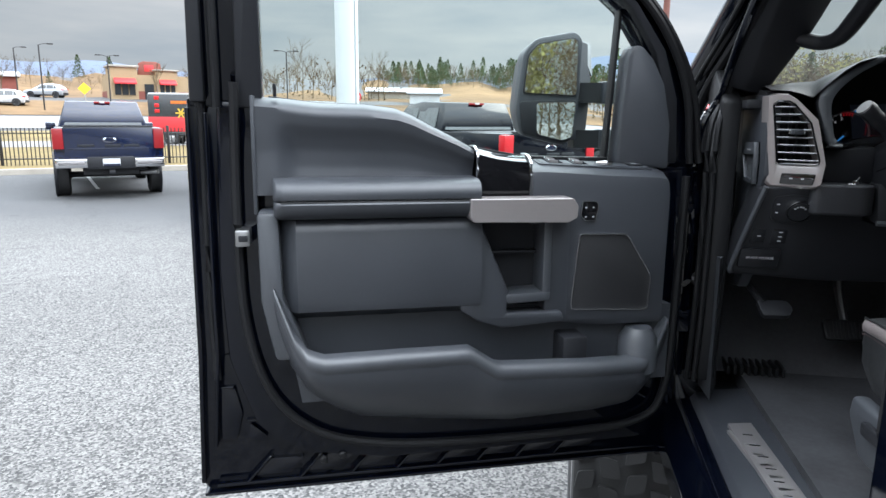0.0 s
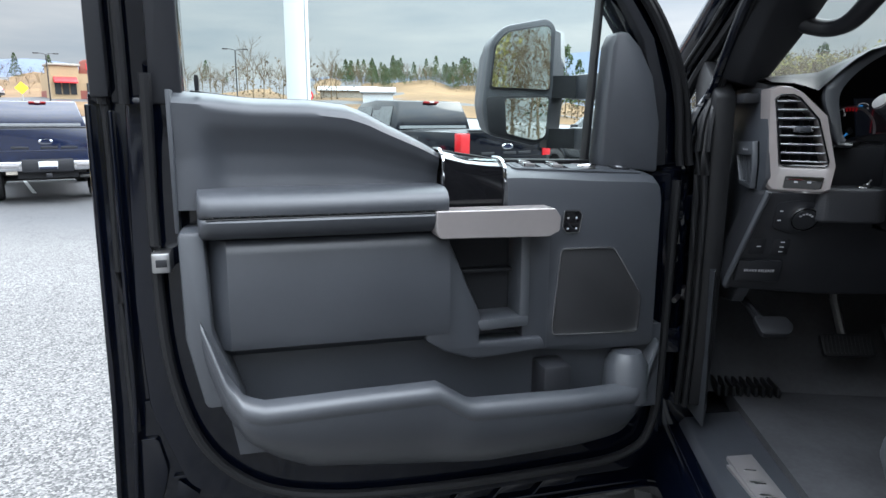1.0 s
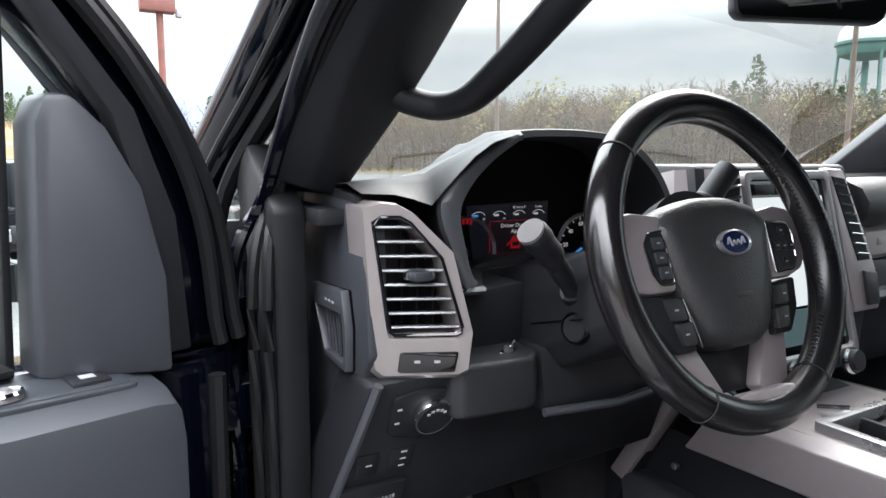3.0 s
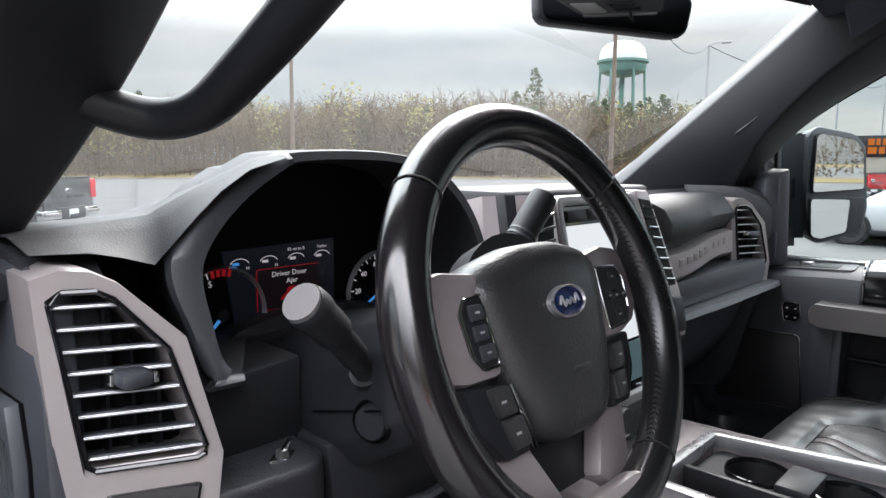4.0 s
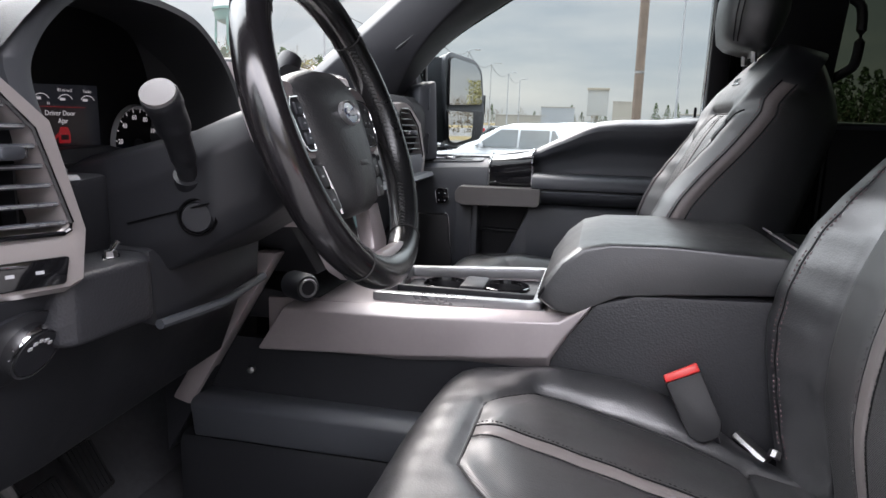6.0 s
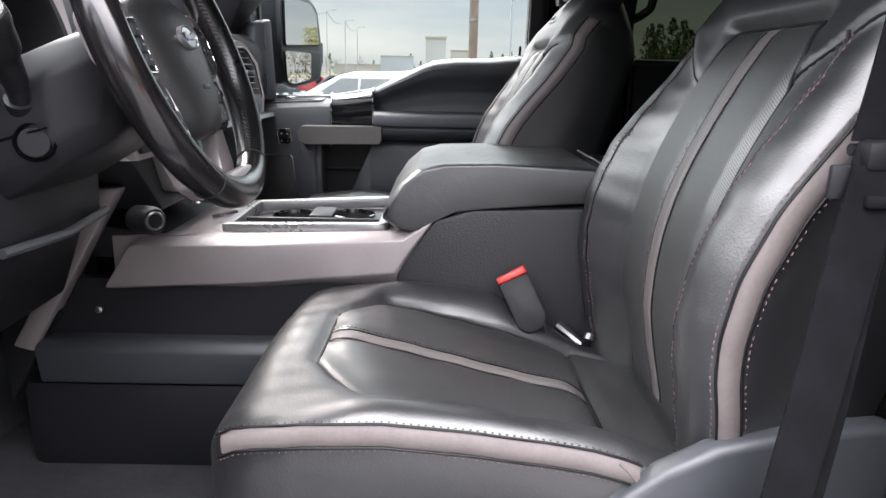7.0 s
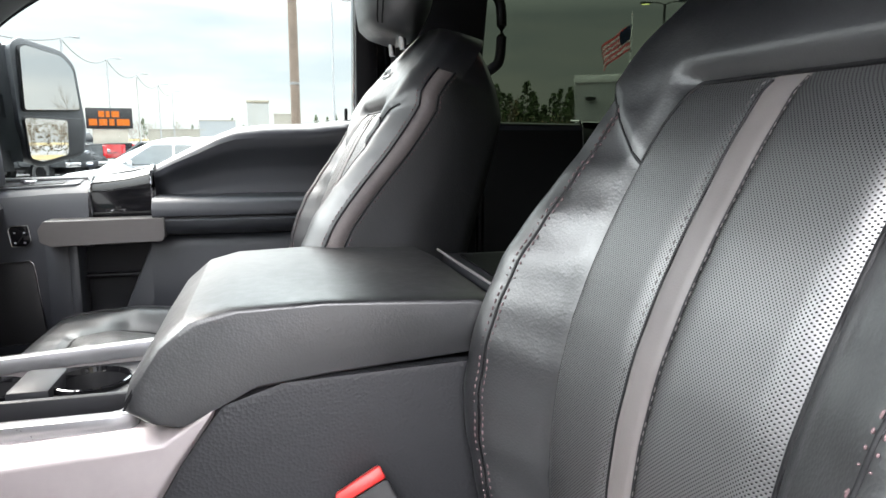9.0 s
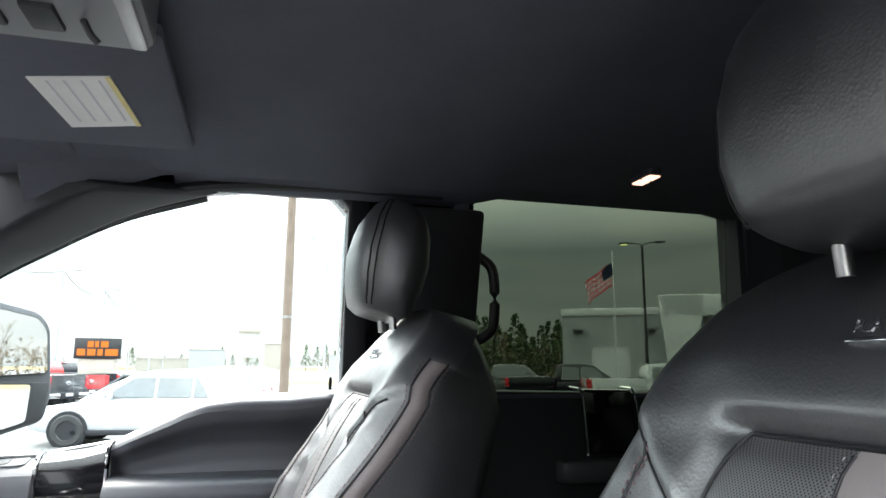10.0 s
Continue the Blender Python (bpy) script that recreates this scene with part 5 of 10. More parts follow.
# hazard-style key toggle on the shelf
ig = thing("toggle_switch", (-0.578, 0.186, 1.393), "chromed toggle switch on the dash shelf", "switch")
part("plate", prism(rounded([(-0.595, 0.183), (-0.577, 0.176), (-0.561, 0.189), (-0.578, 0.197)], 0.004), 1.396, 1.3985, "xy", 0.0006), CHROME, ig)
part("collar", lathe([(0, 0.006), (0.006, 0.006), (0.007, 0.0), (0, 0)], 6, pose(-0.578, 0.186, 1.398)), STEEL, ig)
part("lever", tube([(-0.578, 0.186, 1.402), (-0.573, 0.180, 1.414)], [0.002, 0.003], 8), CHROME, ig)
# instrument cluster
HO = [(-0.615, 1.474), (-0.637, 1.480), (-0.645, 1.50), (-0.653, 1.53), (-0.662, 1.56), (-0.662, 1.585), (-0.648, 1.606), (-0.623, 1.628), (-0.588, 1.651), (-0.55, 1.671), (-0.535, 1.676), (-0.50, 1.679), (-0.45, 1.680), (-0.40, 1.678), (-0.35, 1.671), (-0.32, 1.658), (-0.292, 1.633), (-0.272, 1.60), (-0.262, 1.56), (-0.264, 1.51), (-0.285, 1.478)]
HI = [(-0.612, 1.484), (-0.622, 1.489), (-0.630, 1.503), (-0.634, 1.532), (-0.637, 1.560), (-0.634, 1.580), (-0.623, 1.598), (-0.603, 1.619), (-0.574, 1.641), (-0.542, 1.659), (-0.53, 1.664), (-0.50, 1.667), (-0.45, 1.668), (-0.40, 1.666), (-0.355, 1.658), (-0.33, 1.646), (-0.305, 1.622), (-0.288, 1.595), (-0.28, 1.56), (-0.282, 1.515), (-0.295, 1.488)]
HO, HI = ([(q.x, q.y) for q in smooth_path([(a, z, 0) for a, z in poly], 4, True)] for poly in (HO, HI))
bm = bmesh.new()
mid = lambda w: [(a * (1 - w) + c * w, z * (1 - w) + e * w) for (a, z), (c, e) in zip(HO, HI)]
shrink = lambda k, dz: [(-0.475 + (a + 0.475) * k, z - dz * smoothstep(1.5, 1.6, z)) for a, z in HO]
lays = [(shrink(0.55, 0.10), 0.52), (shrink(0.74, 0.02), 0.37), (shrink(0.90, 0.0), 0.275), (shrink(0.98, 0.0), 0.215), (mid(0.0), 0.200), (mid(0.12), 0.193), (mid(0.85), 0.192), (mid(1.0), 0.198), (mid(1.3), 0.36)]
lipy = lambda y, z: y + 0.22 * (z - 1.48)
rings = [[bm.verts.new((a, lipy(y, z) + 0.11 * smoothstep(-0.612, -0.575, a) * smoothstep(-0.27, -0.30, a) * smoothstep(1.505, 1.480, z), z)) for a, z in poly] for poly, y in lays]
for r0, r1 in zip(rings, rings[1:]):
    for i in range(len(HO)):
        bm.faces.new((r0[i - 1], r0[i], r1[i], r1[i - 1]))
hoodp = Q("cluster_hood", bm, DASHPAD, "arched black hood over the instruments")
st = [(mid(0.02)[i], mid(0.5)[i], mid(0.98)[i]) for i in range(0, 41)]
b3 = bmesh.new()
va = [[b3.verts.new((q[0] + dx, lipy(yy, q[1]), q[1] + dz)) for q, yy, dx, dz in ((o, 0.200, -0.001, 0.001), (o, 0.189, 0, 0), (m_, 0.1845, 0, 0), (n_, 0.188, 0, 0), (n_, 0.215, 0.003, -0.003))] for o, m_, n_ in st]
for v0, v1 in zip(va, va[1:]):
    for q in range(4):
        b3.faces.new((v0[q], v1[q], v1[q + 1], v0[q + 1]))
Q("hood_trim", b3, PLASTIC_G, "charcoal trim strip along the hood lip", hoodp, sm=60)
Q("cluster_skirt", prism([(-0.640, 1.474), (-0.575, 1.477), (-0.55, 1.490), (-0.50, 1.500), (-0.42, 1.502), (-0.36, 1.49), (-0.30, 1.474), (-0.30, 1.46), (-0.60, 1.455), (-0.645, 1.462)], 0.305, 0.37, "xz", 0.004), PLASTIC_D, "", hoodp)
Q("cluster_side_panel", prism([(-0.658, 1.472), (-0.60, 1.472), (-0.53, 1.478), (-0.53, 1.385), (-0.66, 1.385)], 0.222, 0.37, "xz", 0.006), PLASTIC_D, "black panel beside the steering column", hoodp)
fy = 0.335
face = Q("cluster_face", prism([(a, z) for a, z in mid(1.1)], fy, fy + 0.02, "xz"), FACE_AND_SHADE, "dark instrument panel", hoodp)

# padded fairing between the dash top and the hood's outer flank
FAIR = [(0.210, [(-0.765, 1.600), (-0.724, 1.598), (-0.70, 1.592), (-0.676, 1.584), (-0.658, 1.602), (-0.638, 1.622), (-0.616, 1.642), (-0.588, 1.660), (-0.55, 1.671)]),
        (0.250, [(-0.768, 1.610), (-0.73, 1.615), (-0.705, 1.617), (-0.664, 1.621), (-0.635, 1.636), (-0.609, 1.648), (-0.581, 1.661), (-0.563, 1.670), (-0.544, 1.674)]),
        (0.420, [(-0.768, 1.604), (-0.72, 1.606), (-0.66, 1.608), (-0.60, 1.612), (-0.565, 1.630), (-0.53, 1.645), (-0.50, 1.659), (-0.475, 1.667), (-0.45, 1.669)]),
        (0.640, [(-0.768, 1.575), (-0.70, 1.577), (-0.62, 1.580), (-0.55, 1.585), (-0.50, 1.600), (-0.46, 1.612), (-0.43, 1.620), (-0.41, 1.624), (-0.39, 1.625)])]


def fairing(k, y):
    at = [curve_at([(yy, row[i][c]) for yy, row in FAIR]) for i in (int(k), min(8, int(k) + 1)) for c in (0, 1)]
    w = k - int(k)
    return (at[0](y) * (1 - w) + at[2](y) * w, y, at[1](y) * (1 - w) + at[3](y) * w)


Q("hood_fairing", sheet(fairing, lin(0, 8, 25), [0.210, 0.218, 0.228, 0.238, 0.25, 0.28, 0.32, 0.37, 0.42, 0.50, 0.57, 0.64], False), DASHPAD, "grained dash top sweeping up to the hood", hoodp, sm=80)

GLOSSWOOD = mat("shiny_worn_leather", (0.010, 0.009, 0.010), 0.17, vary=0.2, scale=12, rough_vary=0.3, ior=1.75)
INK_GLOW = glow("lit_white_print", (0.5, 0.51, 0.54), 0.24)
BLUE_GLOW = glow("lit_blue", (0.04, 0.24, 0.6), 0.3)
RED_GLOW = glow("lit_red", (0.5, 0.012, 0.02), 0.11)
AMBER_GLOW = glow("lit_amber", (0.5, 0.35, 0.08), 0.2)
NAVY_GLOW = glow("dim_navy_display", (0.004, 0.0055, 0.010), 0.2)
MAROON_GLOW = glow("dim_maroon_display", (0.006, 0.0035, 0.005), 0.2)
# centre stack and passenger side of the dash
ys = lambda a, z: 0.215 - 0.25 * (1.60 - z)
yo = lambda off: (lambda a, z: ys(a, z) + off)
stk = Q("center_console_tower", prism([(-0.20, 1.63), (0.20, 1.63), (0.218, 1.45), (0.20, 1.38), (0.14, 1.285), (-0.14, 1.285), (-0.20, 1.38), (-0.218, 1.45)], yo(0.012), 0.38, "xz", 0.008), PLASTIC_D, "black centre stack")
fo, fi = rounded([(-0.112, 1.62), (0.112, 1.62), (0.122, 1.312), (-0.122, 1.312)], 0.014), rounded([(-0.100, 1.606), (0.100, 1.606), (0.108, 1.326), (-0.108, 1.326)], 0.008)
fb = frame_of(fo, fi, 0.0, 0.024, "xz", 0.002)
for v in fb.verts:
    v.co.y += ys(0, v.co.z) - 0.008
Q("screen_frame", fb, SATIN_D, "dark satin screen surround", stk)
Q("screen_panel", prism(fi, yo(0.0), yo(0.02), "xz"), GLOSS, "gloss black screen panel", stk)
Q("touchscreen", prism([(-0.092, 1.577), (0.092, 1.577), (0.096, 1.40), (-0.096, 1.40)], yo(-0.0015), yo(0.01), "xz"), glow("pale_display", (0.55, 0.62, 0.64), 0.45), "bright pale touchscreen", stk)
Q("lower_display", prism([(-0.097, 1.395), (0.097, 1.395), (0.099, 1.34), (-0.099, 1.34)], yo(-0.0015), yo(0.01), "xz"), glow("teal_display", (0.06, 0.11, 0.12), 0.3), "dim teal lower display", stk)
for x0 in (-0.09, -0.035, 0.02):
    Q("stack_button", prism([(x0, 1.599), (x0 + 0.05, 1.599), (x0 + 0.05, 1.583), (x0, 1.583)], yo(-0.007), yo(0.01), "xz", 0.002), PLASTIC_D, "", stk)
for sx in (-1, 1):
    G = lambda pts: [(x * sx, z) for x, z in pts]
    ch = Q("vent_cheek", prism(G([(0.116, 1.624), (0.162, 1.622), (0.200, 1.50), (0.213, 1.445), (0.205, 1.375), (0.128, 1.375)]), yo(-0.006), yo(0.05), "xz", 0.005), SATIN, "satin metal side of the stack", stk)
    # vent opening's shade, as a black sheet on the cheek's face
    Q("side_vent_shade", prism(G([(0.122, 1.610), (0.158, 1.605), (0.196, 1.462), (0.160, 1.462)]), yo(-0.0075), yo(0.0), "xz"), FACE_AND_SHADE, "", ch)
    for k in range(8):
        z = 1.475 + k * 0.0175
        x0 = np.interp(z, [1.462, 1.61], [0.161, 0.124])
        x1 = np.interp(z, [1.462, 1.605], [0.195, 0.157])
        Q("side_vent_slat", tube([(sx * x0, ys(0, z) - 0.009, z), (sx * x1, ys(0, z) - 0.009, z - 0.004)], 0.0026, 6), PLASTIC_G, "", ch)
        Q("slat_edge", tube([(sx * x0, ys(0, z) - 0.011, z + 0.0015), (sx * x1, ys(0, z) - 0.011, z - 0.0025)], 0.001, 5), CHROME, "", ch)
    Q("side_button", prism(G([(0.168, 1.445), (0.206, 1.44), (0.200, 1.385), (0.165, 1.385)]), yo(-0.012), yo(0.0), "xz", 0.003), PLASTIC_D, "", ch)
    Q("cheek_side", loft([[(sx * x, yy, z) for x, yy, z in q] for q in (((0.160, 0.218, 1.624), (0.195, 0.187, 1.50), (0.208, 0.172, 1.44), (0.20, 0.155, 1.375)), ((0.215, 0.26, 1.622), (0.235, 0.235, 1.50), (0.235, 0.225, 1.44), (0.215, 0.21, 1.375)), ((0.225, 0.36, 1.60), (0.24, 0.34, 1.50), (0.24, 0.33, 1.44), (0.22, 0.32, 1.375)))], False, False), SATIN, "satin metal flank", ch)
    kb = Q("stack_knob", lathe([(0, 0.022), (0.017, 0.021), (0.019, 0.016), (0.020, 0.0), (0, 0)], 26, facing((sx * 0.072, 0.128, 1.305), (1, 0, 0), (0, 0.25, 0.97))), PLASTIC_D, "black knob with bright ring", stk)
    Q("knob_ring", lathe([(0.0195, 0.003), (0.0225, 0.008), (0.0215, 0.014), (0.0185, 0.014)], 26, facing((sx * 0.072, 0.128, 1.305), (1, 0, 0), (0, 0.25, 0.97))), CHROME, "", kb)
pz = lambda x: 0.012 * smoothstep(0.2, 0.6, x)
py = lambda x: 0.05 * smoothstep(0.24, 0.62, x)
Q("passenger_pad", loft([[(x, 0.215 + py(x), 1.515 + pz(x)), (x, 0.198 + py(x), 1.535 + pz(x)), (x, 0.196 + py(x), 1.56), (x, 0.212 + py(x), 1.586), (x, 0.25 + py(x), 1.602), (x, 0.33 + py(x), 1.60), (x, 0.33 + py(x), 1.515)] for x in lin(0.222, 0.655, 12)]), DASHPAD, "grained black upper glovebox pad")
bd = Q("trim_band", loft([[(x, 0.213 + py(x), 1.512 + pz(x)), (x, 0.199 + py(x), 1.505 + pz(x)), (x, 0.197 + py(x), 1.462 + pz(x) * 0.8), (x, 0.207 + py(x), 1.452 + pz(x) * 0.8), (x, 0.3, 1.452), (x, 0.3, 1.512)] for x in lin(0.222, 0.655, 12)]), SATIN, "brushed satin metal dash band")
for k in range(9):
    x = 0.26 + k * 0.04
    if k != 5:
        Q("lettering_bar", box(x, x + 0.022, 0.1968 + py(x), 0.199 + py(x), 1.480 + pz(x), 1.494 + pz(x), 0.0004), SATIN, "", bd)
Q("glovebox", loft([[(x, 0.205, 1.45), (x, 0.20, 1.43), (x, 0.205, 1.40), (x, 0.23, 1.39), (x, 0.27, 1.28), (x, 0.34, 1.18), (x, 0.42, 1.2), (x, 0.4, 1.45)] for x in lin(0.205, 0.72, 8)]), PLASTIC, "black glovebox door")
Q("passenger_shelf", loft([[(x, 0.175 + 0.02 * abs(x - 0.45), 1.398), (x, 0.17 + 0.02 * abs(x - 0.45), 1.388), (x, 0.19, 1.378), (x, 0.3, 1.378), (x, 0.3, 1.40)] for x in lin(0.22, 0.76, 10)]), PLASTIC_G, "")
Q("end_cheek", prism([(0.22, 1.585), (0.33, 1.60), (0.40, 1.10), (0.30, 1.12), (0.27, 1.165), (0.215, 1.39)], 0.74, 0.80, "yz", 0.008), PLASTIC)
# instruments
def dial(cx, cz, r, marks, a0, a1, nums, hand=None, label=""):
    F = facing((cx, fy - 0.004, cz), (1, 0, 0), (0, 0, 1))
    ring = Q("dial_ring", lathe([(r - 0.0045, 0.0), (r - 0.001, 0.006), (r + 0.0015, 0.0)], 48, F), SILVERLINE, label, face)
    bmk = bmesh.new()
    for k in range(marks):
        an = radians(a0 + (a1 - a0) * k / (marks - 1))
        q0, q1 = (r * 0.82, 0.0007) if k % 2 == 0 else (r * 0.88, 0.0004)
        c, s = math.cos(an), math.sin(an)
        vv = [bmk.verts.new((c * a - s * b, s * a + c * b, 0.002)) for a, b in ((q0, -q1), (r * 0.95, -q1), (r * 0.95, q1), (q0, q1))]
        bmk.faces.new(vv)
    Q("dial_marks", bmk, INK_GLOW, "", face, F)
    for k, t in enumerate(nums):
        an = radians(a0 + (a1 - a0) * k / (len(nums) - 1))
        Q("numeral", words(t, 0.0095, 0.0002), INK_GLOW, "", face, F @ pose(r * 0.70 * math.cos(an), r * 0.70 * math.sin(an), 0.002))
    if hand:
        an = radians(hand)
        Q("needle", tube([(0.006 * math.cos(an), 0.006 * math.sin(an), 0.004), (r * 0.8 * math.cos(an), r * 0.8 * math.sin(an), 0.004)], [0.0022, 0.0008], 6), BLUE_GLOW, "lit blue needle", face, F)
        Q("needle_hub", lathe([(0, 0.006), (0.007, 0.005), (0.008, 0.0), (0, 0)], 20, F), PLASTIC_D, "", face)


dial(-0.558, 1.503, 0.053, 11, 232, 109, ["0", "1", "2", "3", "4", "5"], hand=226)
for k in range(4):
    an = radians(101 - k * 8)
    Q("red_zone_mark", box(-0.0045, 0.0045, -0.0016, 0.0016, 0.0, 0.0024), RED_GLOW, "", face, facing((-0.558, fy - 0.004, 1.503), (1, 0, 0), (0, 0, 1)) @ pose(0.047 * math.cos(an), 0.047 * math.sin(an), 0, 0, 0, 101 - k * 8))
dial(-0.336, 1.500, 0.053, 25, 209, -7, ["0", "20", "40", "60", "80", "100", "120"], hand=208)
DM = Matrix(((1.06, 0, 0, 0.0735), (0, 1, 0, 0), (0, 0, 1, -0.036), (0, 0, 0, 1)))
Qd = lambda nm, bm, m, lab, parent, T=None: Q(nm, bm, m, lab, parent, DM if T is None else DM @ T)
disp = Qd("message_display", prism([(-0.592, 1.607), (-0.455, 1.611), (-0.455, 1.503), (-0.575, 1.50)], fy - 0.0045, fy, "xz"), NAVY_GLOW, "dark blue message display", face)
F0 = lambda x, z: facing((x, fy - 0.0052, z), (1, 0, 0), (0, 0, 1))
Qd("warning_field", prism([(-0.555, 1.582), (-0.477, 1.585), (-0.474, 1.538), (-0.545, 1.535)], fy - 0.0051, fy - 0.003, "xz"), MAROON_GLOW, "", face)
for a, b, c, d_ in ((-0.555, -0.477, 1.583, 1.5838), (-0.545, -0.474, 1.5355, 1.5363)):
    Qd("field_line", box(a, b, fy - 0.0056, fy - 0.005, c, d_), RED_GLOW, "", face)
Qd("field_line", box(-0.5555, -0.5547, fy - 0.0056, fy - 0.005, 1.5365, 1.582), RED_GLOW, "", face)
Qd("message", words("Driver Door", 0.0085, 0.0002), INK_GLOW, "", face, F0(-0.515, 1.576))
Qd("message", words("Ajar", 0.0085, 0.0002), INK_GLOW, "", face, F0(-0.512, 1.567))
tk = Qd("truck_symbol", prism(rounded([(-0.517, 1.560), (-0.506, 1.560), (-0.503, 1.552), (-0.503, 1.541), (-0.520, 1.541), (-0.520, 1.552)], 0.002), fy - 0.0056, fy - 0.005, "xz"), RED_GLOW, "", face)
Qd("truck_symbol_door", prism([(-0.521, 1.553), (-0.527, 1.547), (-0.526, 1.545), (-0.520, 1.549)], fy - 0.0056, fy - 0.005, "xz"), RED_GLOW, "", face)
Qd("truck_symbol_cabin", box(-0.517, -0.506, fy - 0.006, fy - 0.0055, 1.545, 1.551), MAROON_GLOW, "", face)
Qd("gear_letter", words("P", 0.0105, 0.0002), AMBER_GLOW, "", face, F0(-0.507, 1.513))
Qd("gear_letter", words("RND", 0.0105, 0.0002), INK_GLOW, "", face, F0(-0.489, 1.514))
Qd("odometer", words("206.7mi", 0.0085, 0.0002), INK_GLOW, "", face, F0(-0.545, 1.509))
for k, (tx, ang) in enumerate((("H", 150), ("H", 95), ("82 mi to E", 40), ("Turbo", 150))):
    xx = -0.574 + k * 0.034
    bmk = tube([(0.011 * math.cos(radians(t)), 0.008 * math.sin(radians(t)), 0) for t in lin(20, 160, 12)], 0.0005, 4)
    Qd("small_gauge", bmk, INK_GLOW, "", face, F0(xx, 1.590))
    Qd("small_gauge_text", words(tx, 0.0052, 0.0001), INK_GLOW, "", face, F0(xx + (0.009 if len(tx) < 2 else 0), 1.587 if len(tx) < 2 else 1.603))
    Qd("small_gauge_bar", box(xx - 0.008, xx - 0.001, fy - 0.0058, fy - 0.005, 1.591, 1.594), BLUE_GLOW if k == 0 else INK_GLOW, "", face)
Qd("warning_lamp", box(-0.640, -0.632, fy - 0.006, fy - 0.003, 1.556, 1.562), RED_GLOW, "", face)
Qd("warning_lamp", box(-0.6, -0.594, fy - 0.006, fy - 0.003, 1.496, 1.504), RED_GLOW, "", face)

# ---- steering column and wheel ----
colm = thing("steering_column", (-0.41, 0.15, 1.45), "black steering column with gear lever and stalks", "steering column")
K = lambda nm, bm, m, lab="", parent=colm, T=None, sm=38: part(nm, bm, m, parent, lab, T, sm)
K("shroud", bev(loft([[(-0.41 + a * w, y, z0 + b * h) for a, b in ((-0.8, -0.9), (-1.0, -0.5), (-1.0, 0.4), (-0.8, 0.85), (-0.4, 1.0), (0.4, 1.0), (0.8, 0.85), (1.0, 0.4), (1.0, -0.5), (0.8, -0.9))] for y, w, h, z0 in ((0.045, 0.075, 0.06, 1.50), (0.06, 0.095, 0.07, 1.495), (0.10, 0.118, 0.075, 1.475), (0.16, 0.122, 0.08, 1.445), (0.24, 0.12, 0.085, 1.42), (0.33, 0.11, 0.085, 1.40))]), 0.006), PLASTIC_D, "black steering column shroud")
K("shroud_seam", tube([(-0.533, 0.10, 1.452), (-0.533, 0.2, 1.425)], 0.0012, 5), FACE_AND_SHADE)
K("lower_shroud", bev(loft([[(-0.53, y, 1.30 + 0.10 * (y - 0.1)), (-0.30, y, 1.30 + 0.10 * (y - 0.1)), (-0.29, y, 1.40), (-0.54, y, 1.40)] for y in (0.17, 0.24, 0.33)]), 0.01), PLASTIC_D)
K("shroud_lip", tube([(-0.535, 0.165, 1.315), (-0.42, 0.155, 1.312), (-0.30, 0.165, 1.318)], 0.006, 8), PLASTIC_G)
TB = facing((-0.529, 0.117, 1.436), (0.30, -0.95, 0.02), (0, 0.1, 1))
K("tilt_button", lathe([(0, 0.004), (0.015, 0.0035), (0.0165, 0.001), (0.017, -0.002), (0, -0.002)], 28, TB), PLASTIC_D, "round button")
K("button_ring", lathe([(0.017, -0.001), (0.019, 0.002), (0.021, -0.001)], 28, TB), FACE_AND_SHADE)
lev = K("turn_stalk", tube(smooth_path([(-0.50, 0.14, 1.462), (-0.525, 0.128, 1.478), (-0.545, 0.12, 1.50), (-0.576, 0.108, 1.530), (-0.600, 0.100, 1.551), (-0.612, 0.097, 1.560)], 4), [0.009] * 4 + [0.0105] * 4 + [0.013] * 4 + [0.0165] * 4 + [0.018] * 4 + [0.017], 16), PLASTIC_D, "thick black turn stalk with grey end")
K("stalk_collar", tube([(-0.515, 0.133, 1.468), (-0.527, 0.127, 1.481)], 0.0155, 16), PLASTIC_D, "", lev)
K("stalk_cap", tube([(-0.609, 0.098, 1.5575), (-0.6145, 0.0965, 1.5622)], 0.0162, 20), SATIN_D, "grey end cap", lev)
gl = K("gear_lever", tube(smooth_path([(-0.335, 0.165, 1.495), (-0.300, 0.163, 1.533), (-0.270, 0.160, 1.568), (-0.244, 0.157, 1.600), (-0.222, 0.154, 1.627)], 4), [0.010] * 5 + [0.0135] * 4 + [0.0175] * 7 + [0.0165], 14), PLASTIC_D, "black column gear lever")
for k in range(5):
    K("lever_ring", tube([(-0.277 + k * 0.0045, 0.1607 - k * 0.0005, 1.5605 + k * 0.0052), (-0.2752 + k * 0.0045, 0.1605 - k * 0.0005, 1.5626 + k * 0.0052)], 0.0182, 14), PLASTIC, "", gl)
K("lever_button", box(-0.296, -0.276, 0.140, 0.15, 1.542, 1.560, 0.003), SATIN_D, "", gl)

wheel = thing("steering_wheel", (-0.41, 0.0, 1.53), "worn black leather steering wheel with satin metal spokes", "steering wheel")
WT = facing((-0.415, 0.0, 1.535), (1, 0.02, 0), (0, math.sin(radians(20.5)), math.cos(radians(20.5))))
V = lambda nm, bm, m, lab="", parent=wheel, sm=38: part(nm, bm, m, parent, lab, WT if nm.startswith("rim_") else WT @ HUB_BACK, sm)
HUB_BACK = Matrix.Translation((0, 0, -0.034))


def arc(a0, a1, r=0.1765, n=40):
    return [(r * math.cos(radians(a)), r * math.sin(radians(a)), 0) for a in lin(a0, a1, n)]


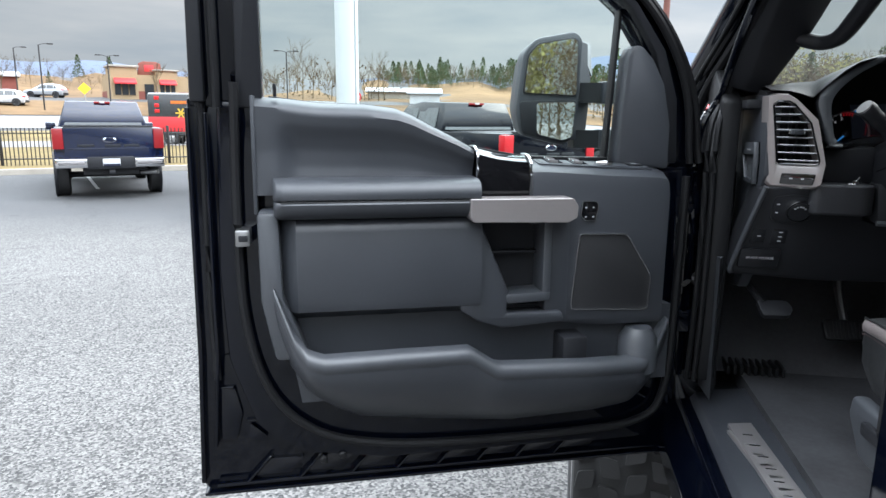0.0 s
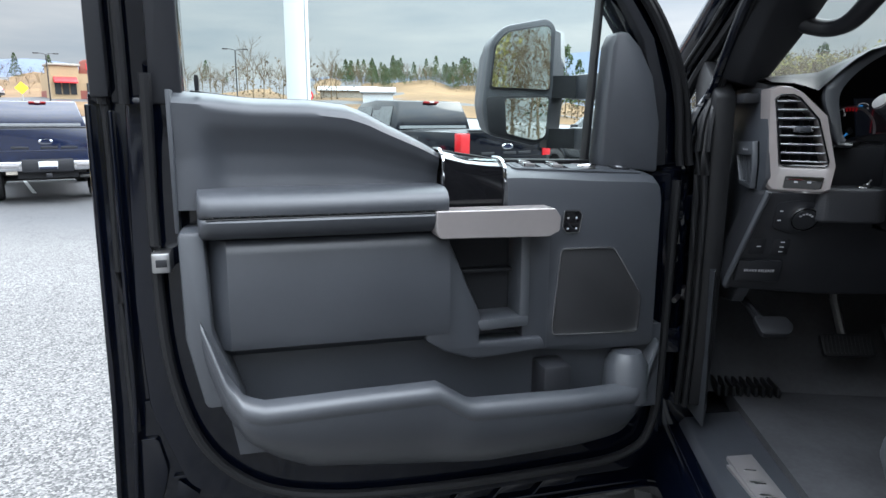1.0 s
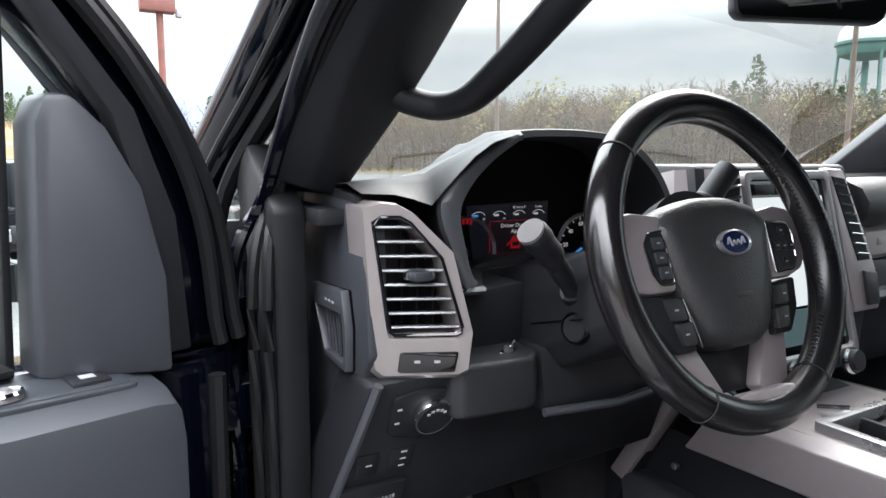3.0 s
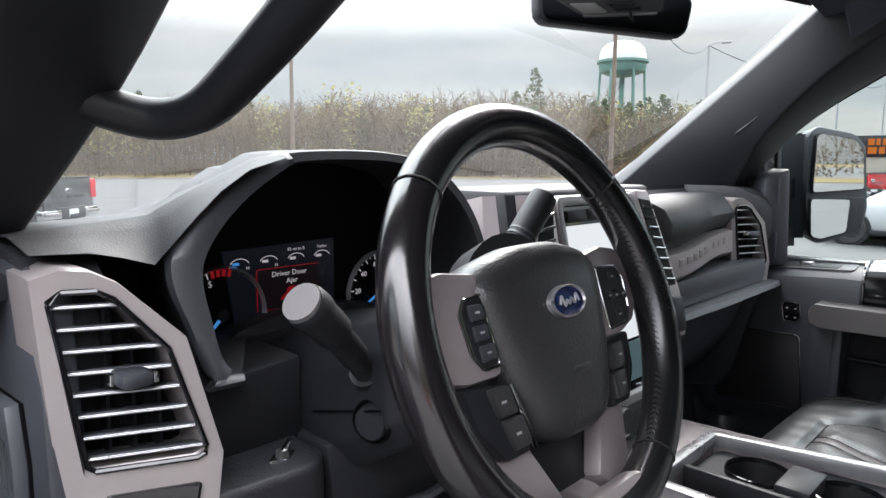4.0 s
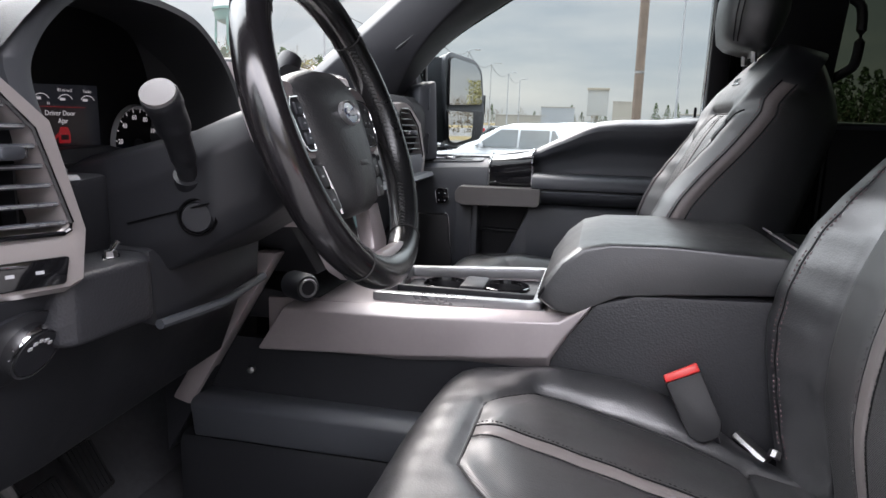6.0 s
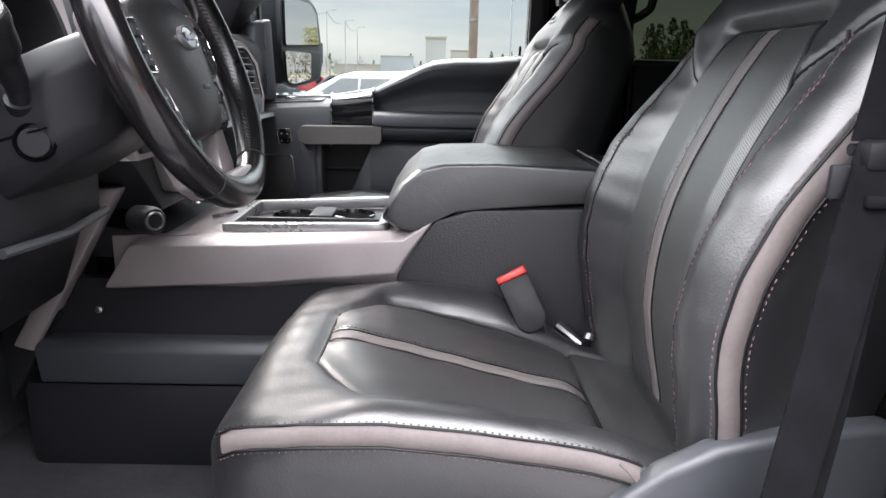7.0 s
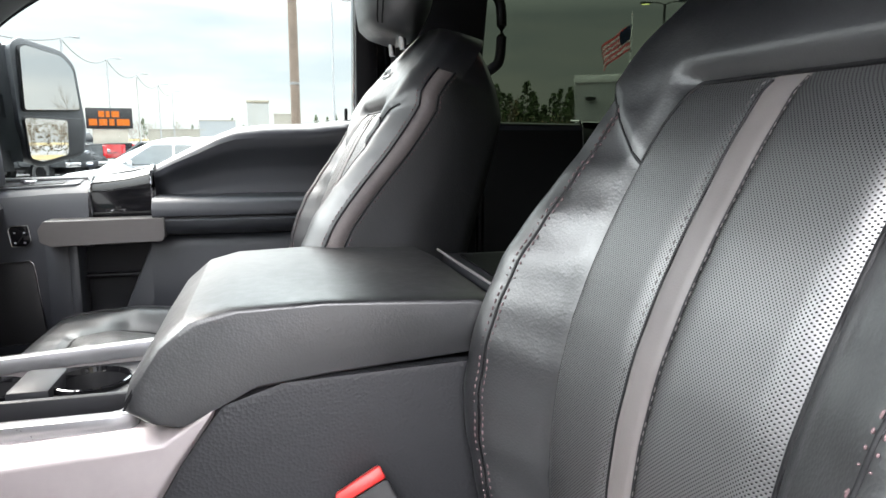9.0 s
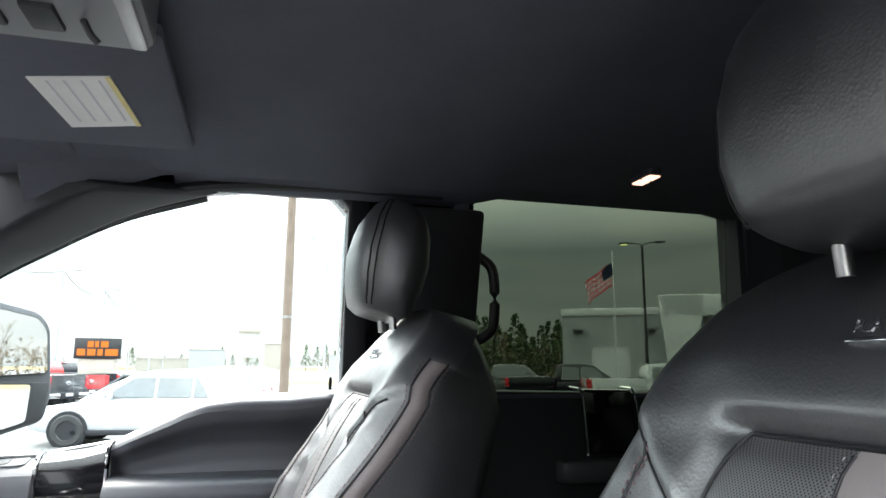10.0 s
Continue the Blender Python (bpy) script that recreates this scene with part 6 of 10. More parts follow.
segs = [("rim_top", 42, 138, LEATHER_W), ("rim_left", 139, 238, GLOSSWOOD), ("rim_bottom", 239, 301, LEATHER_W), ("rim_right", 302, 401, LEATHER_W)]
for nm, a0, a1, m in segs:
    pts = arc(a0, a1)
    ob = V(nm, tube(pts, [0.0185 + 0.0015 * math.sin(math.pi * k / 39) for k in range(40)], 18, flat=1.05, up=(0, 0, 1)), m, "worn shiny leather rim section")
for a in (41.5, 138.5, 238.5, 301.5):
    V("rim_seam", tube([(0.1765 * math.cos(radians(a)) + 0.0192 * math.cos(t) * math.cos(radians(a)), 0.1765 * math.sin(radians(a)) + 0.0192 * math.cos(t) * math.sin(radians(a)), 0.0198 * math.sin(t)) for t in lin(0, 2 * math.pi, 20)[:-1]], 0.0008, 5, True), THREAD_D)
for a0, a1 in ((-25, 40), (-58, -32), (140, 205)):
    zz = bmesh.new()
    for k, a in enumerate(np.arange(a0, a1, 2.1)):
        r0 = 0.1765 - 0.0178
        c0, c1 = radians(a), radians(a + 1.3)
        tube([(r0 * math.cos(c0), r0 * math.sin(c0), 0.0085), (r0 * 0.992 * math.cos(c1), r0 * 0.992 * math.sin(c1), 0.0035)], 0.0008, 5, bm=zz)
        tube([(r0 * 0.992 * math.cos(c1), r0 * 0.992 * math.sin(c1), 0.0035), (r0 * math.cos(c0), r0 * math.sin(c0), -0.0015)], 0.0008, 5, bm=zz)
    V("rim_stitching", zz, THREAD_D)
hubp = rounded([(-0.098, 0.040), (-0.075, 0.058), (-0.03, 0.068), (0.03, 0.068), (0.075, 0.058), (0.098, 0.040), (0.075, -0.04), (0.05, -0.088), (0.03, -0.102), (-0.03, -0.102), (-0.05, -0.088), (-0.075, -0.04)], 0.014, 3)
bm = bmesh.new()
lay = [(1.0, -0.005), (1.02, 0.012), (1.0, 0.026), (0.93, 0.036), (0.78, 0.042), (0.5, 0.046), (0.2, 0.047)]
rings = [[bm.verts.new((x * k, -0.012 + (y + 0.012) * k, z - 0.006 * abs(x * k / 0.09) ** 2)) for x, y in hubp] for k, z in lay]
for r0, r1 in zip(rings, rings[1:]):
    for i in range(len(hubp)):
        bm.faces.new((r0[i - 1], r0[i], r1[i], r1[i - 1]))
bm.faces.new(rings[-1])
hub = V("airbag_cover", bm, HUBSKIN, "grained black airbag cover", sm=60)
EM = Matrix.Translation((0.0, 0.010, 0.0475))
V("emblem_rim", lathe([(0.0225, 0.002), (0.0240, 0.0045), (0.0265, 0.0035), (0.027, -0.003)], 40, EM @ Matrix.Diagonal((1, 0.54, 1, 1))), SILVERLINE, "chrome oval rim", hub)
V("emblem", lathe([(0, 0.0035), (0.0225, 0.0028), (0.0225, -0.002)], 40, EM @ Matrix.Diagonal((1, 0.52, 1, 1))), mat("navy_enamel", (0.008, 0.02, 0.09), 0.15, coat=0.6), "blue oval emblem", hub)
V("emblem_script", tube([Vector(p) + Vector((0, 0.010, 0.0515)) for p in smooth_path([(-0.015, -0.002, 0), (-0.011, 0.005, 0), (-0.008, -0.004, 0), (-0.004, 0.001, 0), (-0.001, -0.003, 0), (0.003, 0.002, 0), (0.007, -0.003, 0), (0.011, 0.005, 0), (0.014, -0.002, 0)], 5)], 0.0011, 6), SILVERLINE, "", hub)
V("embossed_bar", box(-0.013, 0.012, -0.051, -0.045, 0.0455, 0.0476, 0.001), HUBSKIN, "", hub)
for sx in (-1, 1):
    F = lambda pts: [(x * sx, y) for x, y in pts]
    sp = V("side_spoke", prism(F([(0.080, 0.050), (0.120, 0.056), (0.150, 0.052), (0.170, 0.034), (0.170, -0.006), (0.150, -0.026), (0.120, -0.034), (0.080, -0.034)]), 0.004, lambda a, b: 0.028 - 0.10 * max(0, abs(a) - 0.10), "xy", 0.006), SATIN, "satin metal wheel spoke")
    pad2 = V("button_pad", prism(F([(0.088, 0.032), (0.108, 0.030), (0.115, 0.02), (0.112, -0.012), (0.104, -0.024), (0.086, -0.024)] if sx < 0 else [(0.090, 0.034), (0.126, 0.031), (0.134, 0.02), (0.130, -0.012), (0.120, -0.024), (0.088, -0.026)]), 0.01, 0.0305, "xy", 0.0015, r=0.004), PLASTIC_D, "black button pad", sp)
    V("pad_rim", tube([(x, y, 0.0295) for x, y in rounded(F([(0.087, 0.033), (0.109, 0.031), (0.1165, 0.02), (0.113, -0.0125), (0.105, -0.0255), (0.085, -0.0255)] if sx < 0 else [(0.089, 0.0355), (0.127, 0.0325), (0.1355, 0.02), (0.1315, -0.0125), (0.121, -0.0255), (0.087, -0.0275)]), 0.004)], 0.0012, 6, True), CHROME, "", sp)
    for bx, by in (((-0.1, 0.019), (-0.1, 0.003), (-0.098, -0.013)) if sx < 0 else ((0.112, 0.022), (0.112, 0.003), (0.108, -0.016), (0.099, 0.004), (0.125, 0.003))):
        V("button", box(bx - 0.008, bx + 0.008, by - 0.0065, by + 0.0065, 0.029, 0.0335, 0.002) if sx < 0 else box(bx - 0.0055, bx + 0.0055, by - 0.0055, by + 0.0055, 0.029, 0.0325, 0.0015), PLASTIC if sx < 0 else PLASTIC_D, "", sp)
        V("button_mark", box(bx - 0.0025, bx + 0.0025, by - 0.0008, by + 0.0008, 0.0333 if sx < 0 else 0.0323, 0.0337 if sx < 0 else 0.0327), DIM_INK, "", sp)
    lb = V("lower_switch_block", prism(F([(0.080, -0.040), (0.128, -0.034), (0.120, -0.070), (0.098, -0.098), (0.066, -0.098)]), -0.004, 0.024, "xy", 0.004), PLASTIC_D, "black lower switch block")
    for by, x0, x1 in ((-0.053, 0.080, 0.104), (-0.0795, 0.072, 0.096)):
        V("rocker", prism(F([(x0, by + 0.012), (x1, by + 0.013), (x1 - 0.006, by - 0.012), (x0 - 0.004, by - 0.012)]), 0.015, 0.0295, "xy", 0.003), HUBSKIN, "", lb)
        V("rocker_mark", box(sx * (x0 + x1) / 2 - 0.003, sx * (x0 + x1) / 2 + 0.003, by - 0.001, by + 0.001, 0.029, 0.0298), DIM_INK, "", lb)
    V("lower_spoke", prism(F([(0.066, -0.080), (0.102, -0.088), (0.084, -0.150), (0.052, -0.170), (0.028, -0.150)]), -0.008, 0.014, "xy", 0.006), SATIN, "satin metal lower spoke")
V("rim_band", prism([(-0.066, -0.155), (-0.036, -0.150), (0.036, -0.150), (0.066, -0.155), (0.05, -0.170), (0.0, -0.1765), (-0.05, -0.170)], -0.008, 0.012, "xy", 0.005), SATIN, "satin metal band along the rim")
V("switch_edge", tube([(-0.076, -0.042, 0.026), (-0.068, -0.072, 0.026), (-0.062, -0.096, 0.024)], 0.0022, 6), CHROME)
V("spoke_well", prism([(-0.05, -0.09), (0.05, -0.09), (0.036, -0.152), (-0.036, -0.152)], -0.02, -0.006, "xy", 0.003), PLASTIC_D)
V("hub_back", lathe([(0, 0.004), (0.085, 0.0), (0.08, -0.03), (0.06, -0.06), (0, -0.065)], 32), PLASTIC_D)

# ---- centre console ----
CONSOLESKIN = mat("grained_console_skin", (0.020, 0.0205, 0.0235), 0.5, grain=0.5, grain_scale=300, cells=True, ior=1.5)
con = thing("center_console", (0, -0.1, 0.85), "centre console with satin metal sides and cup holders", "console")
N = lambda nm, bm, m, lab="", parent=con, T=None, sm=38: part(nm, bm, m, parent, lab, T, sm)
for sgn, Tm in ((-1, None), (1, MX)):
    N("side_trim", bev(loft([[(-0.178, 0.245, 1.160), (-0.172, 0.20, 1.232), (-0.150, 0.19, 1.243), (-0.14, 0.20, 1.15)], [(-0.176, 0.0, 1.173), (-0.172, -0.01, 1.236), (-0.146, -0.012, 1.252), (-0.14, 0.0, 1.15)], [(-0.174, -0.237, 1.194), (-0.172, -0.25, 1.25), (-0.146, -0.255, 1.262), (-0.14, -0.24, 1.15)], [(-0.174, -0.262, 1.232), (-0.173, -0.30, 1.284), (-0.15, -0.30, 1.29), (-0.14, -0.27, 1.2)]]), 0.003), SATIN, "warm satin metal console side", T=Tm)
    N("side_bin", box(-0.155, -0.135, -0.30, 0.36, 0.86, 1.17), PLASTIC_D, "", T=Tm)
    N("ledge", prism([(-0.205, 1.060), (-0.185, 1.072), (-0.14, 1.072), (-0.14, 0.99), (-0.195, 0.995)], -0.30, 0.36, "xz", 0.006), PLASTIC_G, "grey ledge along the console foot", T=Tm)
    N("kick_strip", prism([(0.195, 1.33), (0.235, 1.33), (0.40, 1.06), (0.365, 1.05)], -0.195, -0.16, "yz", 0.006), SATIN, "satin metal diagonal strip", T=Tm)
    N("kick_plate", prism([(0.21, 1.33), (0.42, 1.33), (0.42, 0.95), (0.36, 1.05)], -0.185, -0.14, "yz", 0.004), PLASTIC_D, "", T=Tm)
    N("rear_side", prism([(-0.302, 1.284), (-0.262, 1.228), (-0.24, 1.19), (-0.25, 0.88), (-0.72, 0.88), (-0.72, 1.315), (-0.36, 1.302)], -0.172, -0.14, "yz", 0.008), CONSOLESKIN, "grained dark console side", T=Tm)
tp_b = frame_of([(-0.144, 0.24), (0.144, 0.24), (0.144, -0.26), (-0.144, -0.26)], [(-0.112, 0.054), (0.096, 0.056), (0.124, -0.21), (-0.124, -0.21)], 1.17, 1.249, "xy", 0.003)
for v in tp_b.verts:
    v.co.z -= 0.03 * v.co.y
N("top", tp_b, SATIN)
N("tray_pit", box(-0.14, 0.14, -0.23, 0.08, 1.165, 1.172), WELL)
N("foot_block", box(-0.19, 0.19, -0.3, 0.4, 0.83, 0.995, 0.02), PLASTIC_D, "dark console foot")
N("bolt", lathe([(0, 0.01), (0.006, 0.008), (0.007, 0.0), (0, 0)], 8, pose(-0.186, 0.25, 1.127, 90, 0, -80)), STEEL)
trz = lambda y: 1.247 - 0.03 * y
tray_o = rounded([(-0.122, 0.062), (0.10, 0.066), (0.135, -0.20), (0.13, -0.222), (-0.132, -0.222), (-0.138, -0.20)], 0.008)
tray_i = rounded([(-0.104, 0.045), (0.088, 0.048), (0.118, -0.198), (0.114, -0.206), (-0.118, -0.206), (-0.121, -0.198)], 0.006)
tb = frame_of(tray_o, tray_i, 1.243, 1.263, "xy", 0.003)
for v in tb.verts:
    v.co.z += 0.0 - 0.03 * v.co.y
tf = N("tray_frame", tb, SILVERLINE, "bright metal tray surround")
def cup_cell(cy, y0, y1, x0, x1):
    """A plate round one cup well: an oblong outline met by a circle, point for point."""
    ring, rim = [], []
    for k in range(40):
        c, q = math.cos(k * math.pi / 20), math.sin(k * math.pi / 20)
        far = min((x1 - 0.042) / c if c > 1e-6 else (x0 - 0.042) / c if c < -1e-6 else 9, (y1 - cy) / q if q > 1e-6 else (y0 - cy) / q if q < -1e-6 else 9)
        ring.append((0.042 + c * far, cy + q * far))
        rim.append((0.042 + c * 0.041, cy + q * 0.041))
    cell = frame_of(ring, rim, 1.215, 1.239, "xy", 0.0)
    for v in cell.verts:
        v.co.z -= 0.03 * v.co.y
    return cell


N("tray_side", box(-0.124, -0.119, -0.205, 0.045, 1.18, 1.24), PLASTIC_D, "", tf)
for cy in (-0.03, -0.142):
    N("cup_plate", cup_cell(cy, -0.086 if cy > -0.1 else -0.204, 0.044 if cy > -0.1 else -0.086, -0.024, 0.09 if cy > -0.1 else 0.112), PLASTIC_D, "black cup holder plate", tf)
    N("cup_well", lathe([(0.041, 0.0), (0.0395, -0.004), (0.0385, -0.052), (0.036, -0.056), (0, -0.057)], 36, pose(0.042, cy, trz(cy) - 0.008)), RUBBER, "round cup holder", tf)
    N("cup_rim", lathe([(0.040, -0.004), (0.0415, 0.003), (0.0435, 0.002), (0.044, -0.006)], 36, pose(0.042, cy, trz(cy) - 0.004)), GLOSS, "", tf)
N("cup_bridge", prism([(0.0, -0.062), (0.082, -0.062), (0.082, -0.108), (0.0, -0.108)], 1.23, 1.254, "xy", 0.006), PLASTIC_D, "", tf)
N("tray_wall", box(-0.032, -0.022, -0.206, 0.045, 1.215, 1.254, 0.003), PLASTIC_D, "", tf)
N("shift_knob", lathe([(0, 0.03), (0.018, 0.028), (0.022, 0.02), (0.022, -0.02), (0, -0.02)], 28, facing((-0.222, 0.145, 1.287), (0.75, -0.6, 0), (0, 0.1, 1))), PLASTIC_D, "round dial")
N("dial_ring", lathe([(0.011, 0.029), (0.013, 0.0315), (0.015, 0.029)], 24, facing((-0.222, 0.145, 1.287), (0.75, -0.6, 0), (0, 0.1, 1))), SATIN_D)
N("front_bin", prism([(0.12, 1.24), (0.26, 1.26), (0.34, 1.32), (0.34, 1.2), (0.12, 1.2)], -0.14, 0.14, "yz", 0.01), PLASTIC_D)
N("pen_clip", tube([(-0.05, 0.10, 1.255), (-0.03, 0.06, 1.262)], 0.005, 6), CHROME)
lidp = [(-0.235, 1.268), (-0.214, 1.283), (-0.220, 1.305), (-0.244, 1.342), (-0.272, 1.366), (-0.31, 1.376), (-0.40, 1.379), (-0.56, 1.372), (-0.585, 1.36), (-0.585, 1.318), (-0.40, 1.304), (-0.33, 1.296), (-0.29, 1.276), (-0.26, 1.262)]
lid = thing("console_lid", (0, -0.4, 1.28), "padded black leather console lid with stitched edge", "armrest")
part("pad", bev(loft([[(x, -0.40 + (y + 0.40) * k, 1.33 + (z - 1.33) * k) for y, z in lidp] for x, k in ((-0.172, 0.9), (-0.170, 0.955), (-0.160, 0.99), (-0.14, 1.0), (0.14, 1.0), (0.16, 0.99), (0.17, 0.955), (0.172, 0.9))]), 0.004), LEATHER, lid, "soft black leather pad", smooth=60)
for off in (0.0, 0.006):
    part("seam", tube([(-0.1685 + off * 0.3, q.x * 1.0, q.y - 0.019 + off * 0.6) for q in smooth_path([(-0.218, 1.305, 0), (-0.232, 1.328, 0), (-0.249, 1.35, 0), (-0.275, 1.367, 0), (-0.31, 1.375, 0), (-0.40, 1.378, 0), (-0.575, 1.371, 0)], 6)], 0.0012, 6), RUBBER, lid, "")
part("stitching", stitches([(-0.1665, q.x, q.y - 0.0145) for q in smooth_path([(-0.218, 1.305, 0), (-0.232, 1.328, 0), (-0.249, 1.35, 0), (-0.275, 1.367, 0), (-0.31, 1.375, 0), (-0.40, 1.378, 0), (-0.575, 1.371, 0)], 6)], 0.004, 0.003, 0.0007), THREAD_D, lid)
N("rear_tray", box(-0.165, 0.165, -0.76, -0.60, 1.30, 1.36, 0.008), PLASTIC_D, "black rear console tray")
N("rear_tray_edge", tube([(-0.15, -0.592, 1.368), (0.15, -0.592, 1.368)], 0.002, 6), SATIN_D)
# shade of the hollow, as a black slab on the tray top
N("rear_tray_shade", box(-0.13, 0.13, -0.74, -0.62, 1.356, 1.3625), FACE_AND_SHADE)

# ---- seats ----
def front_seat(name, label, xc, dy, outer):
    """A bucket seat; outer is the side of its door (-1 or 1)."""
    s = thing(name, (xc, -0.35 + dy, 0.85), label, "car seat", "front seats")
    S = lambda nm, bm, m, lab="", parent=s, sm=60: part(nm, bm, m, parent, lab, None, sm)
    soft = lambda pts: (lambda c: (lambda v: 0.25 * c(v - 0.012) + 0.5 * c(v) + 0.25 * c(v + 0.012)))(curve_at(pts))
    base = curve_at([(-0.62, 1.074), (-0.56, 1.082), (-0.505, 1.094), (-0.42, 1.113), (-0.338, 1.133), (-0.25, 1.156), (-0.178, 1.173), (-0.15, 1.179), (-0.12, 1.179), (-0.10, 1.172), (-0.085, 1.16), (-0.073, 1.14), (-0.065, 1.113), (-0.061, 1.08)])
    rim_z = curve_at([(-0.62, 1.10), (-0.54, 1.128), (-0.50, 1.148), (-0.464, 1.159), (-0.417, 1.168), (-0.341, 1.178), (-0.256, 1.185), (-0.178, 1.183), (-0.13, 1.178), (-0.109, 1.172), (-0.09, 1.158), (-0.075, 1.138), (-0.065, 1.11), (-0.061, 1.078)])
    half = curve_at([(-0.62, 0.235), (-0.5, 0.246), (-0.4, 0.25), (-0.16, 0.249), (-0.125, 0.245), (-0.105, 0.238), (-0.09, 0.228), (-0.077, 0.212), (-0.068, 0.192), (-0.061, 0.165)])
    width = lambda y, x: half(y) * (0.93 if x * outer < 0 else 1.0)

    edge = curve_at([(-0.62, 0.145), (-0.515, 0.150), (-0.4, 0.160), (-0.24, 0.165), (-0.226, 0.162), (-0.19, 0.125), (-0.165, 0.088), (-0.061, 0.08)])

    def top(x, y):
        w, seam = width(y, x), edge(y)
        a = (abs(x) - seam) / (w - seam)
        k = smoothstep(-0.5, 1.0, a)
        z = base(y) * (1 - k) + (rim_z(y) + (0.005 if x * outer >= 0 else -0.006 - 0.045 * smoothstep(-0.36, -0.54, y))) * k
        fade = smoothstep(-0.062, -0.12, y)
        z += fade * 0.012 * math.sin(math.pi * min(1.0, max(0.0, a))) ** 0.9 * smoothstep(-0.15, -0.25, y)
        z += 0.007 * (1 - smoothstep(-0.75, -0.08, a)) * smoothstep(-0.165, -0.20, y) * smoothstep(-0.515, -0.48, y)
        z -= 0.005 * math.exp(-((abs(x) - seam) / 0.007) ** 2) * smoothstep(-0.15, -0.18, y)
        z -= 0.005 * math.exp(-((y + 0.163) / 0.008) ** 2) * (1 - smoothstep(0.085, 0.105, abs(x)))
        z -= 0.006 * math.exp(-((y + 0.515) / 0.008) ** 2) * (1 - smoothstep(0.0, 0.4, a))
        return z - 0.005 * max(0.0, (a - 0.8) / 0.2) ** 2 + 0.0010 * math.sin(x * 41 + y * 63) * math.sin(x * 77 - y * 29) * (1 - smoothstep(0.5, 1.0, a))

    def ring(y):
        pts = [(xc + width(y, t) * t, y + dy, top(width(y, t) * t, y)) for t in [math.sin(a) for a in lin(-math.pi / 2, math.pi / 2, 91)]]
        out = []
        for sg in (1, -1):
            w, zt = width(y, sg), top(width(y, sg), y)
            out.append([(xc + sg * a, y + dy, min(b, zt - 0.002 * q)) for q, (a, b) in enumerate(((w + 0.003, zt - 0.008), (w + 0.004, zt - 0.026), (w + 0.002, zt - 0.036), (w + 0.001, zt - 0.06), (w - 0.006, 1.075), (w - 0.02, 1.045), (w - 0.04, 1.03)), 1)])
        return pts + out[0] + out[1][::-1]
    ys = [-0.62, -0.60, -0.58, -0.56, -0.54] + lin(-0.53, -0.14, 60) + [-0.13, -0.12, -0.11, -0.10, -0.093, -0.086, -0.08, -0.074, -0.069, -0.065, -0.061]
    cu = S("cushion", loft([ring(y) for y in ys]), LEATHER, "black leather seat cushion")
    # insert: pricked panels either side of a stripe, with a seam round it
    st = lambda y: 0.0155

    def panel(k0, k1, nk=14):
        return sheet(lambda y, k: (xc + k0(y) + (k1(y) - k0(y)) * k, y + dy, top(k0(y) + (k1(y) - k0(y)) * k, y) + 0.0030 * min(1, 8 * k, 8 * (1 - k), 12 * (y + 0.5152) / 0.35, 12 * (-0.1648 - y) / 0.35)), lin(-0.515, -0.165, 40), lin(0, 1, nk))
    S("insert_panel", fit_uv(panel(lambda y: -edge(y), lambda y: -st(y)), xc), PERF, "pricked leather insert", cu)
    S("insert_panel", fit_uv(panel(st, edge), xc), PERF, "pricked leather insert", cu)
    S("stripe", panel(lambda y: -st(y), st, 6), STRIPE, "taupe leather stripe", cu)
    fr = lin(-0.515, -0.165, 34)
    rim = [(xc - edge(y), y + dy, top(-edge(y), y) + 0.0008) for y in fr] + [(xc + edge(y), y + dy, top(edge(y), y) + 0.0008) for y in fr[::-1]]
    S("insert_seam", tube(rim, 0.0021, 6, True), RUBBER, "", cu)
    S("rear_panel", fit_uv(sheet(lambda y, k: (xc + (k * 2 - 1) * 0.155, y + dy, top((k * 2 - 1) * 0.155, y) + 0.0025 * min(1, 8 * k, 8 * (1 - k))), lin(-0.60, -0.519, 8), lin(0, 1, 16)), xc), PERF, "pricked rear cushion panel", cu)
    for sg in (-1, 1):
        S("stripe_stitching", stitches([(xc + sg * (st(y) + 0.0035), y + dy, top(0.02, y) + 0.0033) for y in lin(-0.510, -0.168, 40)], 0.0035, 0.0025, 0.0007), THREAD_D, "", cu)
        S("stripe_seam", tube([(xc + sg * st(y), y + dy, top(0.016, y) + 0.0012) for y in lin(-0.513, -0.166, 30)], 0.0011, 5), RUBBER, "", cu)
        if sg * outer < 0:
            continue
        W = lambda y: width(y, sg)
        zt = lambda y: top(sg * W(y), y)
        band = sheet(lambda y, k: (xc + sg * (W(y) + 0.0075 - 0.0032 * (2 * k - 1) ** 2), y + dy, zt(y) + 0.001 - 0.0235 * k), lin(-0.512, -0.095, 40), lin(0, 1, 7))
        S("side_piping", band, PIPING, "pale taupe leather band", cu)
        for k2 in (0.002, -0.0235):
            S("piping_seam", tube([(xc + sg * (W(y) + 0.0052), y + dy, zt(y) + k2) for y in lin(-0.514, -0.09, 44)], 0.0014, 6), RUBBER, "", cu)
        for k2, m2 in ((0.0045, THREAD_D), (-0.0275, THREAD_R)):
            S("side_stitching", stitches([(xc + sg * (W(y) + 0.0045), y + dy, zt(y) + k2) for y in lin(-0.512, -0.092, 60)], 0.0042, 0.003, 0.0008), m2, "", cu)
        S("piping_fold", tube([(xc + sg * (W(y) + 0.006), y + dy, zt(y) - z0) for y, z0 in ((-0.49, 0.003), (-0.50, 0.010), (-0.508, 0.016), (-0.516, 0.021))], 0.0022, 6), PIPING, "", cu)
    # backrest
    tilt = radians(15.4)
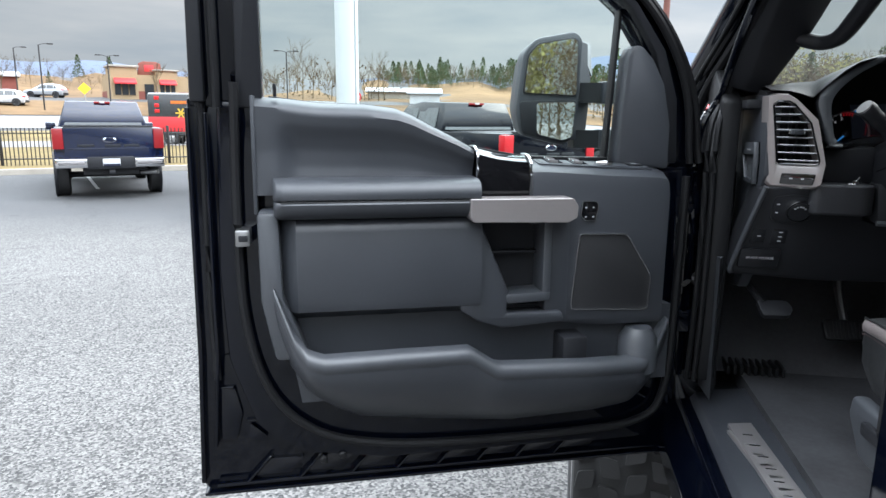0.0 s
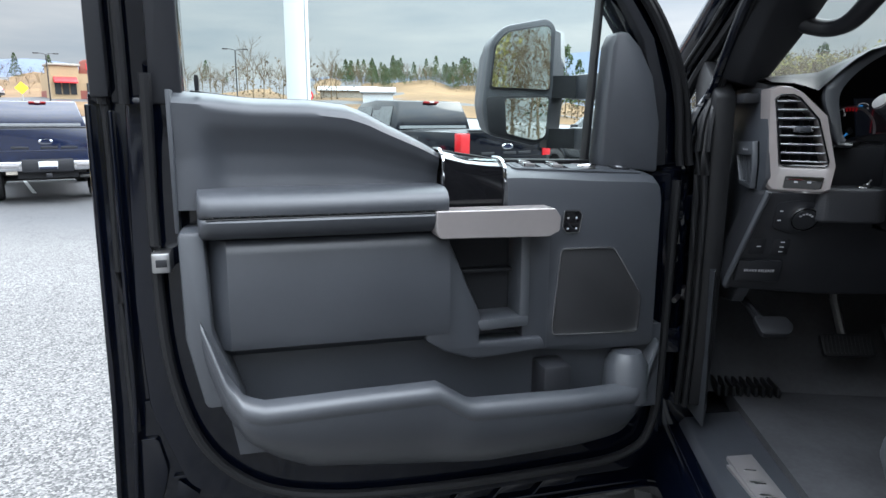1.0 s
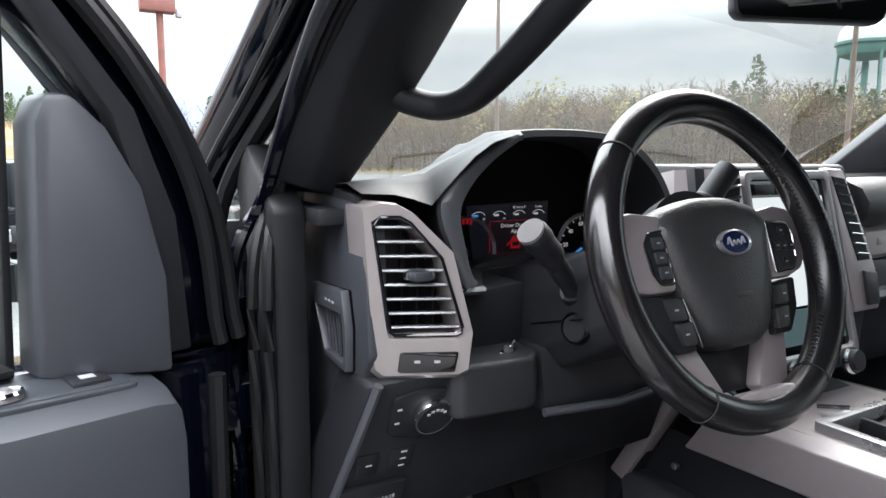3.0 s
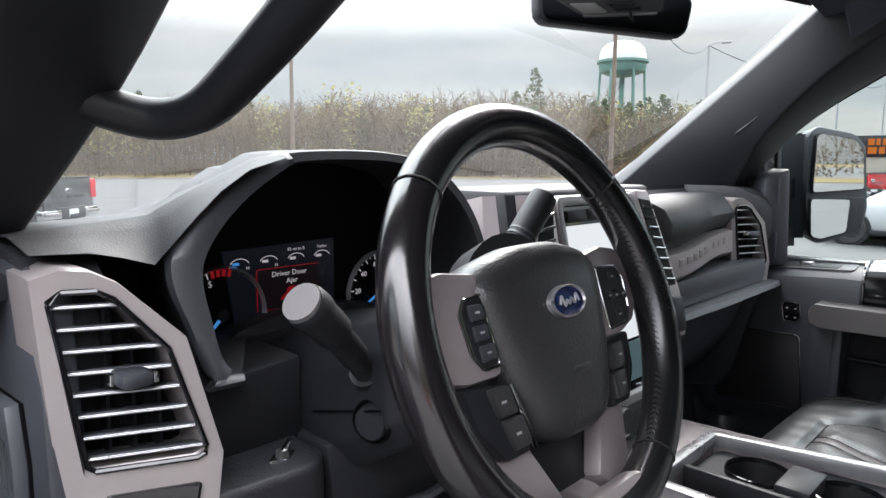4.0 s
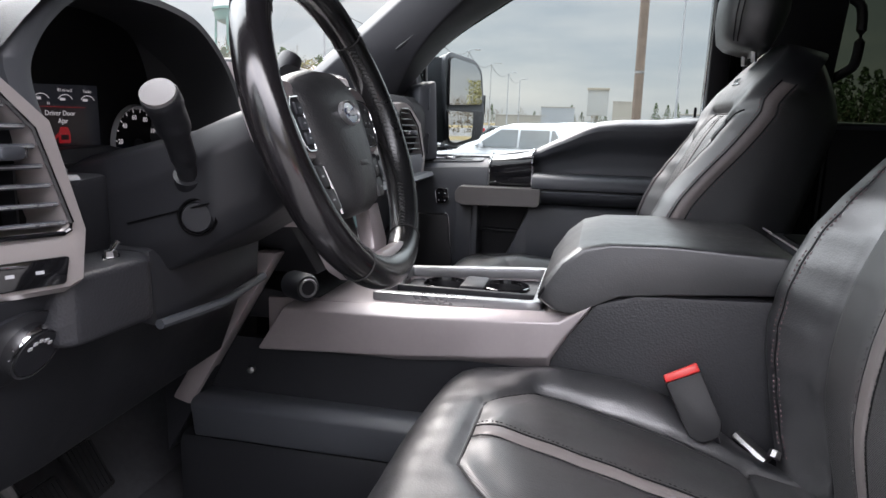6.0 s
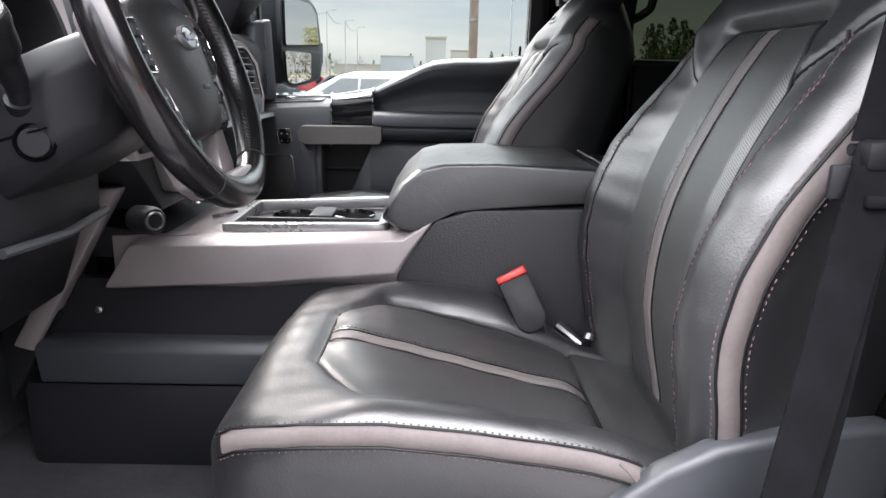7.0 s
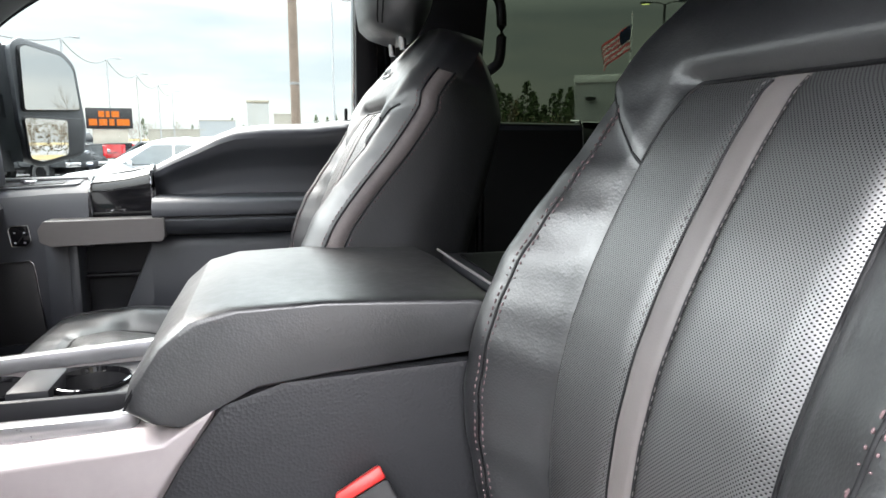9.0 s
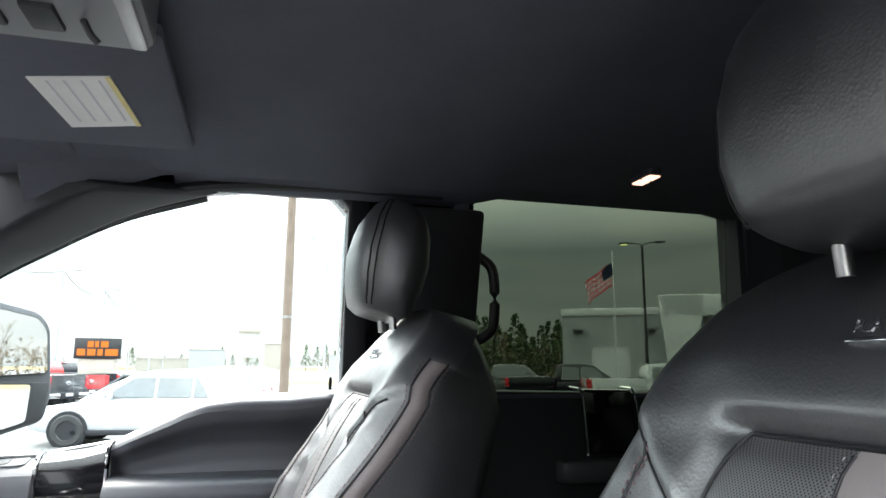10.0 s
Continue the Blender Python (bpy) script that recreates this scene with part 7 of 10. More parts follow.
    O, U, F = Vector((xc, -0.585 + dy, 1.10)), Vector((0, -math.sin(tilt), math.cos(tilt))), Vector((0, math.cos(tilt), math.sin(tilt)))
    Wp = lambda x, h, d: O + Vector((x, 0, 0)) + U * h + F * d
    hw = curve_at([(-0.02, 0.225), (0.03, 0.238), (0.10, 0.248), (0.25, 0.25), (0.45, 0.25), (0.52, 0.246), (0.56, 0.238), (0.585, 0.226), (0.605, 0.208), (0.62, 0.184), (0.632, 0.155), (0.640, 0.12), (0.646, 0.08)])
    mid = soft([(-0.04, -0.045), (0.01, -0.024), (0.075, 0.011), (0.12, 0.032), (0.17, 0.045), (0.22, 0.053), (0.27, 0.055), (0.32, 0.051), (0.37, 0.043), (0.43, 0.030), (0.485, 0.014), (0.55, 0.006), (0.60, -0.012), (0.65, -0.04)])
    crest = soft([(-0.04, -0.005), (0.03, 0.03), (0.09, 0.056), (0.13, 0.075), (0.17, 0.087), (0.23, 0.092), (0.30, 0.082), (0.36, 0.062), (0.42, 0.040), (0.48, 0.022), (0.54, 0.006), (0.60, -0.018), (0.65, -0.045)])

    def front(x, h):
        e = abs(x) / hw(h)
        k = smoothstep(0.50, 0.86, e)
        d = mid(h) * (1 - k) + (crest(h) + (0.012 * smoothstep(0.5, 0.3, h) if x * outer < 0 else 0.0)) * k
        low = smoothstep(0.49, 0.44, h)
        d -= 0.007 * math.exp(-((abs(x) - 0.128) / 0.008) ** 2) * low
        d -= 0.007 * math.exp(-((h - 0.492) / 0.010) ** 2) * (1 - smoothstep(0.10, 0.14, abs(x)))
        # the yoke stands a little proud, with a wing down each side of the insert
        wing = h - (0.415 + 0.75 * max(0.0, abs(x) - 0.128))
        d += 0.008 * smoothstep(-0.004, 0.010, wing) * smoothstep(0.118, 0.136, abs(x)) * smoothstep(0.60, 0.50, h)
        d += 0.008 * smoothstep(0.492, 0.506, h) * (1 - smoothstep(0.118, 0.136, abs(x))) * smoothstep(0.60, 0.50, h)
        d += 0.0012 * math.sin(x * 37 + h * 51) * math.sin(x * 23 - h * 83) * smoothstep(0.5, 0.6, e) * (1 - smoothstep(0.8, 1.0, e))
        return d - 0.022 * max(0.0, (e - 0.86) / 0.14) ** 2

    def bring(h):
        w = hw(h)
        pts = [Wp(w * t, h, front(w * t, h)) for t in [math.sin(a) for a in lin(-math.pi / 2, math.pi / 2, 91)]]
        k = 1 - 0.35 * smoothstep(0.5, 0.64, h)
        out = []
        for sg in (1, -1):
            f0 = front(w * sg, h)
            out.append([Wp(sg * a, h, min(b, f0 - 0.002 * q)) for q, (a, b) in enumerate(((w + 0.003, f0 - 0.008), (w + 0.003, f0 - 0.03), (w + 0.001, f0 - 0.045), (w - 0.004, f0 * 0.5 - 0.06 * k), (w - 0.012, -0.125 * k), (w - 0.04, -0.15 * k)), 1)])
        return pts + out[0] + out[1][::-1]
    hs = [-0.03, -0.01, 0.01, 0.03] + lin(0.05, 0.56, 76) + [0.57, 0.58, 0.59, 0.60, 0.61, 0.62, 0.628, 0.635, 0.641, 0.646]
    ba = S("backrest", loft([bring(h) for h in hs]), LEATHER, "black leather backrest")
    bedge = curve_at([(0.0, 0.118), (0.1, 0.126), (0.3, 0.128), (0.41, 0.127), (0.45, 0.118), (0.489, 0.104)])
    bs = lambda h: 0.0165

    def bpanel(k0, k1, nk=22):
        def f(h, k):
            x = k0(h) + (k1(h) - k0(h)) * k
            return Wp(x, h, front(x, h) + 0.0030 * min(1, 8 * k, 8 * (1 - k), 20 * (0.4902 - h)) + 0.0005)
        return sheet(f, lin(0.0, 0.49, 70), lin(0, 1, nk))
    S("insert_panel", fit_uv(bpanel(lambda h: -bedge(h), lambda h: -bs(h)), xc, True), PERF, "pricked leather insert", ba)
    S("insert_panel", fit_uv(bpanel(bs, bedge), xc, True), PERF, "pricked leather insert", ba)
    S("stripe", bpanel(lambda h: -bs(h), bs, 8), STRIPE, "taupe leather stripe", ba)
    hl = lin(0.0, 0.49, 50)
    S("insert_seam", tube([Wp(-bedge(h), h, front(-bedge(h), h) + 0.001) for h in hl] + [Wp(x, 0.4905, front(x, 0.4905) + 0.001) for x in lin(-0.10, 0.10, 16)] + [Wp(bedge(h), h, front(bedge(h), h) + 0.001) for h in hl[::-1]], 0.0021, 6), RUBBER, "", ba)
    for sg in (-1, 1):
        S("stripe_seam", tube([Wp(sg * bs(h), h, front(bs(h), h) + 0.0015) for h in lin(0.0, 0.485, 40)], 0.0012, 6), RUBBER, "", ba)
        S("stripe_stitching", stitches([Wp(sg * (bs(h) + 0.0036), h, front(0.02, h) + 0.0037) for h in lin(0.0, 0.485, 60)], 0.0036, 0.0026, 0.0006), THREAD, "", ba)
        S("wing_seam", tube([Wp(sg * x, 0.415 + 0.75 * (x - 0.128), front(sg * x, 0.415 + 0.75 * (x - 0.128)) + 0.0004) for x in lin(0.128, 0.232, 16)], 0.0017, 6), RUBBER, "", ba)
        xb = lambda h: hw(h) * 0.775
        S("bolster_seam", tube([Wp(sg * xb(h), h, front(sg * xb(h), h) + 0.0002) for h in lin(0.0, 0.47, 40)], 0.0015, 6), RUBBER, "", ba)
        for off in (-0.004, 0.0045):
            S("bolster_stitching", stitches([Wp(sg * (xb(h) + off), h, front(sg * (xb(h) + off), h) + 0.0008) for h in lin(0.0, 0.47, 60)], 0.0042, 0.003, 0.0008), THREAD_R, "", ba)
        edge_d = lambda h: front(sg * hw(h), h)
        band = sheet(lambda h, k: Wp(sg * (hw(h) + 0.0075 - 0.0035 * (2 * k - 1) ** 2), h, edge_d(h) - 0.006 - 0.024 * k), lin(0.07, 0.555, 50), lin(0, 1, 7))
        S("side_piping", band, PIPING, "pale taupe leather band", ba)
        for d2 in (-0.005, -0.031):
            S("piping_seam", tube([Wp(sg * (hw(h) + 0.0045), h, edge_d(h) + d2) for h in lin(0.068, 0.557, 50)], 0.0015, 6), RUBBER, "", ba)
        for d2, m2 in ((0.0005, THREAD_R), (-0.036, THREAD_R)):
            S("side_stitching", stitches([Wp(sg * (hw(h) + 0.0035), h, edge_d(h) + d2) for h in lin(0.07, 0.555, 60)], 0.0042, 0.003, 0.0009), m2, "", ba)
    # badge, headrest and its posts
    BT2 = Matrix.Translation(Wp(0, 0.553, front(0, 0.553))) @ Matrix.Rotation(tilt + radians(10), 4, "X")
    badge = part("badge", box(-0.034, 0.034, -0.001, 0.0035, -0.0015, 0.0015, 0.0006), CHROME, ba, "chrome word badge over a bright bar", BT2)
    part("badge_word", words("PLATINUM", 0.0125, 0.0009), CHROME, badge, "", BT2 @ facing((0, 0.003, 0.0085), (-1, 0, 0), (0, 0, 1)))
    hr_w = curve_at([(0.0, 0.078), (0.006, 0.090), (0.02, 0.102), (0.05, 0.113), (0.09, 0.118), (0.13, 0.117), (0.155, 0.109), (0.172, 0.094), (0.183, 0.070), (0.187, 0.045)])
    hr_d = curve_at([(0.0, 0.032), (0.008, 0.044), (0.05, 0.056), (0.09, 0.060), (0.14, 0.054), (0.17, 0.040), (0.183, 0.022), (0.187, 0.01)])
    HB = 0.618

    def hpt(h, a, out=0.0):
        w, d = hr_w(h) + out, hr_d(h) + out
        return Wp(w * math.copysign(abs(math.cos(a)) ** 0.55, math.cos(a)), HB + h, 0.026 + 0.10 * h + d * 1.05 * math.copysign(abs(math.sin(a)) ** 0.7, math.sin(a)))
    hgt = [0.0, 0.003, 0.008, 0.016, 0.03, 0.05, 0.07, 0.09, 0.11, 0.13, 0.145, 0.158, 0.168, 0.177, 0.183, 0.187]
    hd = S("headrest", loft([[hpt(h, 2 * math.pi * k / 48) for k in range(48)] for h in hgt]), LEATHER, "black leather headrest")
    for a in (0.42, 0.62):
        S("headrest_seam", tube([hpt(h, a, 0.0003) for h in lin(0.006, 0.179, 20)], 0.0013, 6), RUBBER, "", hd)
        S("headrest_seam", tube([hpt(h, math.pi - a, 0.0003) for h in lin(0.006, 0.179, 20)], 0.0013, 6), RUBBER, "", hd)
    for x in (-0.05, 0.05):
        S("headrest_post", tube([Wp(x, 0.60, 0.0), Wp(x, 0.67, 0.026)], 0.006, 10), STEEL, "chrome post")
        S("post_collar", tube([Wp(x, 0.628, -0.004), Wp(x, 0.646, 0.004)], 0.0145, 16), PLASTIC_G)
    # frame, side shield and runners
    S("seat_frame", box(xc - 0.21, xc + 0.21, -0.55 + dy, -0.13 + dy, 0.93, 1.04, 0.02), PLASTIC_D)
    shield = S("side_shield", prism([(-0.30 + dy, 1.045), (-0.40 + dy, 1.062), (-0.47 + dy, 1.095), (-0.53 + dy, 1.145), (-0.58 + dy, 1.172), (-0.66 + dy, 1.19), (-0.75 + dy, 1.20), (-0.76 + dy, 1.0), (-0.70 + dy, 0.94), (-0.20 + dy, 0.94), (-0.14 + dy, 1.0), (-0.15 + dy, 1.04)], xc + outer * 0.235, xc + outer * 0.266, "yz", 0.010, 3), PLASTIC_G, "grey plastic seat side shield")
    S("seat_switch", prism(rounded([(-0.22 + dy, 1.02), (-0.30 + dy, 1.025), (-0.30 + dy, 1.0), (-0.22 + dy, 0.995)], 0.008), xc + outer * 0.262, xc + outer * 0.276, "yz", 0.003), PLASTIC_D, "seat adjuster switch", shield)
    S("front_shield", prism([(xc - 0.20, 0.90), (xc + 0.20, 0.90), (xc + 0.19, 1.06), (xc - 0.19, 1.06)], -0.13 + dy, -0.095 + dy, "xz", 0.012), PLASTIC_D)
    for sg in (-1, 1):
        S("seat_riser", box(xc + sg * 0.17 - 0.02, xc + sg * 0.17 + 0.02, -0.56 + dy, -0.14 + dy, 0.835, 0.95, 0.006), PLASTIC_D, "black seat riser")
    return s


def fit_uv(bm, xc, upright=False):
    """Flat coordinates in metres from the place, so that the pricking keeps its size."""
    lay = bm.loops.layers.uv.verify()
    for f in bm.faces:
        for lp in f.loops:
            c = lp.vert.co
            a, b = c.x - xc, (c.z * 1.03 if upright else c.y)
            lp[lay].uv = ((a + b) * 0.707, (b - a) * 0.707)
    return bm


front_seat("bucket_seat", "black leather driver seat with taupe piping and pricked inserts", -0.402, 0.0, -1)
front_seat("bucket_seat", "black leather passenger seat with taupe piping and pricked inserts", 0.405, 0.16, 1)
rs = thing("rear_bench", (0, -1.6, 0.85), "black leather rear bench seat in shadow", "car seat")
part("cushion", bev(box(-0.70, 0.70, -1.75, -1.30, 0.95, 1.12), 0.04, 3), LEATHER, rs)
part("backrest", bev(prism([(-1.66, 1.10), (-1.80, 1.65), (-1.92, 1.65), (-1.80, 1.10)], -0.70, 0.70, "yz"), 0.035, 3), LEATHER, rs)
part("base", box(-0.68, 0.68, -1.72, -1.34, 0.835, 0.96, 0.01), PLASTIC_D, rs)
for x in (-0.45, 0.45):
    part("headrest", bev(box(x - 0.12, x + 0.12, -1.93, -1.84, 1.66, 1.80), 0.035, 3), LEATHER, rs)

# ---- seat belts ----
def webbing(pts, w, name, parent, widthdir):
    wd = Vector(widthdir).normalized()
    path = smooth_path(pts, 8)
    ring = lambda p: [p + wd * w / 2 + Vector((0.0012, 0, 0)), p + wd * w / 2 - Vector((0.0012, 0, 0)), p - wd * w / 2 - Vector((0.0012, 0, 0)), p - wd * w / 2 + Vector((0.0012, 0, 0))]
    return part(name, loft([ring(p) for p in path]), WEBBING, parent, "woven black belt webbing")


belt = thing("seat_belt", (-0.74, -0.64, 0.9), "black seat belt hanging against the centre pillar", "seat belt")
webbing([(-0.735, -0.665, 1.86), (-0.728, -0.66, 1.70), (-0.722, -0.652, 1.56), (-0.715, -0.646, 1.47)], 0.036, "upper_webbing", belt, (0.1, 1, 0))
webbing([(-0.722, -0.648, 1.462), (-0.728, -0.64, 1.40), (-0.735, -0.628, 1.25), (-0.735, -0.615, 1.10), (-0.73, -0.60, 0.88)], 0.04, "lower_webbing", belt, (0.1, 1, 0.12))
webbing([(-0.728, -0.645, 1.45), (-0.732, -0.634, 1.38), (-0.742, -0.615, 1.25), (-0.748, -0.595, 1.10), (-0.745, -0.57, 0.88)], 0.04, "lap_webbing", belt, (0.1, 1, 0.2))
tg = part("tongue", bev(box(-0.732, -0.71, -0.672, -0.632, 1.448, 1.472), 0.006), RUBBER, belt, "black belt tongue")
part("tongue_plate", box(-0.722, -0.716, -0.63, -0.612, 1.425, 1.452, 0.002), PLASTIC_D, tg)
part("belt_loop_bar", tube([(-0.707, -0.672, 1.463), (-0.707, -0.632, 1.463)], 0.005, 8), PLASTIC_D, tg)
part("stop_button", box(-0.736, -0.728, -0.655, -0.635, 1.42, 1.43, 0.003), WEBBING, belt)
part("anchor", box(-0.76, -0.72, -0.64, -0.57, 0.84, 0.90, 0.008), PLASTIC_D, belt)
part("loop_guide", box(-0.745, -0.715, -0.71, -0.62, 1.83, 1.88, 0.01), PLASTIC_D, belt)
bk = thing("belt_buckle", (-0.17, -0.48, 0.95), "black belt buckle with red release button", "belt buckle")
bz = Vector((0.40, 0.42, 0.82)).normalized()
bx = Vector((-0.86, 0.10, 0.40))
bx = (bx - bz * bx.dot(bz)).normalized()
by = bz.cross(bx)
BKM = Matrix(((bx.x, by.x, bz.x, -0.200), (bx.y, by.y, bz.y, -0.430), (bx.z, by.z, bz.z, 1.195), (0, 0, 0, 1)))
part("housing", prism(rounded([(-0.026, 0.0), (0.026, 0.0), (0.024, -0.075), (0.012, -0.09), (-0.012, -0.09), (-0.024, -0.075)], 0.006), -0.011, 0.011, "yz", 0.004), RUBBER, bk, "", BKM)
part("release_button", prism([(-0.025, 0.0), (0.025, 0.0), (0.025, 0.014), (-0.025, 0.012)], -0.010, 0.010, "yz", 0.003), RED, bk, "red release button", BKM)
part("embossed_bars", box(-0.0125, -0.010, -0.010, 0.012, -0.04, -0.03), PLASTIC_G, bk, "", BKM)
part("stalk", tube([(-0.225, -0.47, 1.13), (-0.20, -0.50, 1.06), (-0.19, -0.52, 0.95)], 0.012, 10, flat=0.5), PLASTIC_D, bk)
part("anchor_bolt", lathe([(0, 0.012), (0.008, 0.010), (0.009, 0.0), (0, 0)], 8, pose(-0.225, -0.553, 1.103, 20, 30, 0)), STEEL, bk)
part("anchor_bracket", tube([(-0.21, -0.55, 1.09), (-0.175, -0.515, 1.11)], 0.011, 8, flat=0.6), STEEL, bk)

# ---- pedals ----
pd = thing("brake_pedal", (-0.45, 0.45, 0.95), "ribbed black rubber brake pedal", "pedal", "pedals")
PM = Matrix.Translation((-0.45, 0.45, 0.985)) @ Matrix.Rotation(radians(-35), 4, "X")
part("pad", bev(prism(rounded([(-0.062, 0.028), (0.06, 0.03), (0.066, -0.024), (-0.058, -0.03)], 0.01), -0.008, 0.008, "xz"), 0.003), RUBBER, pd, "", PM)
for k in range(13):
    part("pad_rib", box(-0.056 + k * 0.009, -0.052 + k * 0.009, -0.0105, -0.007, -0.022, 0.022), RUBBER, pd, "", PM)
part("arm", tube([(-0.45, 0.47, 0.99), (-0.46, 0.52, 1.08), (-0.47, 0.55, 1.25)], 0.010, 8), STEEL, pd)
pd = thing("accelerator_pedal", (-0.335, 0.46, 0.95), "narrow ribbed accelerator pedal", "pedal", "pedals")
PM = Matrix.Translation((-0.335, 0.46, 0.99)) @ Matrix.Rotation(radians(-30), 4, "X")
part("pad", bev(prism(rounded([(-0.03, 0.048), (0.022, 0.05), (0.034, -0.044), (-0.018, -0.05)], 0.008), -0.008, 0.008, "xz"), 0.003), RUBBER, pd, "", PM)
for k in range(6):
    part("pad_rib", box(-0.022 + k * 0.009, -0.018 + k * 0.009, -0.0105, -0.007, -0.038, 0.038), RUBBER, pd, "", PM)
part("arm", tube([(-0.335, 0.48, 1.0), (-0.34, 0.55, 1.2)], 0.009, 8), PLASTIC_D, pd)
pd = thing("parking_brake_pedal", (-0.68, 0.30, 1.02), "grey parking brake pedal under the dash", "pedal", "pedals")
PM = Matrix.Translation((-0.685, 0.29, 1.075)) @ Matrix.Rotation(radians(-50), 4, "X")
part("pad", bev(prism(rounded([(-0.04, 0.022), (0.03, 0.024), (0.042, 0.0), (0.03, -0.022), (-0.03, -0.024)], 0.008), -0.008, 0.008, "xz"), 0.004), PLASTIC_D, pd, "", PM)
part("arm", tube([(-0.71, 0.30, 1.085), (-0.73, 0.38, 1.12), (-0.74, 0.5, 1.25)], 0.010, 8), PLASTIC_D, pd)

# ---- overhead ----
rv = thing("rear_view_mirror", (0, 0.2, 1.86), "black rear view mirror hung from the windshield", "mirror")
RM = facing((0.015, 0.205, 1.895), (0.82, -0.57, -0.06), (0.02, -0.06, 1))
part("housing", bev(prism(rounded([(-0.125, 0.03), (0.125, 0.03), (0.118, -0.034), (-0.118, -0.034)], 0.02), -0.03, 0.005, "xy"), 0.006), PLASTIC_D, rv, "", RM)
part("glass", prism(rounded([(-0.118, 0.025), (0.118, 0.025), (0.112, -0.029), (-0.112, -0.029)], 0.016), 0.004, 0.007, "xy"), MIRROR, rv, "", RM)
part("stem", tube([(0.01, 0.23, 1.90), (0.0, 0.20, 1.965), (0.0, 0.16, 1.985)], 0.014, 10), PLASTIC_D, rv)
for x0, x1, lab in ((0.03, 0.45, True), (-0.62, -0.14, False)):
    vs = thing("sun_visor", ((x0 + x1) / 2, -0.1, 1.95), "charcoal cloth sun visor folded up" + (" with white warning label" if lab else ""), "sun visor", "sun visors")
    part("panel", bev(prism([(x0, 0.05), (x1, 0.05), (x1, -0.26), (x0, -0.26)], lambda a, b: 1.968 - 0.02 * b, lambda a, b: 1.985 - 0.02 * b, "xy", r=0.02), 0.006), CLOTH, vs)
    if lab:
        lbp = part("label", prism([(0.185, -0.085), (0.365, -0.095), (0.335, -0.195), (0.16, -0.185)], lambda a, b: 1.9665 - 0.02 * b, lambda a, b: 1.9685 - 0.02 * b, "xy"), mat("label_paper", (0.62, 0.6, 0.58), 0.6), vs, "white printed label")
        for k in range(4):
            part("print_bar", prism([(0.19 - k * 0.005, -0.105 - k * 0.021), (0.335 - k * 0.006, -0.112 - k * 0.021), (0.335 - k * 0.006, -0.115 - k * 0.021), (0.19 - k * 0.005, -0.108 - k * 0.021)], lambda a, b: 1.966 - 0.02 * b, lambda a, b: 1.967 - 0.02 * b, "xy"), DIM_INK, lbp)
        part("label_edge", prism([(0.163, -0.178), (0.338, -0.188), (0.335, -0.195), (0.16, -0.185)], lambda a, b: 1.966 - 0.02 * b, lambda a, b: 1.967 - 0.02 * b, "xy"), mat("label_yellow", (0.6, 0.5, 0.2), 0.6), lbp)
oc = thing("overhead_console", (-0.03, -0.15, 1.95), "grey overhead console with lamp switches", "overhead console")
LGREY = mat("grey_console_plastic", (0.13, 0.13, 0.135), 0.5)
part("housing", bev(prism([(-0.15, 0.05), (0.025, 0.05), (0.025, -0.26), (-0.15, -0.26)], 1.945, 2.01, "xy", r=0.03), 0.008), LGREY, oc)
for y0 in (-0.08, -0.13, -0.18):
    part("switch", box(-0.06, -0.01, y0, y0 + 0.03, 1.940, 1.95, 0.003), PLASTIC_D, oc)
part("lamp_lens", box(-0.13, -0.08, -0.2, -0.08, 1.941, 1.95, 0.004), mat("milky_lens", (0.6, 0.6, 0.58), 0.3), oc)
for k in range(5):
    part("grille_slat", box(-0.062, -0.012, -0.058 + k * 0.017, -0.050 + k * 0.017, 1.9405, 1.948, 0.0015), PLASTIC, oc)
part("end_cap", prism(rounded([(-0.14, -0.235), (0.012, -0.235), (0.012, -0.252), (-0.14, -0.252)], 0.007), 1.941, 1.95, "xy", 0.002), SATIN_D, oc)
part("pull_hook", tube(smooth_path([(-0.035, -0.20, 1.945), (-0.033, -0.207, 1.932), (-0.030, -0.214, 1.925)], 4), 0.0035, 8), PLASTIC_D, oc)
dm = thing("dome_lamp", (0.52, -1.16, 2.02), "lit rear dome lamp with two warm bulbs", "ceiling lamp")
part("bezel", bev(prism(rounded([(0.478, -1.142), (0.562, -1.142), (0.562, -1.178), (0.478, -1.178)], 0.016), 2.017, 2.045, "xy"), 0.003), CLOTH, dm)
for x in (0.501, 0.539):
    part("bulb_lens", bev(box(x - 0.016, x + 0.016, -1.173, -1.147, 2.013, 2.021), 0.003), glow("warm_bulb", (1.0, 0.55, 0.4), 0.35), dm, "warm lit lens")

# ---- the lot and what lies round it ----
EYE0 = Vector((-1.15, -0.8, 1.55))


def spot(az, dist, el=None):
    """A place by its bearing (degrees from ahead, to the right), distance, and elevation if given."""
    a = radians(az)
    x, y = EYE0.x + dist * math.sin(a), EYE0.y + dist * math.cos(a)
    return (x, y, land(x, y) if el is None else EYE0.z + dist * math.tan(radians(el)))


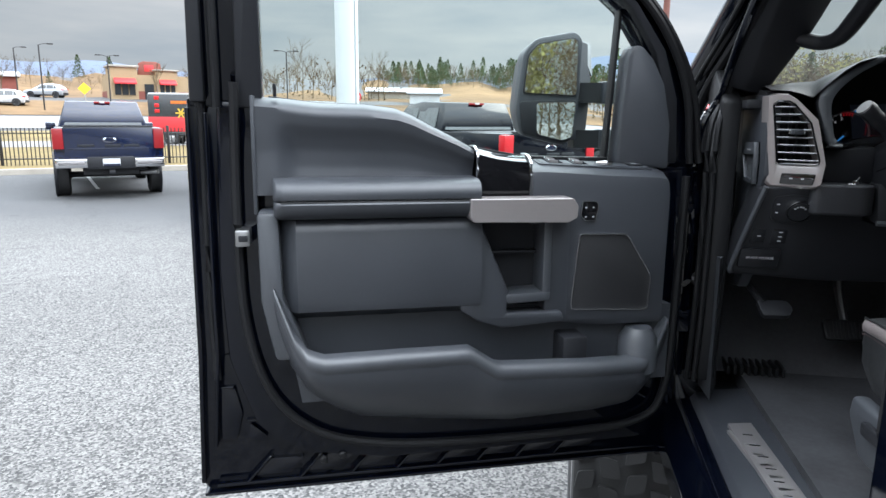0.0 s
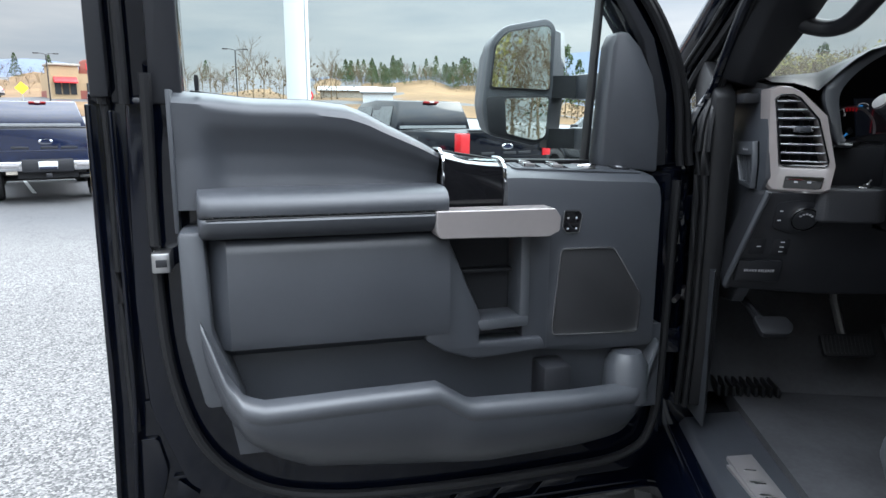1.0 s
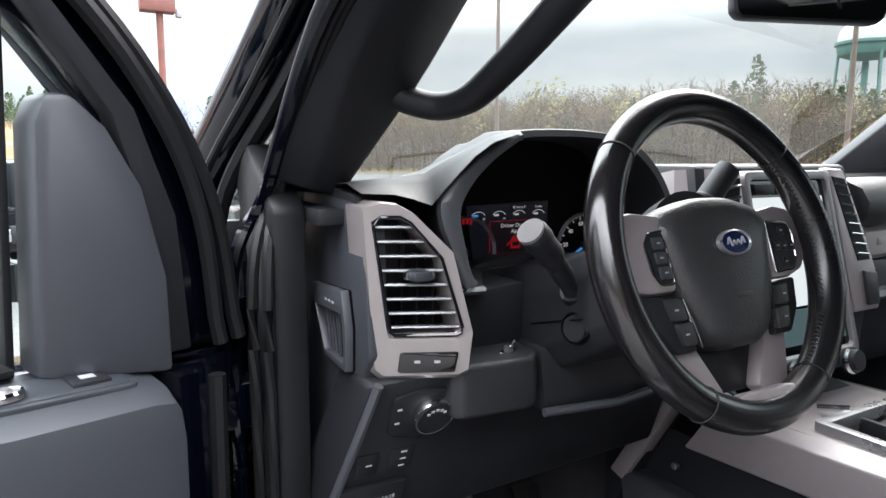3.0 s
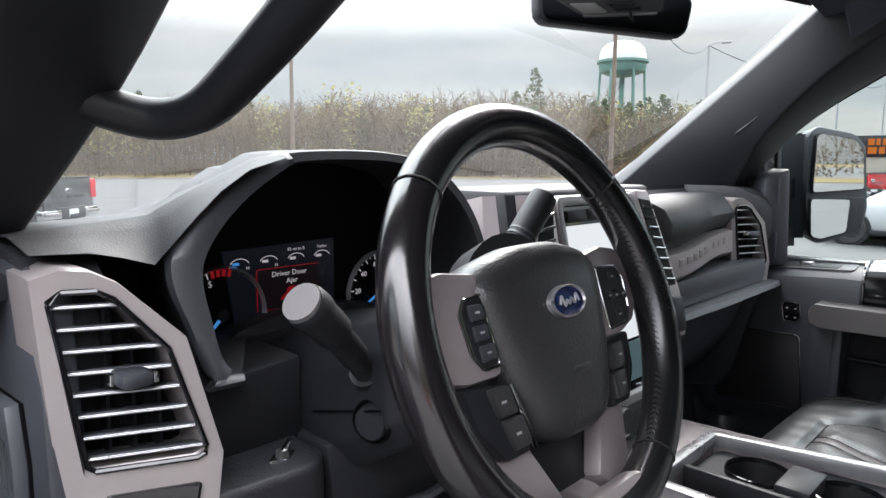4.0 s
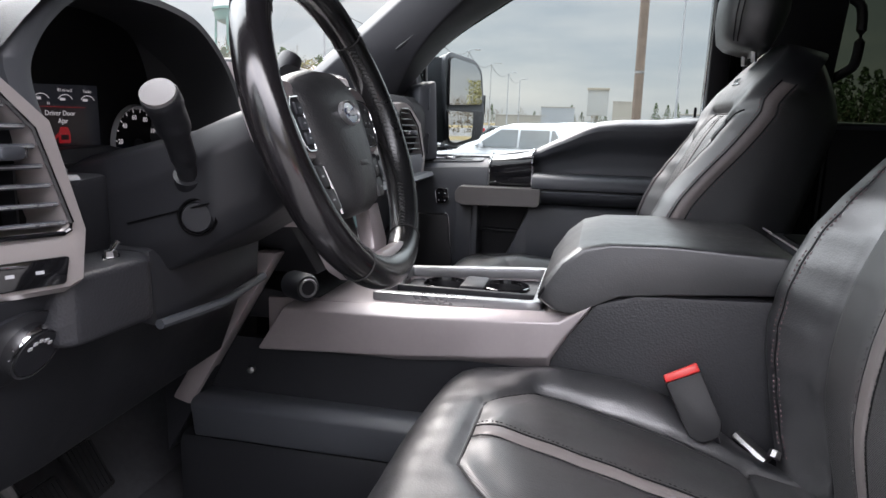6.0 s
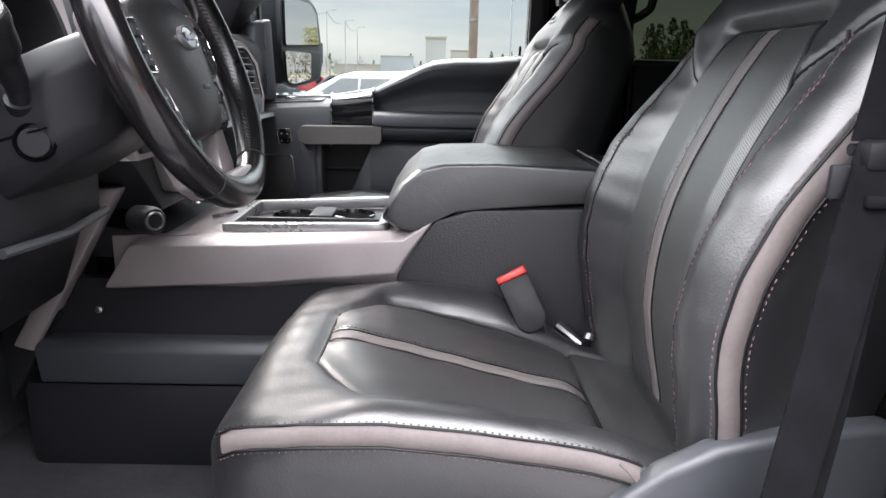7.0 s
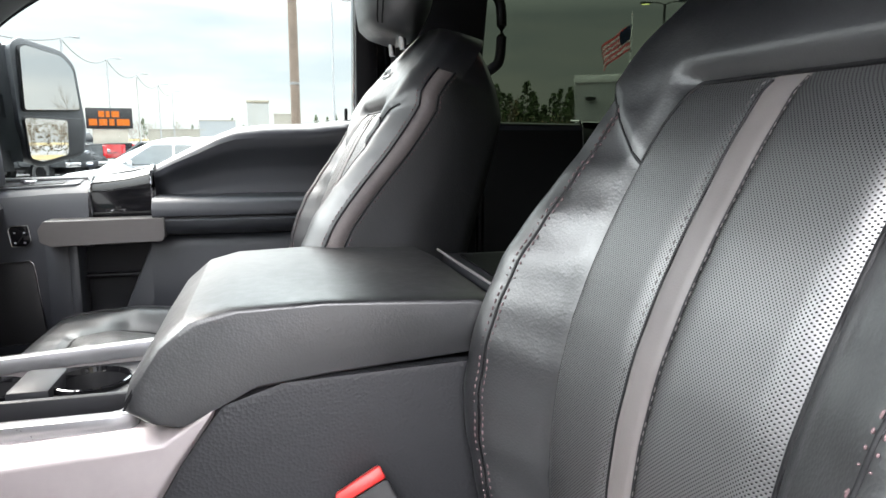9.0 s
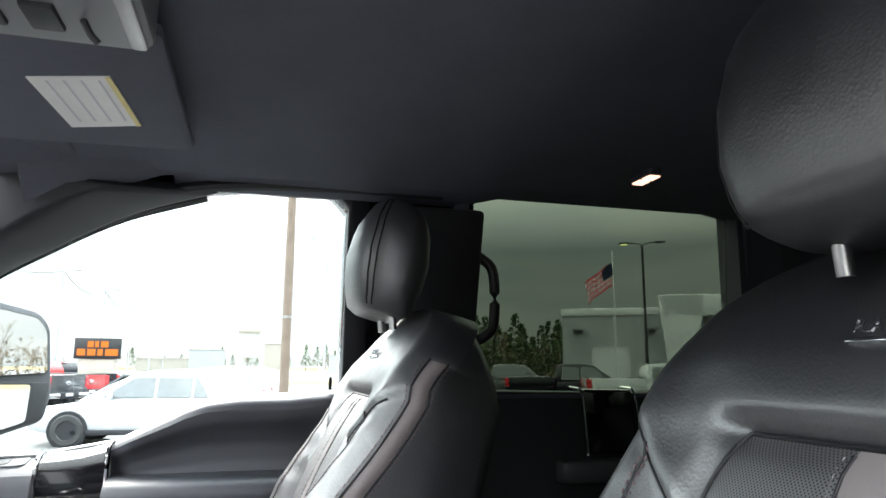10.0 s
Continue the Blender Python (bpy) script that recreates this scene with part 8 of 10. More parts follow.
def land(x, y):
    """Height of the ground: a level lot, with rough hills rising beyond the road ahead and to its left."""
    dx, dy = x - EYE0.x, y - EYE0.y
    r, az = math.hypot(dx, dy), math.degrees(math.atan2(dx, dy))
    hill = smoothstep(-100, -60, az) * smoothstep(14, -8, az)
    rise = np.interp(r, [0, 46, 60, 76, 92, 120, 165, 200, 400, 3000], [0, 0, 0.5, 1.5, 3.4, 4.8, 9.6, 9.9, 6.0, 0.0])
    bumps = 0.5 * math.sin(az * 0.9 + r * 0.02) * smoothstep(90, 160, r) + 0.35 * math.sin(az * 2.3) * smoothstep(100, 170, r)
    far = np.interp(r, [0, 60, 200, 3000], [0, 0, 0.6, 0.0])
    return GROUND + hill * (float(rise) + bumps) + (1 - hill) * float(far)


GRASS = mat("dry_winter_grass", (0.15, 0.115, 0.055), 0.95, vary=0.45, scale=0.15, grain=0.8, grain_scale=60, spec=0.1)
CLAY = mat("orange_clay_hill", (0.135, 0.088, 0.048), 0.95, vary=0.6, scale=0.05, grain=0.5, grain_scale=8, spec=0.1)
ROADM = mat("grey_road", (0.16, 0.16, 0.165), 0.85, vary=0.15, scale=0.2, grain=0.4, grain_scale=60)
CONC = mat("pale_concrete", (0.30, 0.275, 0.235), 0.85, vary=0.2, scale=2, grain=0.4, grain_scale=80)
WHITE = mat("white_paint", (0.55, 0.56, 0.57), 0.4, vary=0.06, scale=1.2)
BEIGE = mat("beige_stucco", (0.33, 0.24, 0.14), 0.85, vary=0.1)
BRICKM = mat("red_brown_brick", (0.2, 0.06, 0.045), 0.85, vary=0.2)
REDM = mat("red_canvas", (0.55, 0.03, 0.035), 0.6)
GREYM = mat("grey_cladding", (0.3, 0.31, 0.32), 0.6, vary=0.08, scale=0.5)
BARK = mat("grey_brown_bark", (0.17, 0.125, 0.095), 0.9, vary=0.3, scale=2)
TWIG = mat("bare_twigs", (0.105, 0.080, 0.052), 1.0, vary=0.35, scale=0.3, spec=0.0)
NEEDLE = mat("pine_needles", (0.045, 0.065, 0.03), 0.9, vary=0.5, scale=0.6, spec=0.1)
YELLOWLEAF = mat("yellow_green_leaves", (0.17, 0.155, 0.045), 0.8, vary=0.5, scale=0.6)
RUST = mat("rusty_steel_pole", (0.16, 0.06, 0.045), 0.7, vary=0.3, scale=4)
WOODP = mat("weathered_wood_pole", (0.15, 0.11, 0.085), 0.85, vary=0.3, scale=5)
BLACKM = mat("black_iron", (0.012, 0.012, 0.013), 0.5)
DARKGLASS = mat("dark_window_glass", (0.02, 0.024, 0.028), 0.08, vary=0.3)
CARGLASS = mat("smoked_car_glass", (0.055, 0.062, 0.065), 0.05, vary=0.3, coat=0.5)
BLUEPAINT = mat("dark_blue_car_paint", (0.003, 0.008, 0.03), 0.15, coat=0.8)
GREYPAINT = mat("graphite_car_paint", (0.05, 0.054, 0.058), 0.25, metal=0.3, coat=0.8)
WHITEPAINT = mat("white_car_paint", (0.46, 0.47, 0.49), 0.25, coat=0.6)
REDPAINT = mat("red_car_paint", (0.38, 0.02, 0.02), 0.2, coat=0.8)
SILVER = mat("silver_car_paint", (0.42, 0.43, 0.45), 0.3, metal=0.4, coat=0.6)
LAMP_RED = mat("red_lamp_glass", (0.5, 0.015, 0.02), 0.15, coat=0.5)
LAMP_LIT = glow("lit_red_lamp", (0.7, 0.03, 0.04), 0.25)
# pale blue is the air's haze over distance, mixed into the base colour
MOUNT = mat("haze_painted_mountain", (0.3, 0.36, 0.47), 1.0, vary=0.15, scale=0.002, spec=0.0)
AMBERLED = glow("amber_display", (0.9, 0.22, 0.015), 0.35)

# ground: one sheet to the horizon
RADII = [0.0, 3, 6, 10, 15, 20, 24, 30, 40, 46, 52, 60, 68, 76, 84, 92, 105, 120, 140, 165, 200, 260, 400, 800, 1600, 3000]
bm = bmesh.new()
rings = []
for r in RADII[1:]:
    rings.append([bm.verts.new((EYE0.x + r * math.sin(radians(a)), EYE0.y + r * math.cos(radians(a)), land(EYE0.x + r * math.sin(radians(a)), EYE0.y + r * math.cos(radians(a))))) for a in range(0, 360, 3)])
c0 = bm.verts.new((EYE0.x, EYE0.y, GROUND))
for k in range(120):
    bm.faces.new((c0, rings[0][k - 1], rings[0][k]))
for r0, r1 in zip(rings, rings[1:]):
    for k in range(120):
        bm.faces.new((r0[k - 1], r0[k], r1[k], r1[k - 1]))
ground = single("ground", bm, asphalt_mat(), "worn stony asphalt of the dealer lot", "ground", kind="structure", smooth=80)


def patch(name, a0, a1, r0, r1, m, label, lift, na=24, nr=8, kind="structure"):
    """A strip laid over the ground between two bearings and two distances."""
    f = lambda a, r: (EYE0.x + r * math.sin(radians(a)), EYE0.y + r * math.cos(radians(a)))
    g = sheet(lambda a, r: (*f(a, r), land(*f(a, r)) + lift), lin(a0, a1, na), lin(r0, r1, nr), False)
    return single(name, g, m, label, "ground", kind=kind, smooth=80)


patch("grass_verge", -75, -22, 21.6, 57, GRASS, "dry grass verge beyond the kerb", 0.05, 30, 14)
patch("road", -80, 4, 60, 74, ROADM, "grey road crossing beyond the lot", 0.06, 30, 6)
patch("hillside", -85, 12, 76, 400, CLAY, "orange brown clay and grass hillside", 0.05, 60, 26)
patch("far_field", 12, 175, 70, 2500, GRASS, "dull grass beyond the lots", 0.04, 50, 12)
patch("service_road", -75, -24, 38, 46, ROADM, "pale service road behind the fence", 0.075, 24, 5)
kb = sheet(lambda a, q: (EYE0.x + (21.4 + (0.0, 0.02, 0.15, 0.17)[q]) * math.sin(radians(a)), EYE0.y + (21.4 + (0.0, 0.02, 0.15, 0.17)[q]) * math.cos(radians(a)), GROUND + (0.0, 0.15, 0.16, 0.0)[q]), lin(-75, -14, 40), [0, 1, 2, 3], False)
single("kerb", kb, CONC, "pale concrete kerb along the lot", "kerb", kind="structure")
for k in range(5):
    p0, p1 = spot(-47 + k * 7.4, 20.6), spot(-46.4 + k * 7.2, 16.5)
    single("bay_line", loft([[(p[0] - 0.05, p[1], GROUND + 0.004), (p[0] + 0.05, p[1], GROUND + 0.004), (p[0] + 0.05, p[1], GROUND + 0.008), (p[0] - 0.05, p[1], GROUND + 0.008)] for p in (p0, p1)]), WHITE, "worn white bay line on asphalt", "bay line", "bay lines", "structure")


# distant ridge, its aerial haze carried by the pale blue colour
def ridge(a):
    return 3.4 + 1.1 * math.exp(-((a - 6) / 9) ** 2) + 0.55 * math.sin(a * 0.11 + 0.6) + 0.25 * math.sin(a * 0.31) + 0.1 * math.sin(a * 0.83 + 1)


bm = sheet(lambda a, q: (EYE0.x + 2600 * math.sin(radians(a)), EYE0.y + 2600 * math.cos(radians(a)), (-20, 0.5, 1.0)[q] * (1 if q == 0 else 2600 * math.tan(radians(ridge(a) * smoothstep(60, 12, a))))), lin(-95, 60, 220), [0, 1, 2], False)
single("backdrop_mountains", bm, MOUNT, "mountain ridge painted hazy blue on the skyline", "mountains", kind="structure", smooth=80)


# ---- trees ----
def branch_tree(rng, h, out, lean=0.0, fork=5, spread=0.55):
    """Add a bare tree as thin three-sided limbs to lists of points and faces."""
    vs, fs = out

    def limb(p, d, ln, r, depth):
        q = p + d * ln
        s = d.orthogonal().normalized()
        t = d.cross(s)
        b0 = len(vs)
        for base, rr in ((p, r), (q, r * 0.45)):
            for k in range(3):
                a = 2.094 * k
                vs.append(base + (s * math.cos(a) + t * math.sin(a)) * rr)
        for k in range(3):
            fs.append((b0 + k, b0 + (k + 1) % 3, b0 + 3 + (k + 1) % 3, b0 + 3 + k))
        if depth == 0:
            return
        n = fork if depth > 1 else fork + 1
        for k in range(n):
            w = 0.35 + 0.65 * (k + rng.random()) / n
            dd = (d + Vector((rng.uniform(-1, 1), rng.uniform(-1, 1), rng.uniform(-0.15, 0.75))) * spread).normalized()
            limb(p + d * ln * w, dd, ln * rng.uniform(0.4, 0.62), r * 0.5, depth - 1)
    return limb


def flat_mesh(name, out, m, parent=None, label="", at=Vector((0, 0, 0))):
    me = bpy.data.meshes.new(name)
    me.from_pydata([tuple(v - at) for v in out[0]], [], out[1])
    me.materials.append(m)
    ob = new(name, me)
    if parent:
        ob.parent = parent
    if label:
        tagged(ob, label)
    return ob


def bare_tree(x, y, h, seed, label, leaves=None, count=0):
    rng = random.Random(seed)
    z = land(x, y)
    t = thing("bare_tree" if not leaves else "leafy_tree", (x, y, z), label, "tree", "trees by the lot")
    lo = ([], [])
    branch_tree(rng, h, lo, fork=5)(Vector((x, y, z - 0.1)), Vector((rng.uniform(-0.06, 0.06), rng.uniform(-0.06, 0.06), 1)).normalized(), h * 0.62, h * 0.014, 3)
    flat_mesh("crown", lo, TWIG, t, "", Vector((x, y, z)))
    part("trunk", tube([(x, y, z - 0.15), (x + 0.02, y, z + h * 0.2), (x, y + 0.02, z + h * 0.4)], [h * 0.018, h * 0.014, h * 0.009], 8), BARK, t)
    if leaves:
        lf = ([], [])
        for k in range(count):
            a, rr, hh = rng.uniform(0, 6.283), rng.random() ** 0.5, rng.uniform(0.12, 1.0)
            w = h * 0.26 * math.sin(math.pi * min(1, 0.12 + hh * 0.86)) * rr * rng.uniform(0.7, 1.15)
            p = Vector((x + w * math.cos(a), y + w * math.sin(a), z + h * hh))
            leaf(lf, rng, p, h * rng.uniform(0.005, 0.011))
        flat_mesh("foliage", lf, leaves, t, "thin yellow green leaves", Vector((x, y, z)))
    return t


def leaf(out, rng, p, s):
    a = Vector((rng.uniform(-1, 1), rng.uniform(-1, 1), rng.uniform(-1, 1))).normalized()
    b = a.orthogonal().normalized()
    c0 = len(out[0])
    out[0].extend((p + a * s, p + b * s * 0.8, p - a * s, p - b * s * 0.8))
    out[1].append((c0, c0 + 1, c0 + 2, c0 + 3))


def pine(out, trunk, rng, x, y, z, h, n):
    for k in range(n):
        hh = rng.uniform(0.18, 1.0) ** 0.9
        w = h * 0.27 * (1.05 - hh) ** 0.8 * rng.random() ** 0.4
        a = rng.uniform(0, 6.283)
        leaf(out, rng, Vector((x + w * math.cos(a), y + w * math.sin(a), z + h * hh)), h * rng.uniform(0.016, 0.034))
    b0 = len(trunk[0])
    for zz, rr in ((z, h * 0.012), (z + h * 0.95, 0.02)):
        for k in range(3):
            trunk[0].append(Vector((x + rr * math.cos(2.09 * k), y + rr * math.sin(2.09 * k), zz)))
    for k in range(3):
        trunk[1].append((b0 + k, b0 + (k + 1) % 3, b0 + 3 + (k + 1) % 3, b0 + 3 + k))


def woods(a0, a1, d0, d1, el0, el1, n, seed, label, pines=0.15, scrub=1.0, leafy=0.0):
    """A belt of trees between two bearings, its tops between two elevations; one piece, too many to count."""
    rng = random.Random(seed)
    tw, ne, ye = ([], []), ([], []), ([], [])
    for k in range(n):
        d = rng.uniform(d0, d1)
        x, y, z = spot(a0 + (a1 - a0) * (k + rng.random()) / n, d)
        h = max(2.0, EYE0.z + d * math.tan(radians(rng.uniform(el0, el1))) - z)
        if rng.random() < pines:
            pine(ne, tw, rng, x, y, z, h * rng.uniform(0.75, 1.1), 260)
        else:
            branch_tree(rng, h, tw, fork=5, spread=0.85)(Vector((x, y, z - 0.2)), Vector((rng.uniform(-0.1, 0.1), rng.uniform(-0.1, 0.1), 1)).normalized(), h * rng.uniform(0.42, 0.56), h * 0.010, 3)
            if rng.random() < leafy:
                for q in range(260):
                    a, w = rng.uniform(0, 6.283), h * 0.2 * rng.random() ** 0.5
                    leaf(ye, rng, Vector((x + w * math.cos(a), y + w * math.sin(a), z + h * rng.uniform(0.25, 0.9))), h * rng.uniform(0.012, 0.03))
        for q in range(int(26 * scrub)):
            w = rng.uniform(0.05, 1.0) ** (1.2 if scrub > 6 else 1.5) * h * (0.80 if scrub > 6 else 0.6)
            leaf(tw, rng, Vector((x + rng.uniform(-1, 1) * h * 0.35, y + rng.uniform(-1, 1) * h * 0.35, z + w)), h * (rng.uniform(0.005, 0.0135) if scrub > 6 else rng.uniform(0.008, 0.03)))
    top = tagged(flat_mesh("woods", tw, TWIG), label, "woods", kind="stuff")
    if ne[0]:
        flat_mesh("pine_crowns", ne, NEEDLE, top, "dark green pine crowns")
    if ye[0]:
        flat_mesh("leafy_crowns", ye, YELLOWLEAF, top, "yellow green crowns")
    return top


woods(-48, -24, 115, 165, 2.6, 4.4, 110, 3, "thin bare trees and brush on the hill", 0.08, 8.0)
woods(-26, -15.5, 95, 130, 3.4, 6.6, 26, 4, "tall bare trees behind the white pole", 0.0, 1.0)
woods(-16, 3, 140, 190, 3.0, 4.9, 250, 5, "dark pine and bare wood line under the mountains", 0.5, 7.0)
woods(-2, 24, 80, 120, 3.0, 5.6, 60, 6, "bare winter trees behind the parked cars", 0.15, 2.5)
woods(36, 59, 80, 110, 5.4, 7.4, 150, 17, "tall bare woods beyond the windshield", 0.04, 12.0, 0.02)
woods(14, 66, 75, 110, 4.6, 6.2, 340, 7, "brown winter woods with a few green crowns", 0.07, 26.0, 0.06)
woods(60, 70, 80, 110, 3.6, 5.6, 40, 8, "dark green pines by the water tower", 0.85, 2.0)
woods(70, 104, 230, 300, 0.8, 2.0, 70, 9, "low far tree line", 0.4, 3.0)
woods(106, 116.5, 60, 75, 2.2, 5.2, 34, 10, "dark pines beside the dealer building", 0.9, 3.0)
woods(128, 176, 90, 130, 2.0, 4.0, 80, 11, "low bare woods beyond the rear of the lot", 0.3, 3.0, 0.1)
woods(-178, -100, 55, 78, 7.0, 12.0, 110, 12, "bare woods and pines behind the lot", 0.2, 11.0, 0.3)
bare_tree(*spot(-33.3, 88)[:2], 5.2, 21, "bare spreading tree in front of the restaurant")
bare_tree(*spot(-30.6, 86)[:2], 6.0, 22, "bare spreading tree beside the restaurant")
bare_tree(*spot(-43.5, 95)[:2], 5.0, 23, "bare tree beside the road")
for k, (tx, ty, hh, cnt) in enumerate(((-14.0, -23.0, 15, 2600), (-9.0, -25.0, 17, 3200), (-19.0, -26.0, 14, 1600))):
    bare_tree(tx, ty, hh, 40 + k, "tall thin tree with yellow green leaves behind the lot", YELLOWLEAF, cnt * 3)


# ---- vehicles ----
def wheel_at(v, x, y, r, w, face):
    T = pose(x, y, r, 0, 90, 0)
    ty = part("tyre", lathe([(r * 0.62, -w / 2), (r * 0.9, -w / 2), (r, -w * 0.38), (r, w * 0.38), (r * 0.9, w / 2), (r * 0.62, w / 2)], 26, T), TYRE, v)
    part("rim", lathe([(0, face * w * 0.3), (r * 0.2, face * w * 0.38), (r * 0.55, face * w * 0.2), (r * 0.63, face * w * 0.46), (r * 0.65, face * w * 0.46), (r * 0.64, -face * w * 0.3)], 24, T), STEEL, v)
    return ty


def set_down(v, x, y, az):
    """Turn a vehicle built round its own origin and set it on the ground."""
    v.matrix_world = Matrix.Translation((x, y, land(x, y))) @ Matrix.Rotation(radians(-az), 4, "Z")
    return v


def pickup(x, y, az, paint, label, detail=False, lamp=LAMP_RED, plate=True):
    """A crew cab pickup; (x, y) is the middle of its tail, az its bearing."""
    v = thing("pickup_truck", (0, 0, 0), label, "pickup truck", "parked trucks")
    A = lambda nm, bm, m, lab="", parent=v: part(nm, bm, m, parent, lab)
    body = lambda y0, y1, z0, z1, w=0.98: loft([[(-w * 0.96, yy, z0), (-w, yy, z0 + 0.12), (-w, yy, (z0 + z1) / 2), (-w * 0.965, yy, z1), (w * 0.965, yy, z1), (w, yy, (z0 + z1) / 2), (w, yy, z0 + 0.12), (w * 0.96, yy, z0)] for yy in (y0, y1)])
    A("bed", bev(body(0.06, 2.12, 0.62, 1.40), 0.02), paint)
    A("bed_well", box(-0.78, 0.78, 0.12, 2.0, 1.398, 1.405), PLASTIC_D)
    A("tailgate", bev(loft([[(-0.80, yy, 0.66), (-0.80, yy, 1.36), (-0.78, yy + 0.0, 1.42), (0.78, yy, 1.42), (0.80, yy, 1.36), (0.80, yy, 0.66)] for yy in (0.0, 0.06)]), 0.012), paint)
    A("tailgate_spoiler", box(-0.80, 0.80, -0.02, 0.08, 1.41, 1.435, 0.008), PLASTIC_D)
    A("cab_lower", bev(body(2.14, 4.55, 0.58, 1.22), 0.02), paint)
    A("front_end", bev(body(4.56, 5.86, 0.60, 1.18, 0.97), 0.05, 3), paint)
    cabr = lambda yy, w0, w1, z0, z1: [(-w0, yy, z0), (-w1, yy, z1), (w1, yy, z1), (w0, yy, z0)]
    A("cab_roof", bev(loft([cabr(2.17, 0.94, 0.80, 1.22, 1.62), cabr(2.30, 0.93, 0.72, 1.22, 1.93), cabr(3.1, 0.93, 0.73, 1.22, 1.96), cabr(3.75, 0.93, 0.70, 1.22, 1.90), cabr(4.62, 0.93, 0.86, 1.19, 1.26)]), 0.02), paint)
    A("rear_window", loft([[(-0.78, 2.155, 1.42), (0.78, 2.155, 1.42), (0.66, 2.275, 1.86), (-0.66, 2.275, 1.86)], [(-0.78, 2.18, 1.42), (0.78, 2.18, 1.42), (0.66, 2.30, 1.86), (-0.66, 2.30, 1.86)]]), CARGLASS)
    A("windshield", loft([[(-0.80, 4.56, 1.29), (0.80, 4.56, 1.29), (0.66, 3.83, 1.87), (-0.66, 3.83, 1.87)], [(-0.80, 4.53, 1.27), (0.80, 4.53, 1.27), (0.66, 3.80, 1.85), (-0.66, 3.80, 1.85)]]), CARGLASS)
    for s in (-1, 1):
        for y0, y1, y2, y3 in ((2.36, 3.12, 2.42, 3.12), (3.18, 4.28, 3.18, 3.74)):
            A("side_window", loft([[(s * 0.935, y0, 1.29), (s * 0.935, y1, 1.29), (s * 0.762, y3, 1.83), (s * 0.762, y2, 1.83)], [(s * 0.915, y0, 1.29), (s * 0.915, y1, 1.29), (s * 0.742, y3, 1.83), (s * 0.742, y2, 1.83)]]), CARGLASS)
        A("tail_lamp", bev(box(s * 0.80, s * 0.985, -0.015, 0.16, 0.99, 1.38), 0.015), lamp, "red tail lamp")
        A("side_mirror", bev(box(s * 0.98, s * 1.19, 4.02, 4.12, 1.28, 1.46), 0.03), paint if detail else PLASTIC_D)
        A("door_handle", box(s * 0.98, s * 1.0, 3.05, 3.22, 1.12, 1.145, 0.006), CHROME if detail else PLASTIC_D)
        A("headlamp", box(s * 0.66, s * 0.95, 5.80, 5.88, 0.90, 1.08, 0.02), WHITE)
        for yy in (1.15, 4.85):
            A("wheel_arch", lathe([(0.43, -0.02), (0.47, 0.01), (0.47, -0.05)], 30, pose(s * 0.975, yy, 0.42, 0, 90, 0)), PLASTIC_D)
            # black disc on the body side paints the shaded wheel opening
            A("wheel_well_shade", lathe([(0, 0), (0.44, 0), (0.44, -0.02 * s), (0, -0.02 * s)], 26, pose(s * 0.982, yy, 0.43, 0, 90, 0)), FACE_AND_SHADE)
            wheel_at(v, s * 0.87, yy, 0.41, 0.26, s)
        A("bumper_end", bev(loft([[(s * 0.42, -0.10, 0.63), (s * 0.42, -0.10, 0.80), (s * 0.42, 0.02, 0.82), (s * 0.42, 0.02, 0.62)], [(s * 0.97, -0.05, 0.63), (s * 0.97, -0.05, 0.80), (s * 0.97, 0.06, 0.82), (s * 0.97, 0.06, 0.62)]]), 0.015), CHROME, "chrome bumper end")
        A("bumper_insert", box(s * 0.46, s * 0.92, -0.105, -0.085, 0.69, 0.755, 0.01), SATIN_D)
    A("high_brake_lamp", box(-0.16, 0.16, 2.24, 2.3, 1.895, 1.93, 0.006), LAMP_LIT, "lit red brake lamp")
    A("brake_lamp_middle", box(-0.05, 0.05, 2.232, 2.3, 1.897, 1.928, 0.004), WHITE)
    A("bumper_middle", bev(box(-0.42, 0.42, -0.08, 0.05, 0.60, 0.84), 0.015), PLASTIC_D)
    if plate:
        pl = A("number_plate", box(-0.155, 0.155, -0.095, -0.08, 0.66, 0.80, 0.004), WHITE, "white plate with a blue band")
        A("plate_band", box(-0.15, 0.15, -0.099, -0.094, 0.66, 0.70), BLUEPAINT, "", pl)
    A("oval_badge", lathe([(0, 0.006), (0.11, 0.005), (0.12, 0.0)], 28, facing((0, -0.005, 1.16), (1, 0, 0), (0, 0, 0.42)) @ Matrix.Diagonal((1, 0.42, 1, 1))), CHROME, "chrome oval")
    A("oval_field", lathe([(0, 0.007), (0.095, 0.0065), (0.1, 0.0)], 28, facing((0, -0.006, 1.16), (1, 0, 0), (0, 0, 1)) @ Matrix.Diagonal((1, 0.38, 1, 1))), BLUEPAINT)
    A("gate_crease", box(-0.76, 0.76, -0.008, 0.01, 0.985, 1.0, 0.003), paint)
    for s in (-0.42, 0.05, 0.38):
        A("gate_recess", box(s - 0.14, s + 0.14, -0.006, 0.01, 1.03, 1.075, 0.003), PLASTIC_D)
    A("hitch", box(-0.05, 0.05, -0.12, 0.2, 0.50, 0.58, 0.006), PLASTIC_D)
    A("spare_wheel", lathe([(0.14, -0.1), (0.35, -0.1), (0.37, 0), (0.35, 0.1), (0.14, 0.1)], 22, pose(0, 0.75, 0.52)), TYRE)
    A("rear_axle", tube([(-0.8, 1.15, 0.42), (0.8, 1.15, 0.42)], 0.06, 8), PLASTIC_D)
    A("exhaust", tube([(0.55, 0.25, 0.5), (0.85, 0.05, 0.52)], 0.05, 10), STEEL)
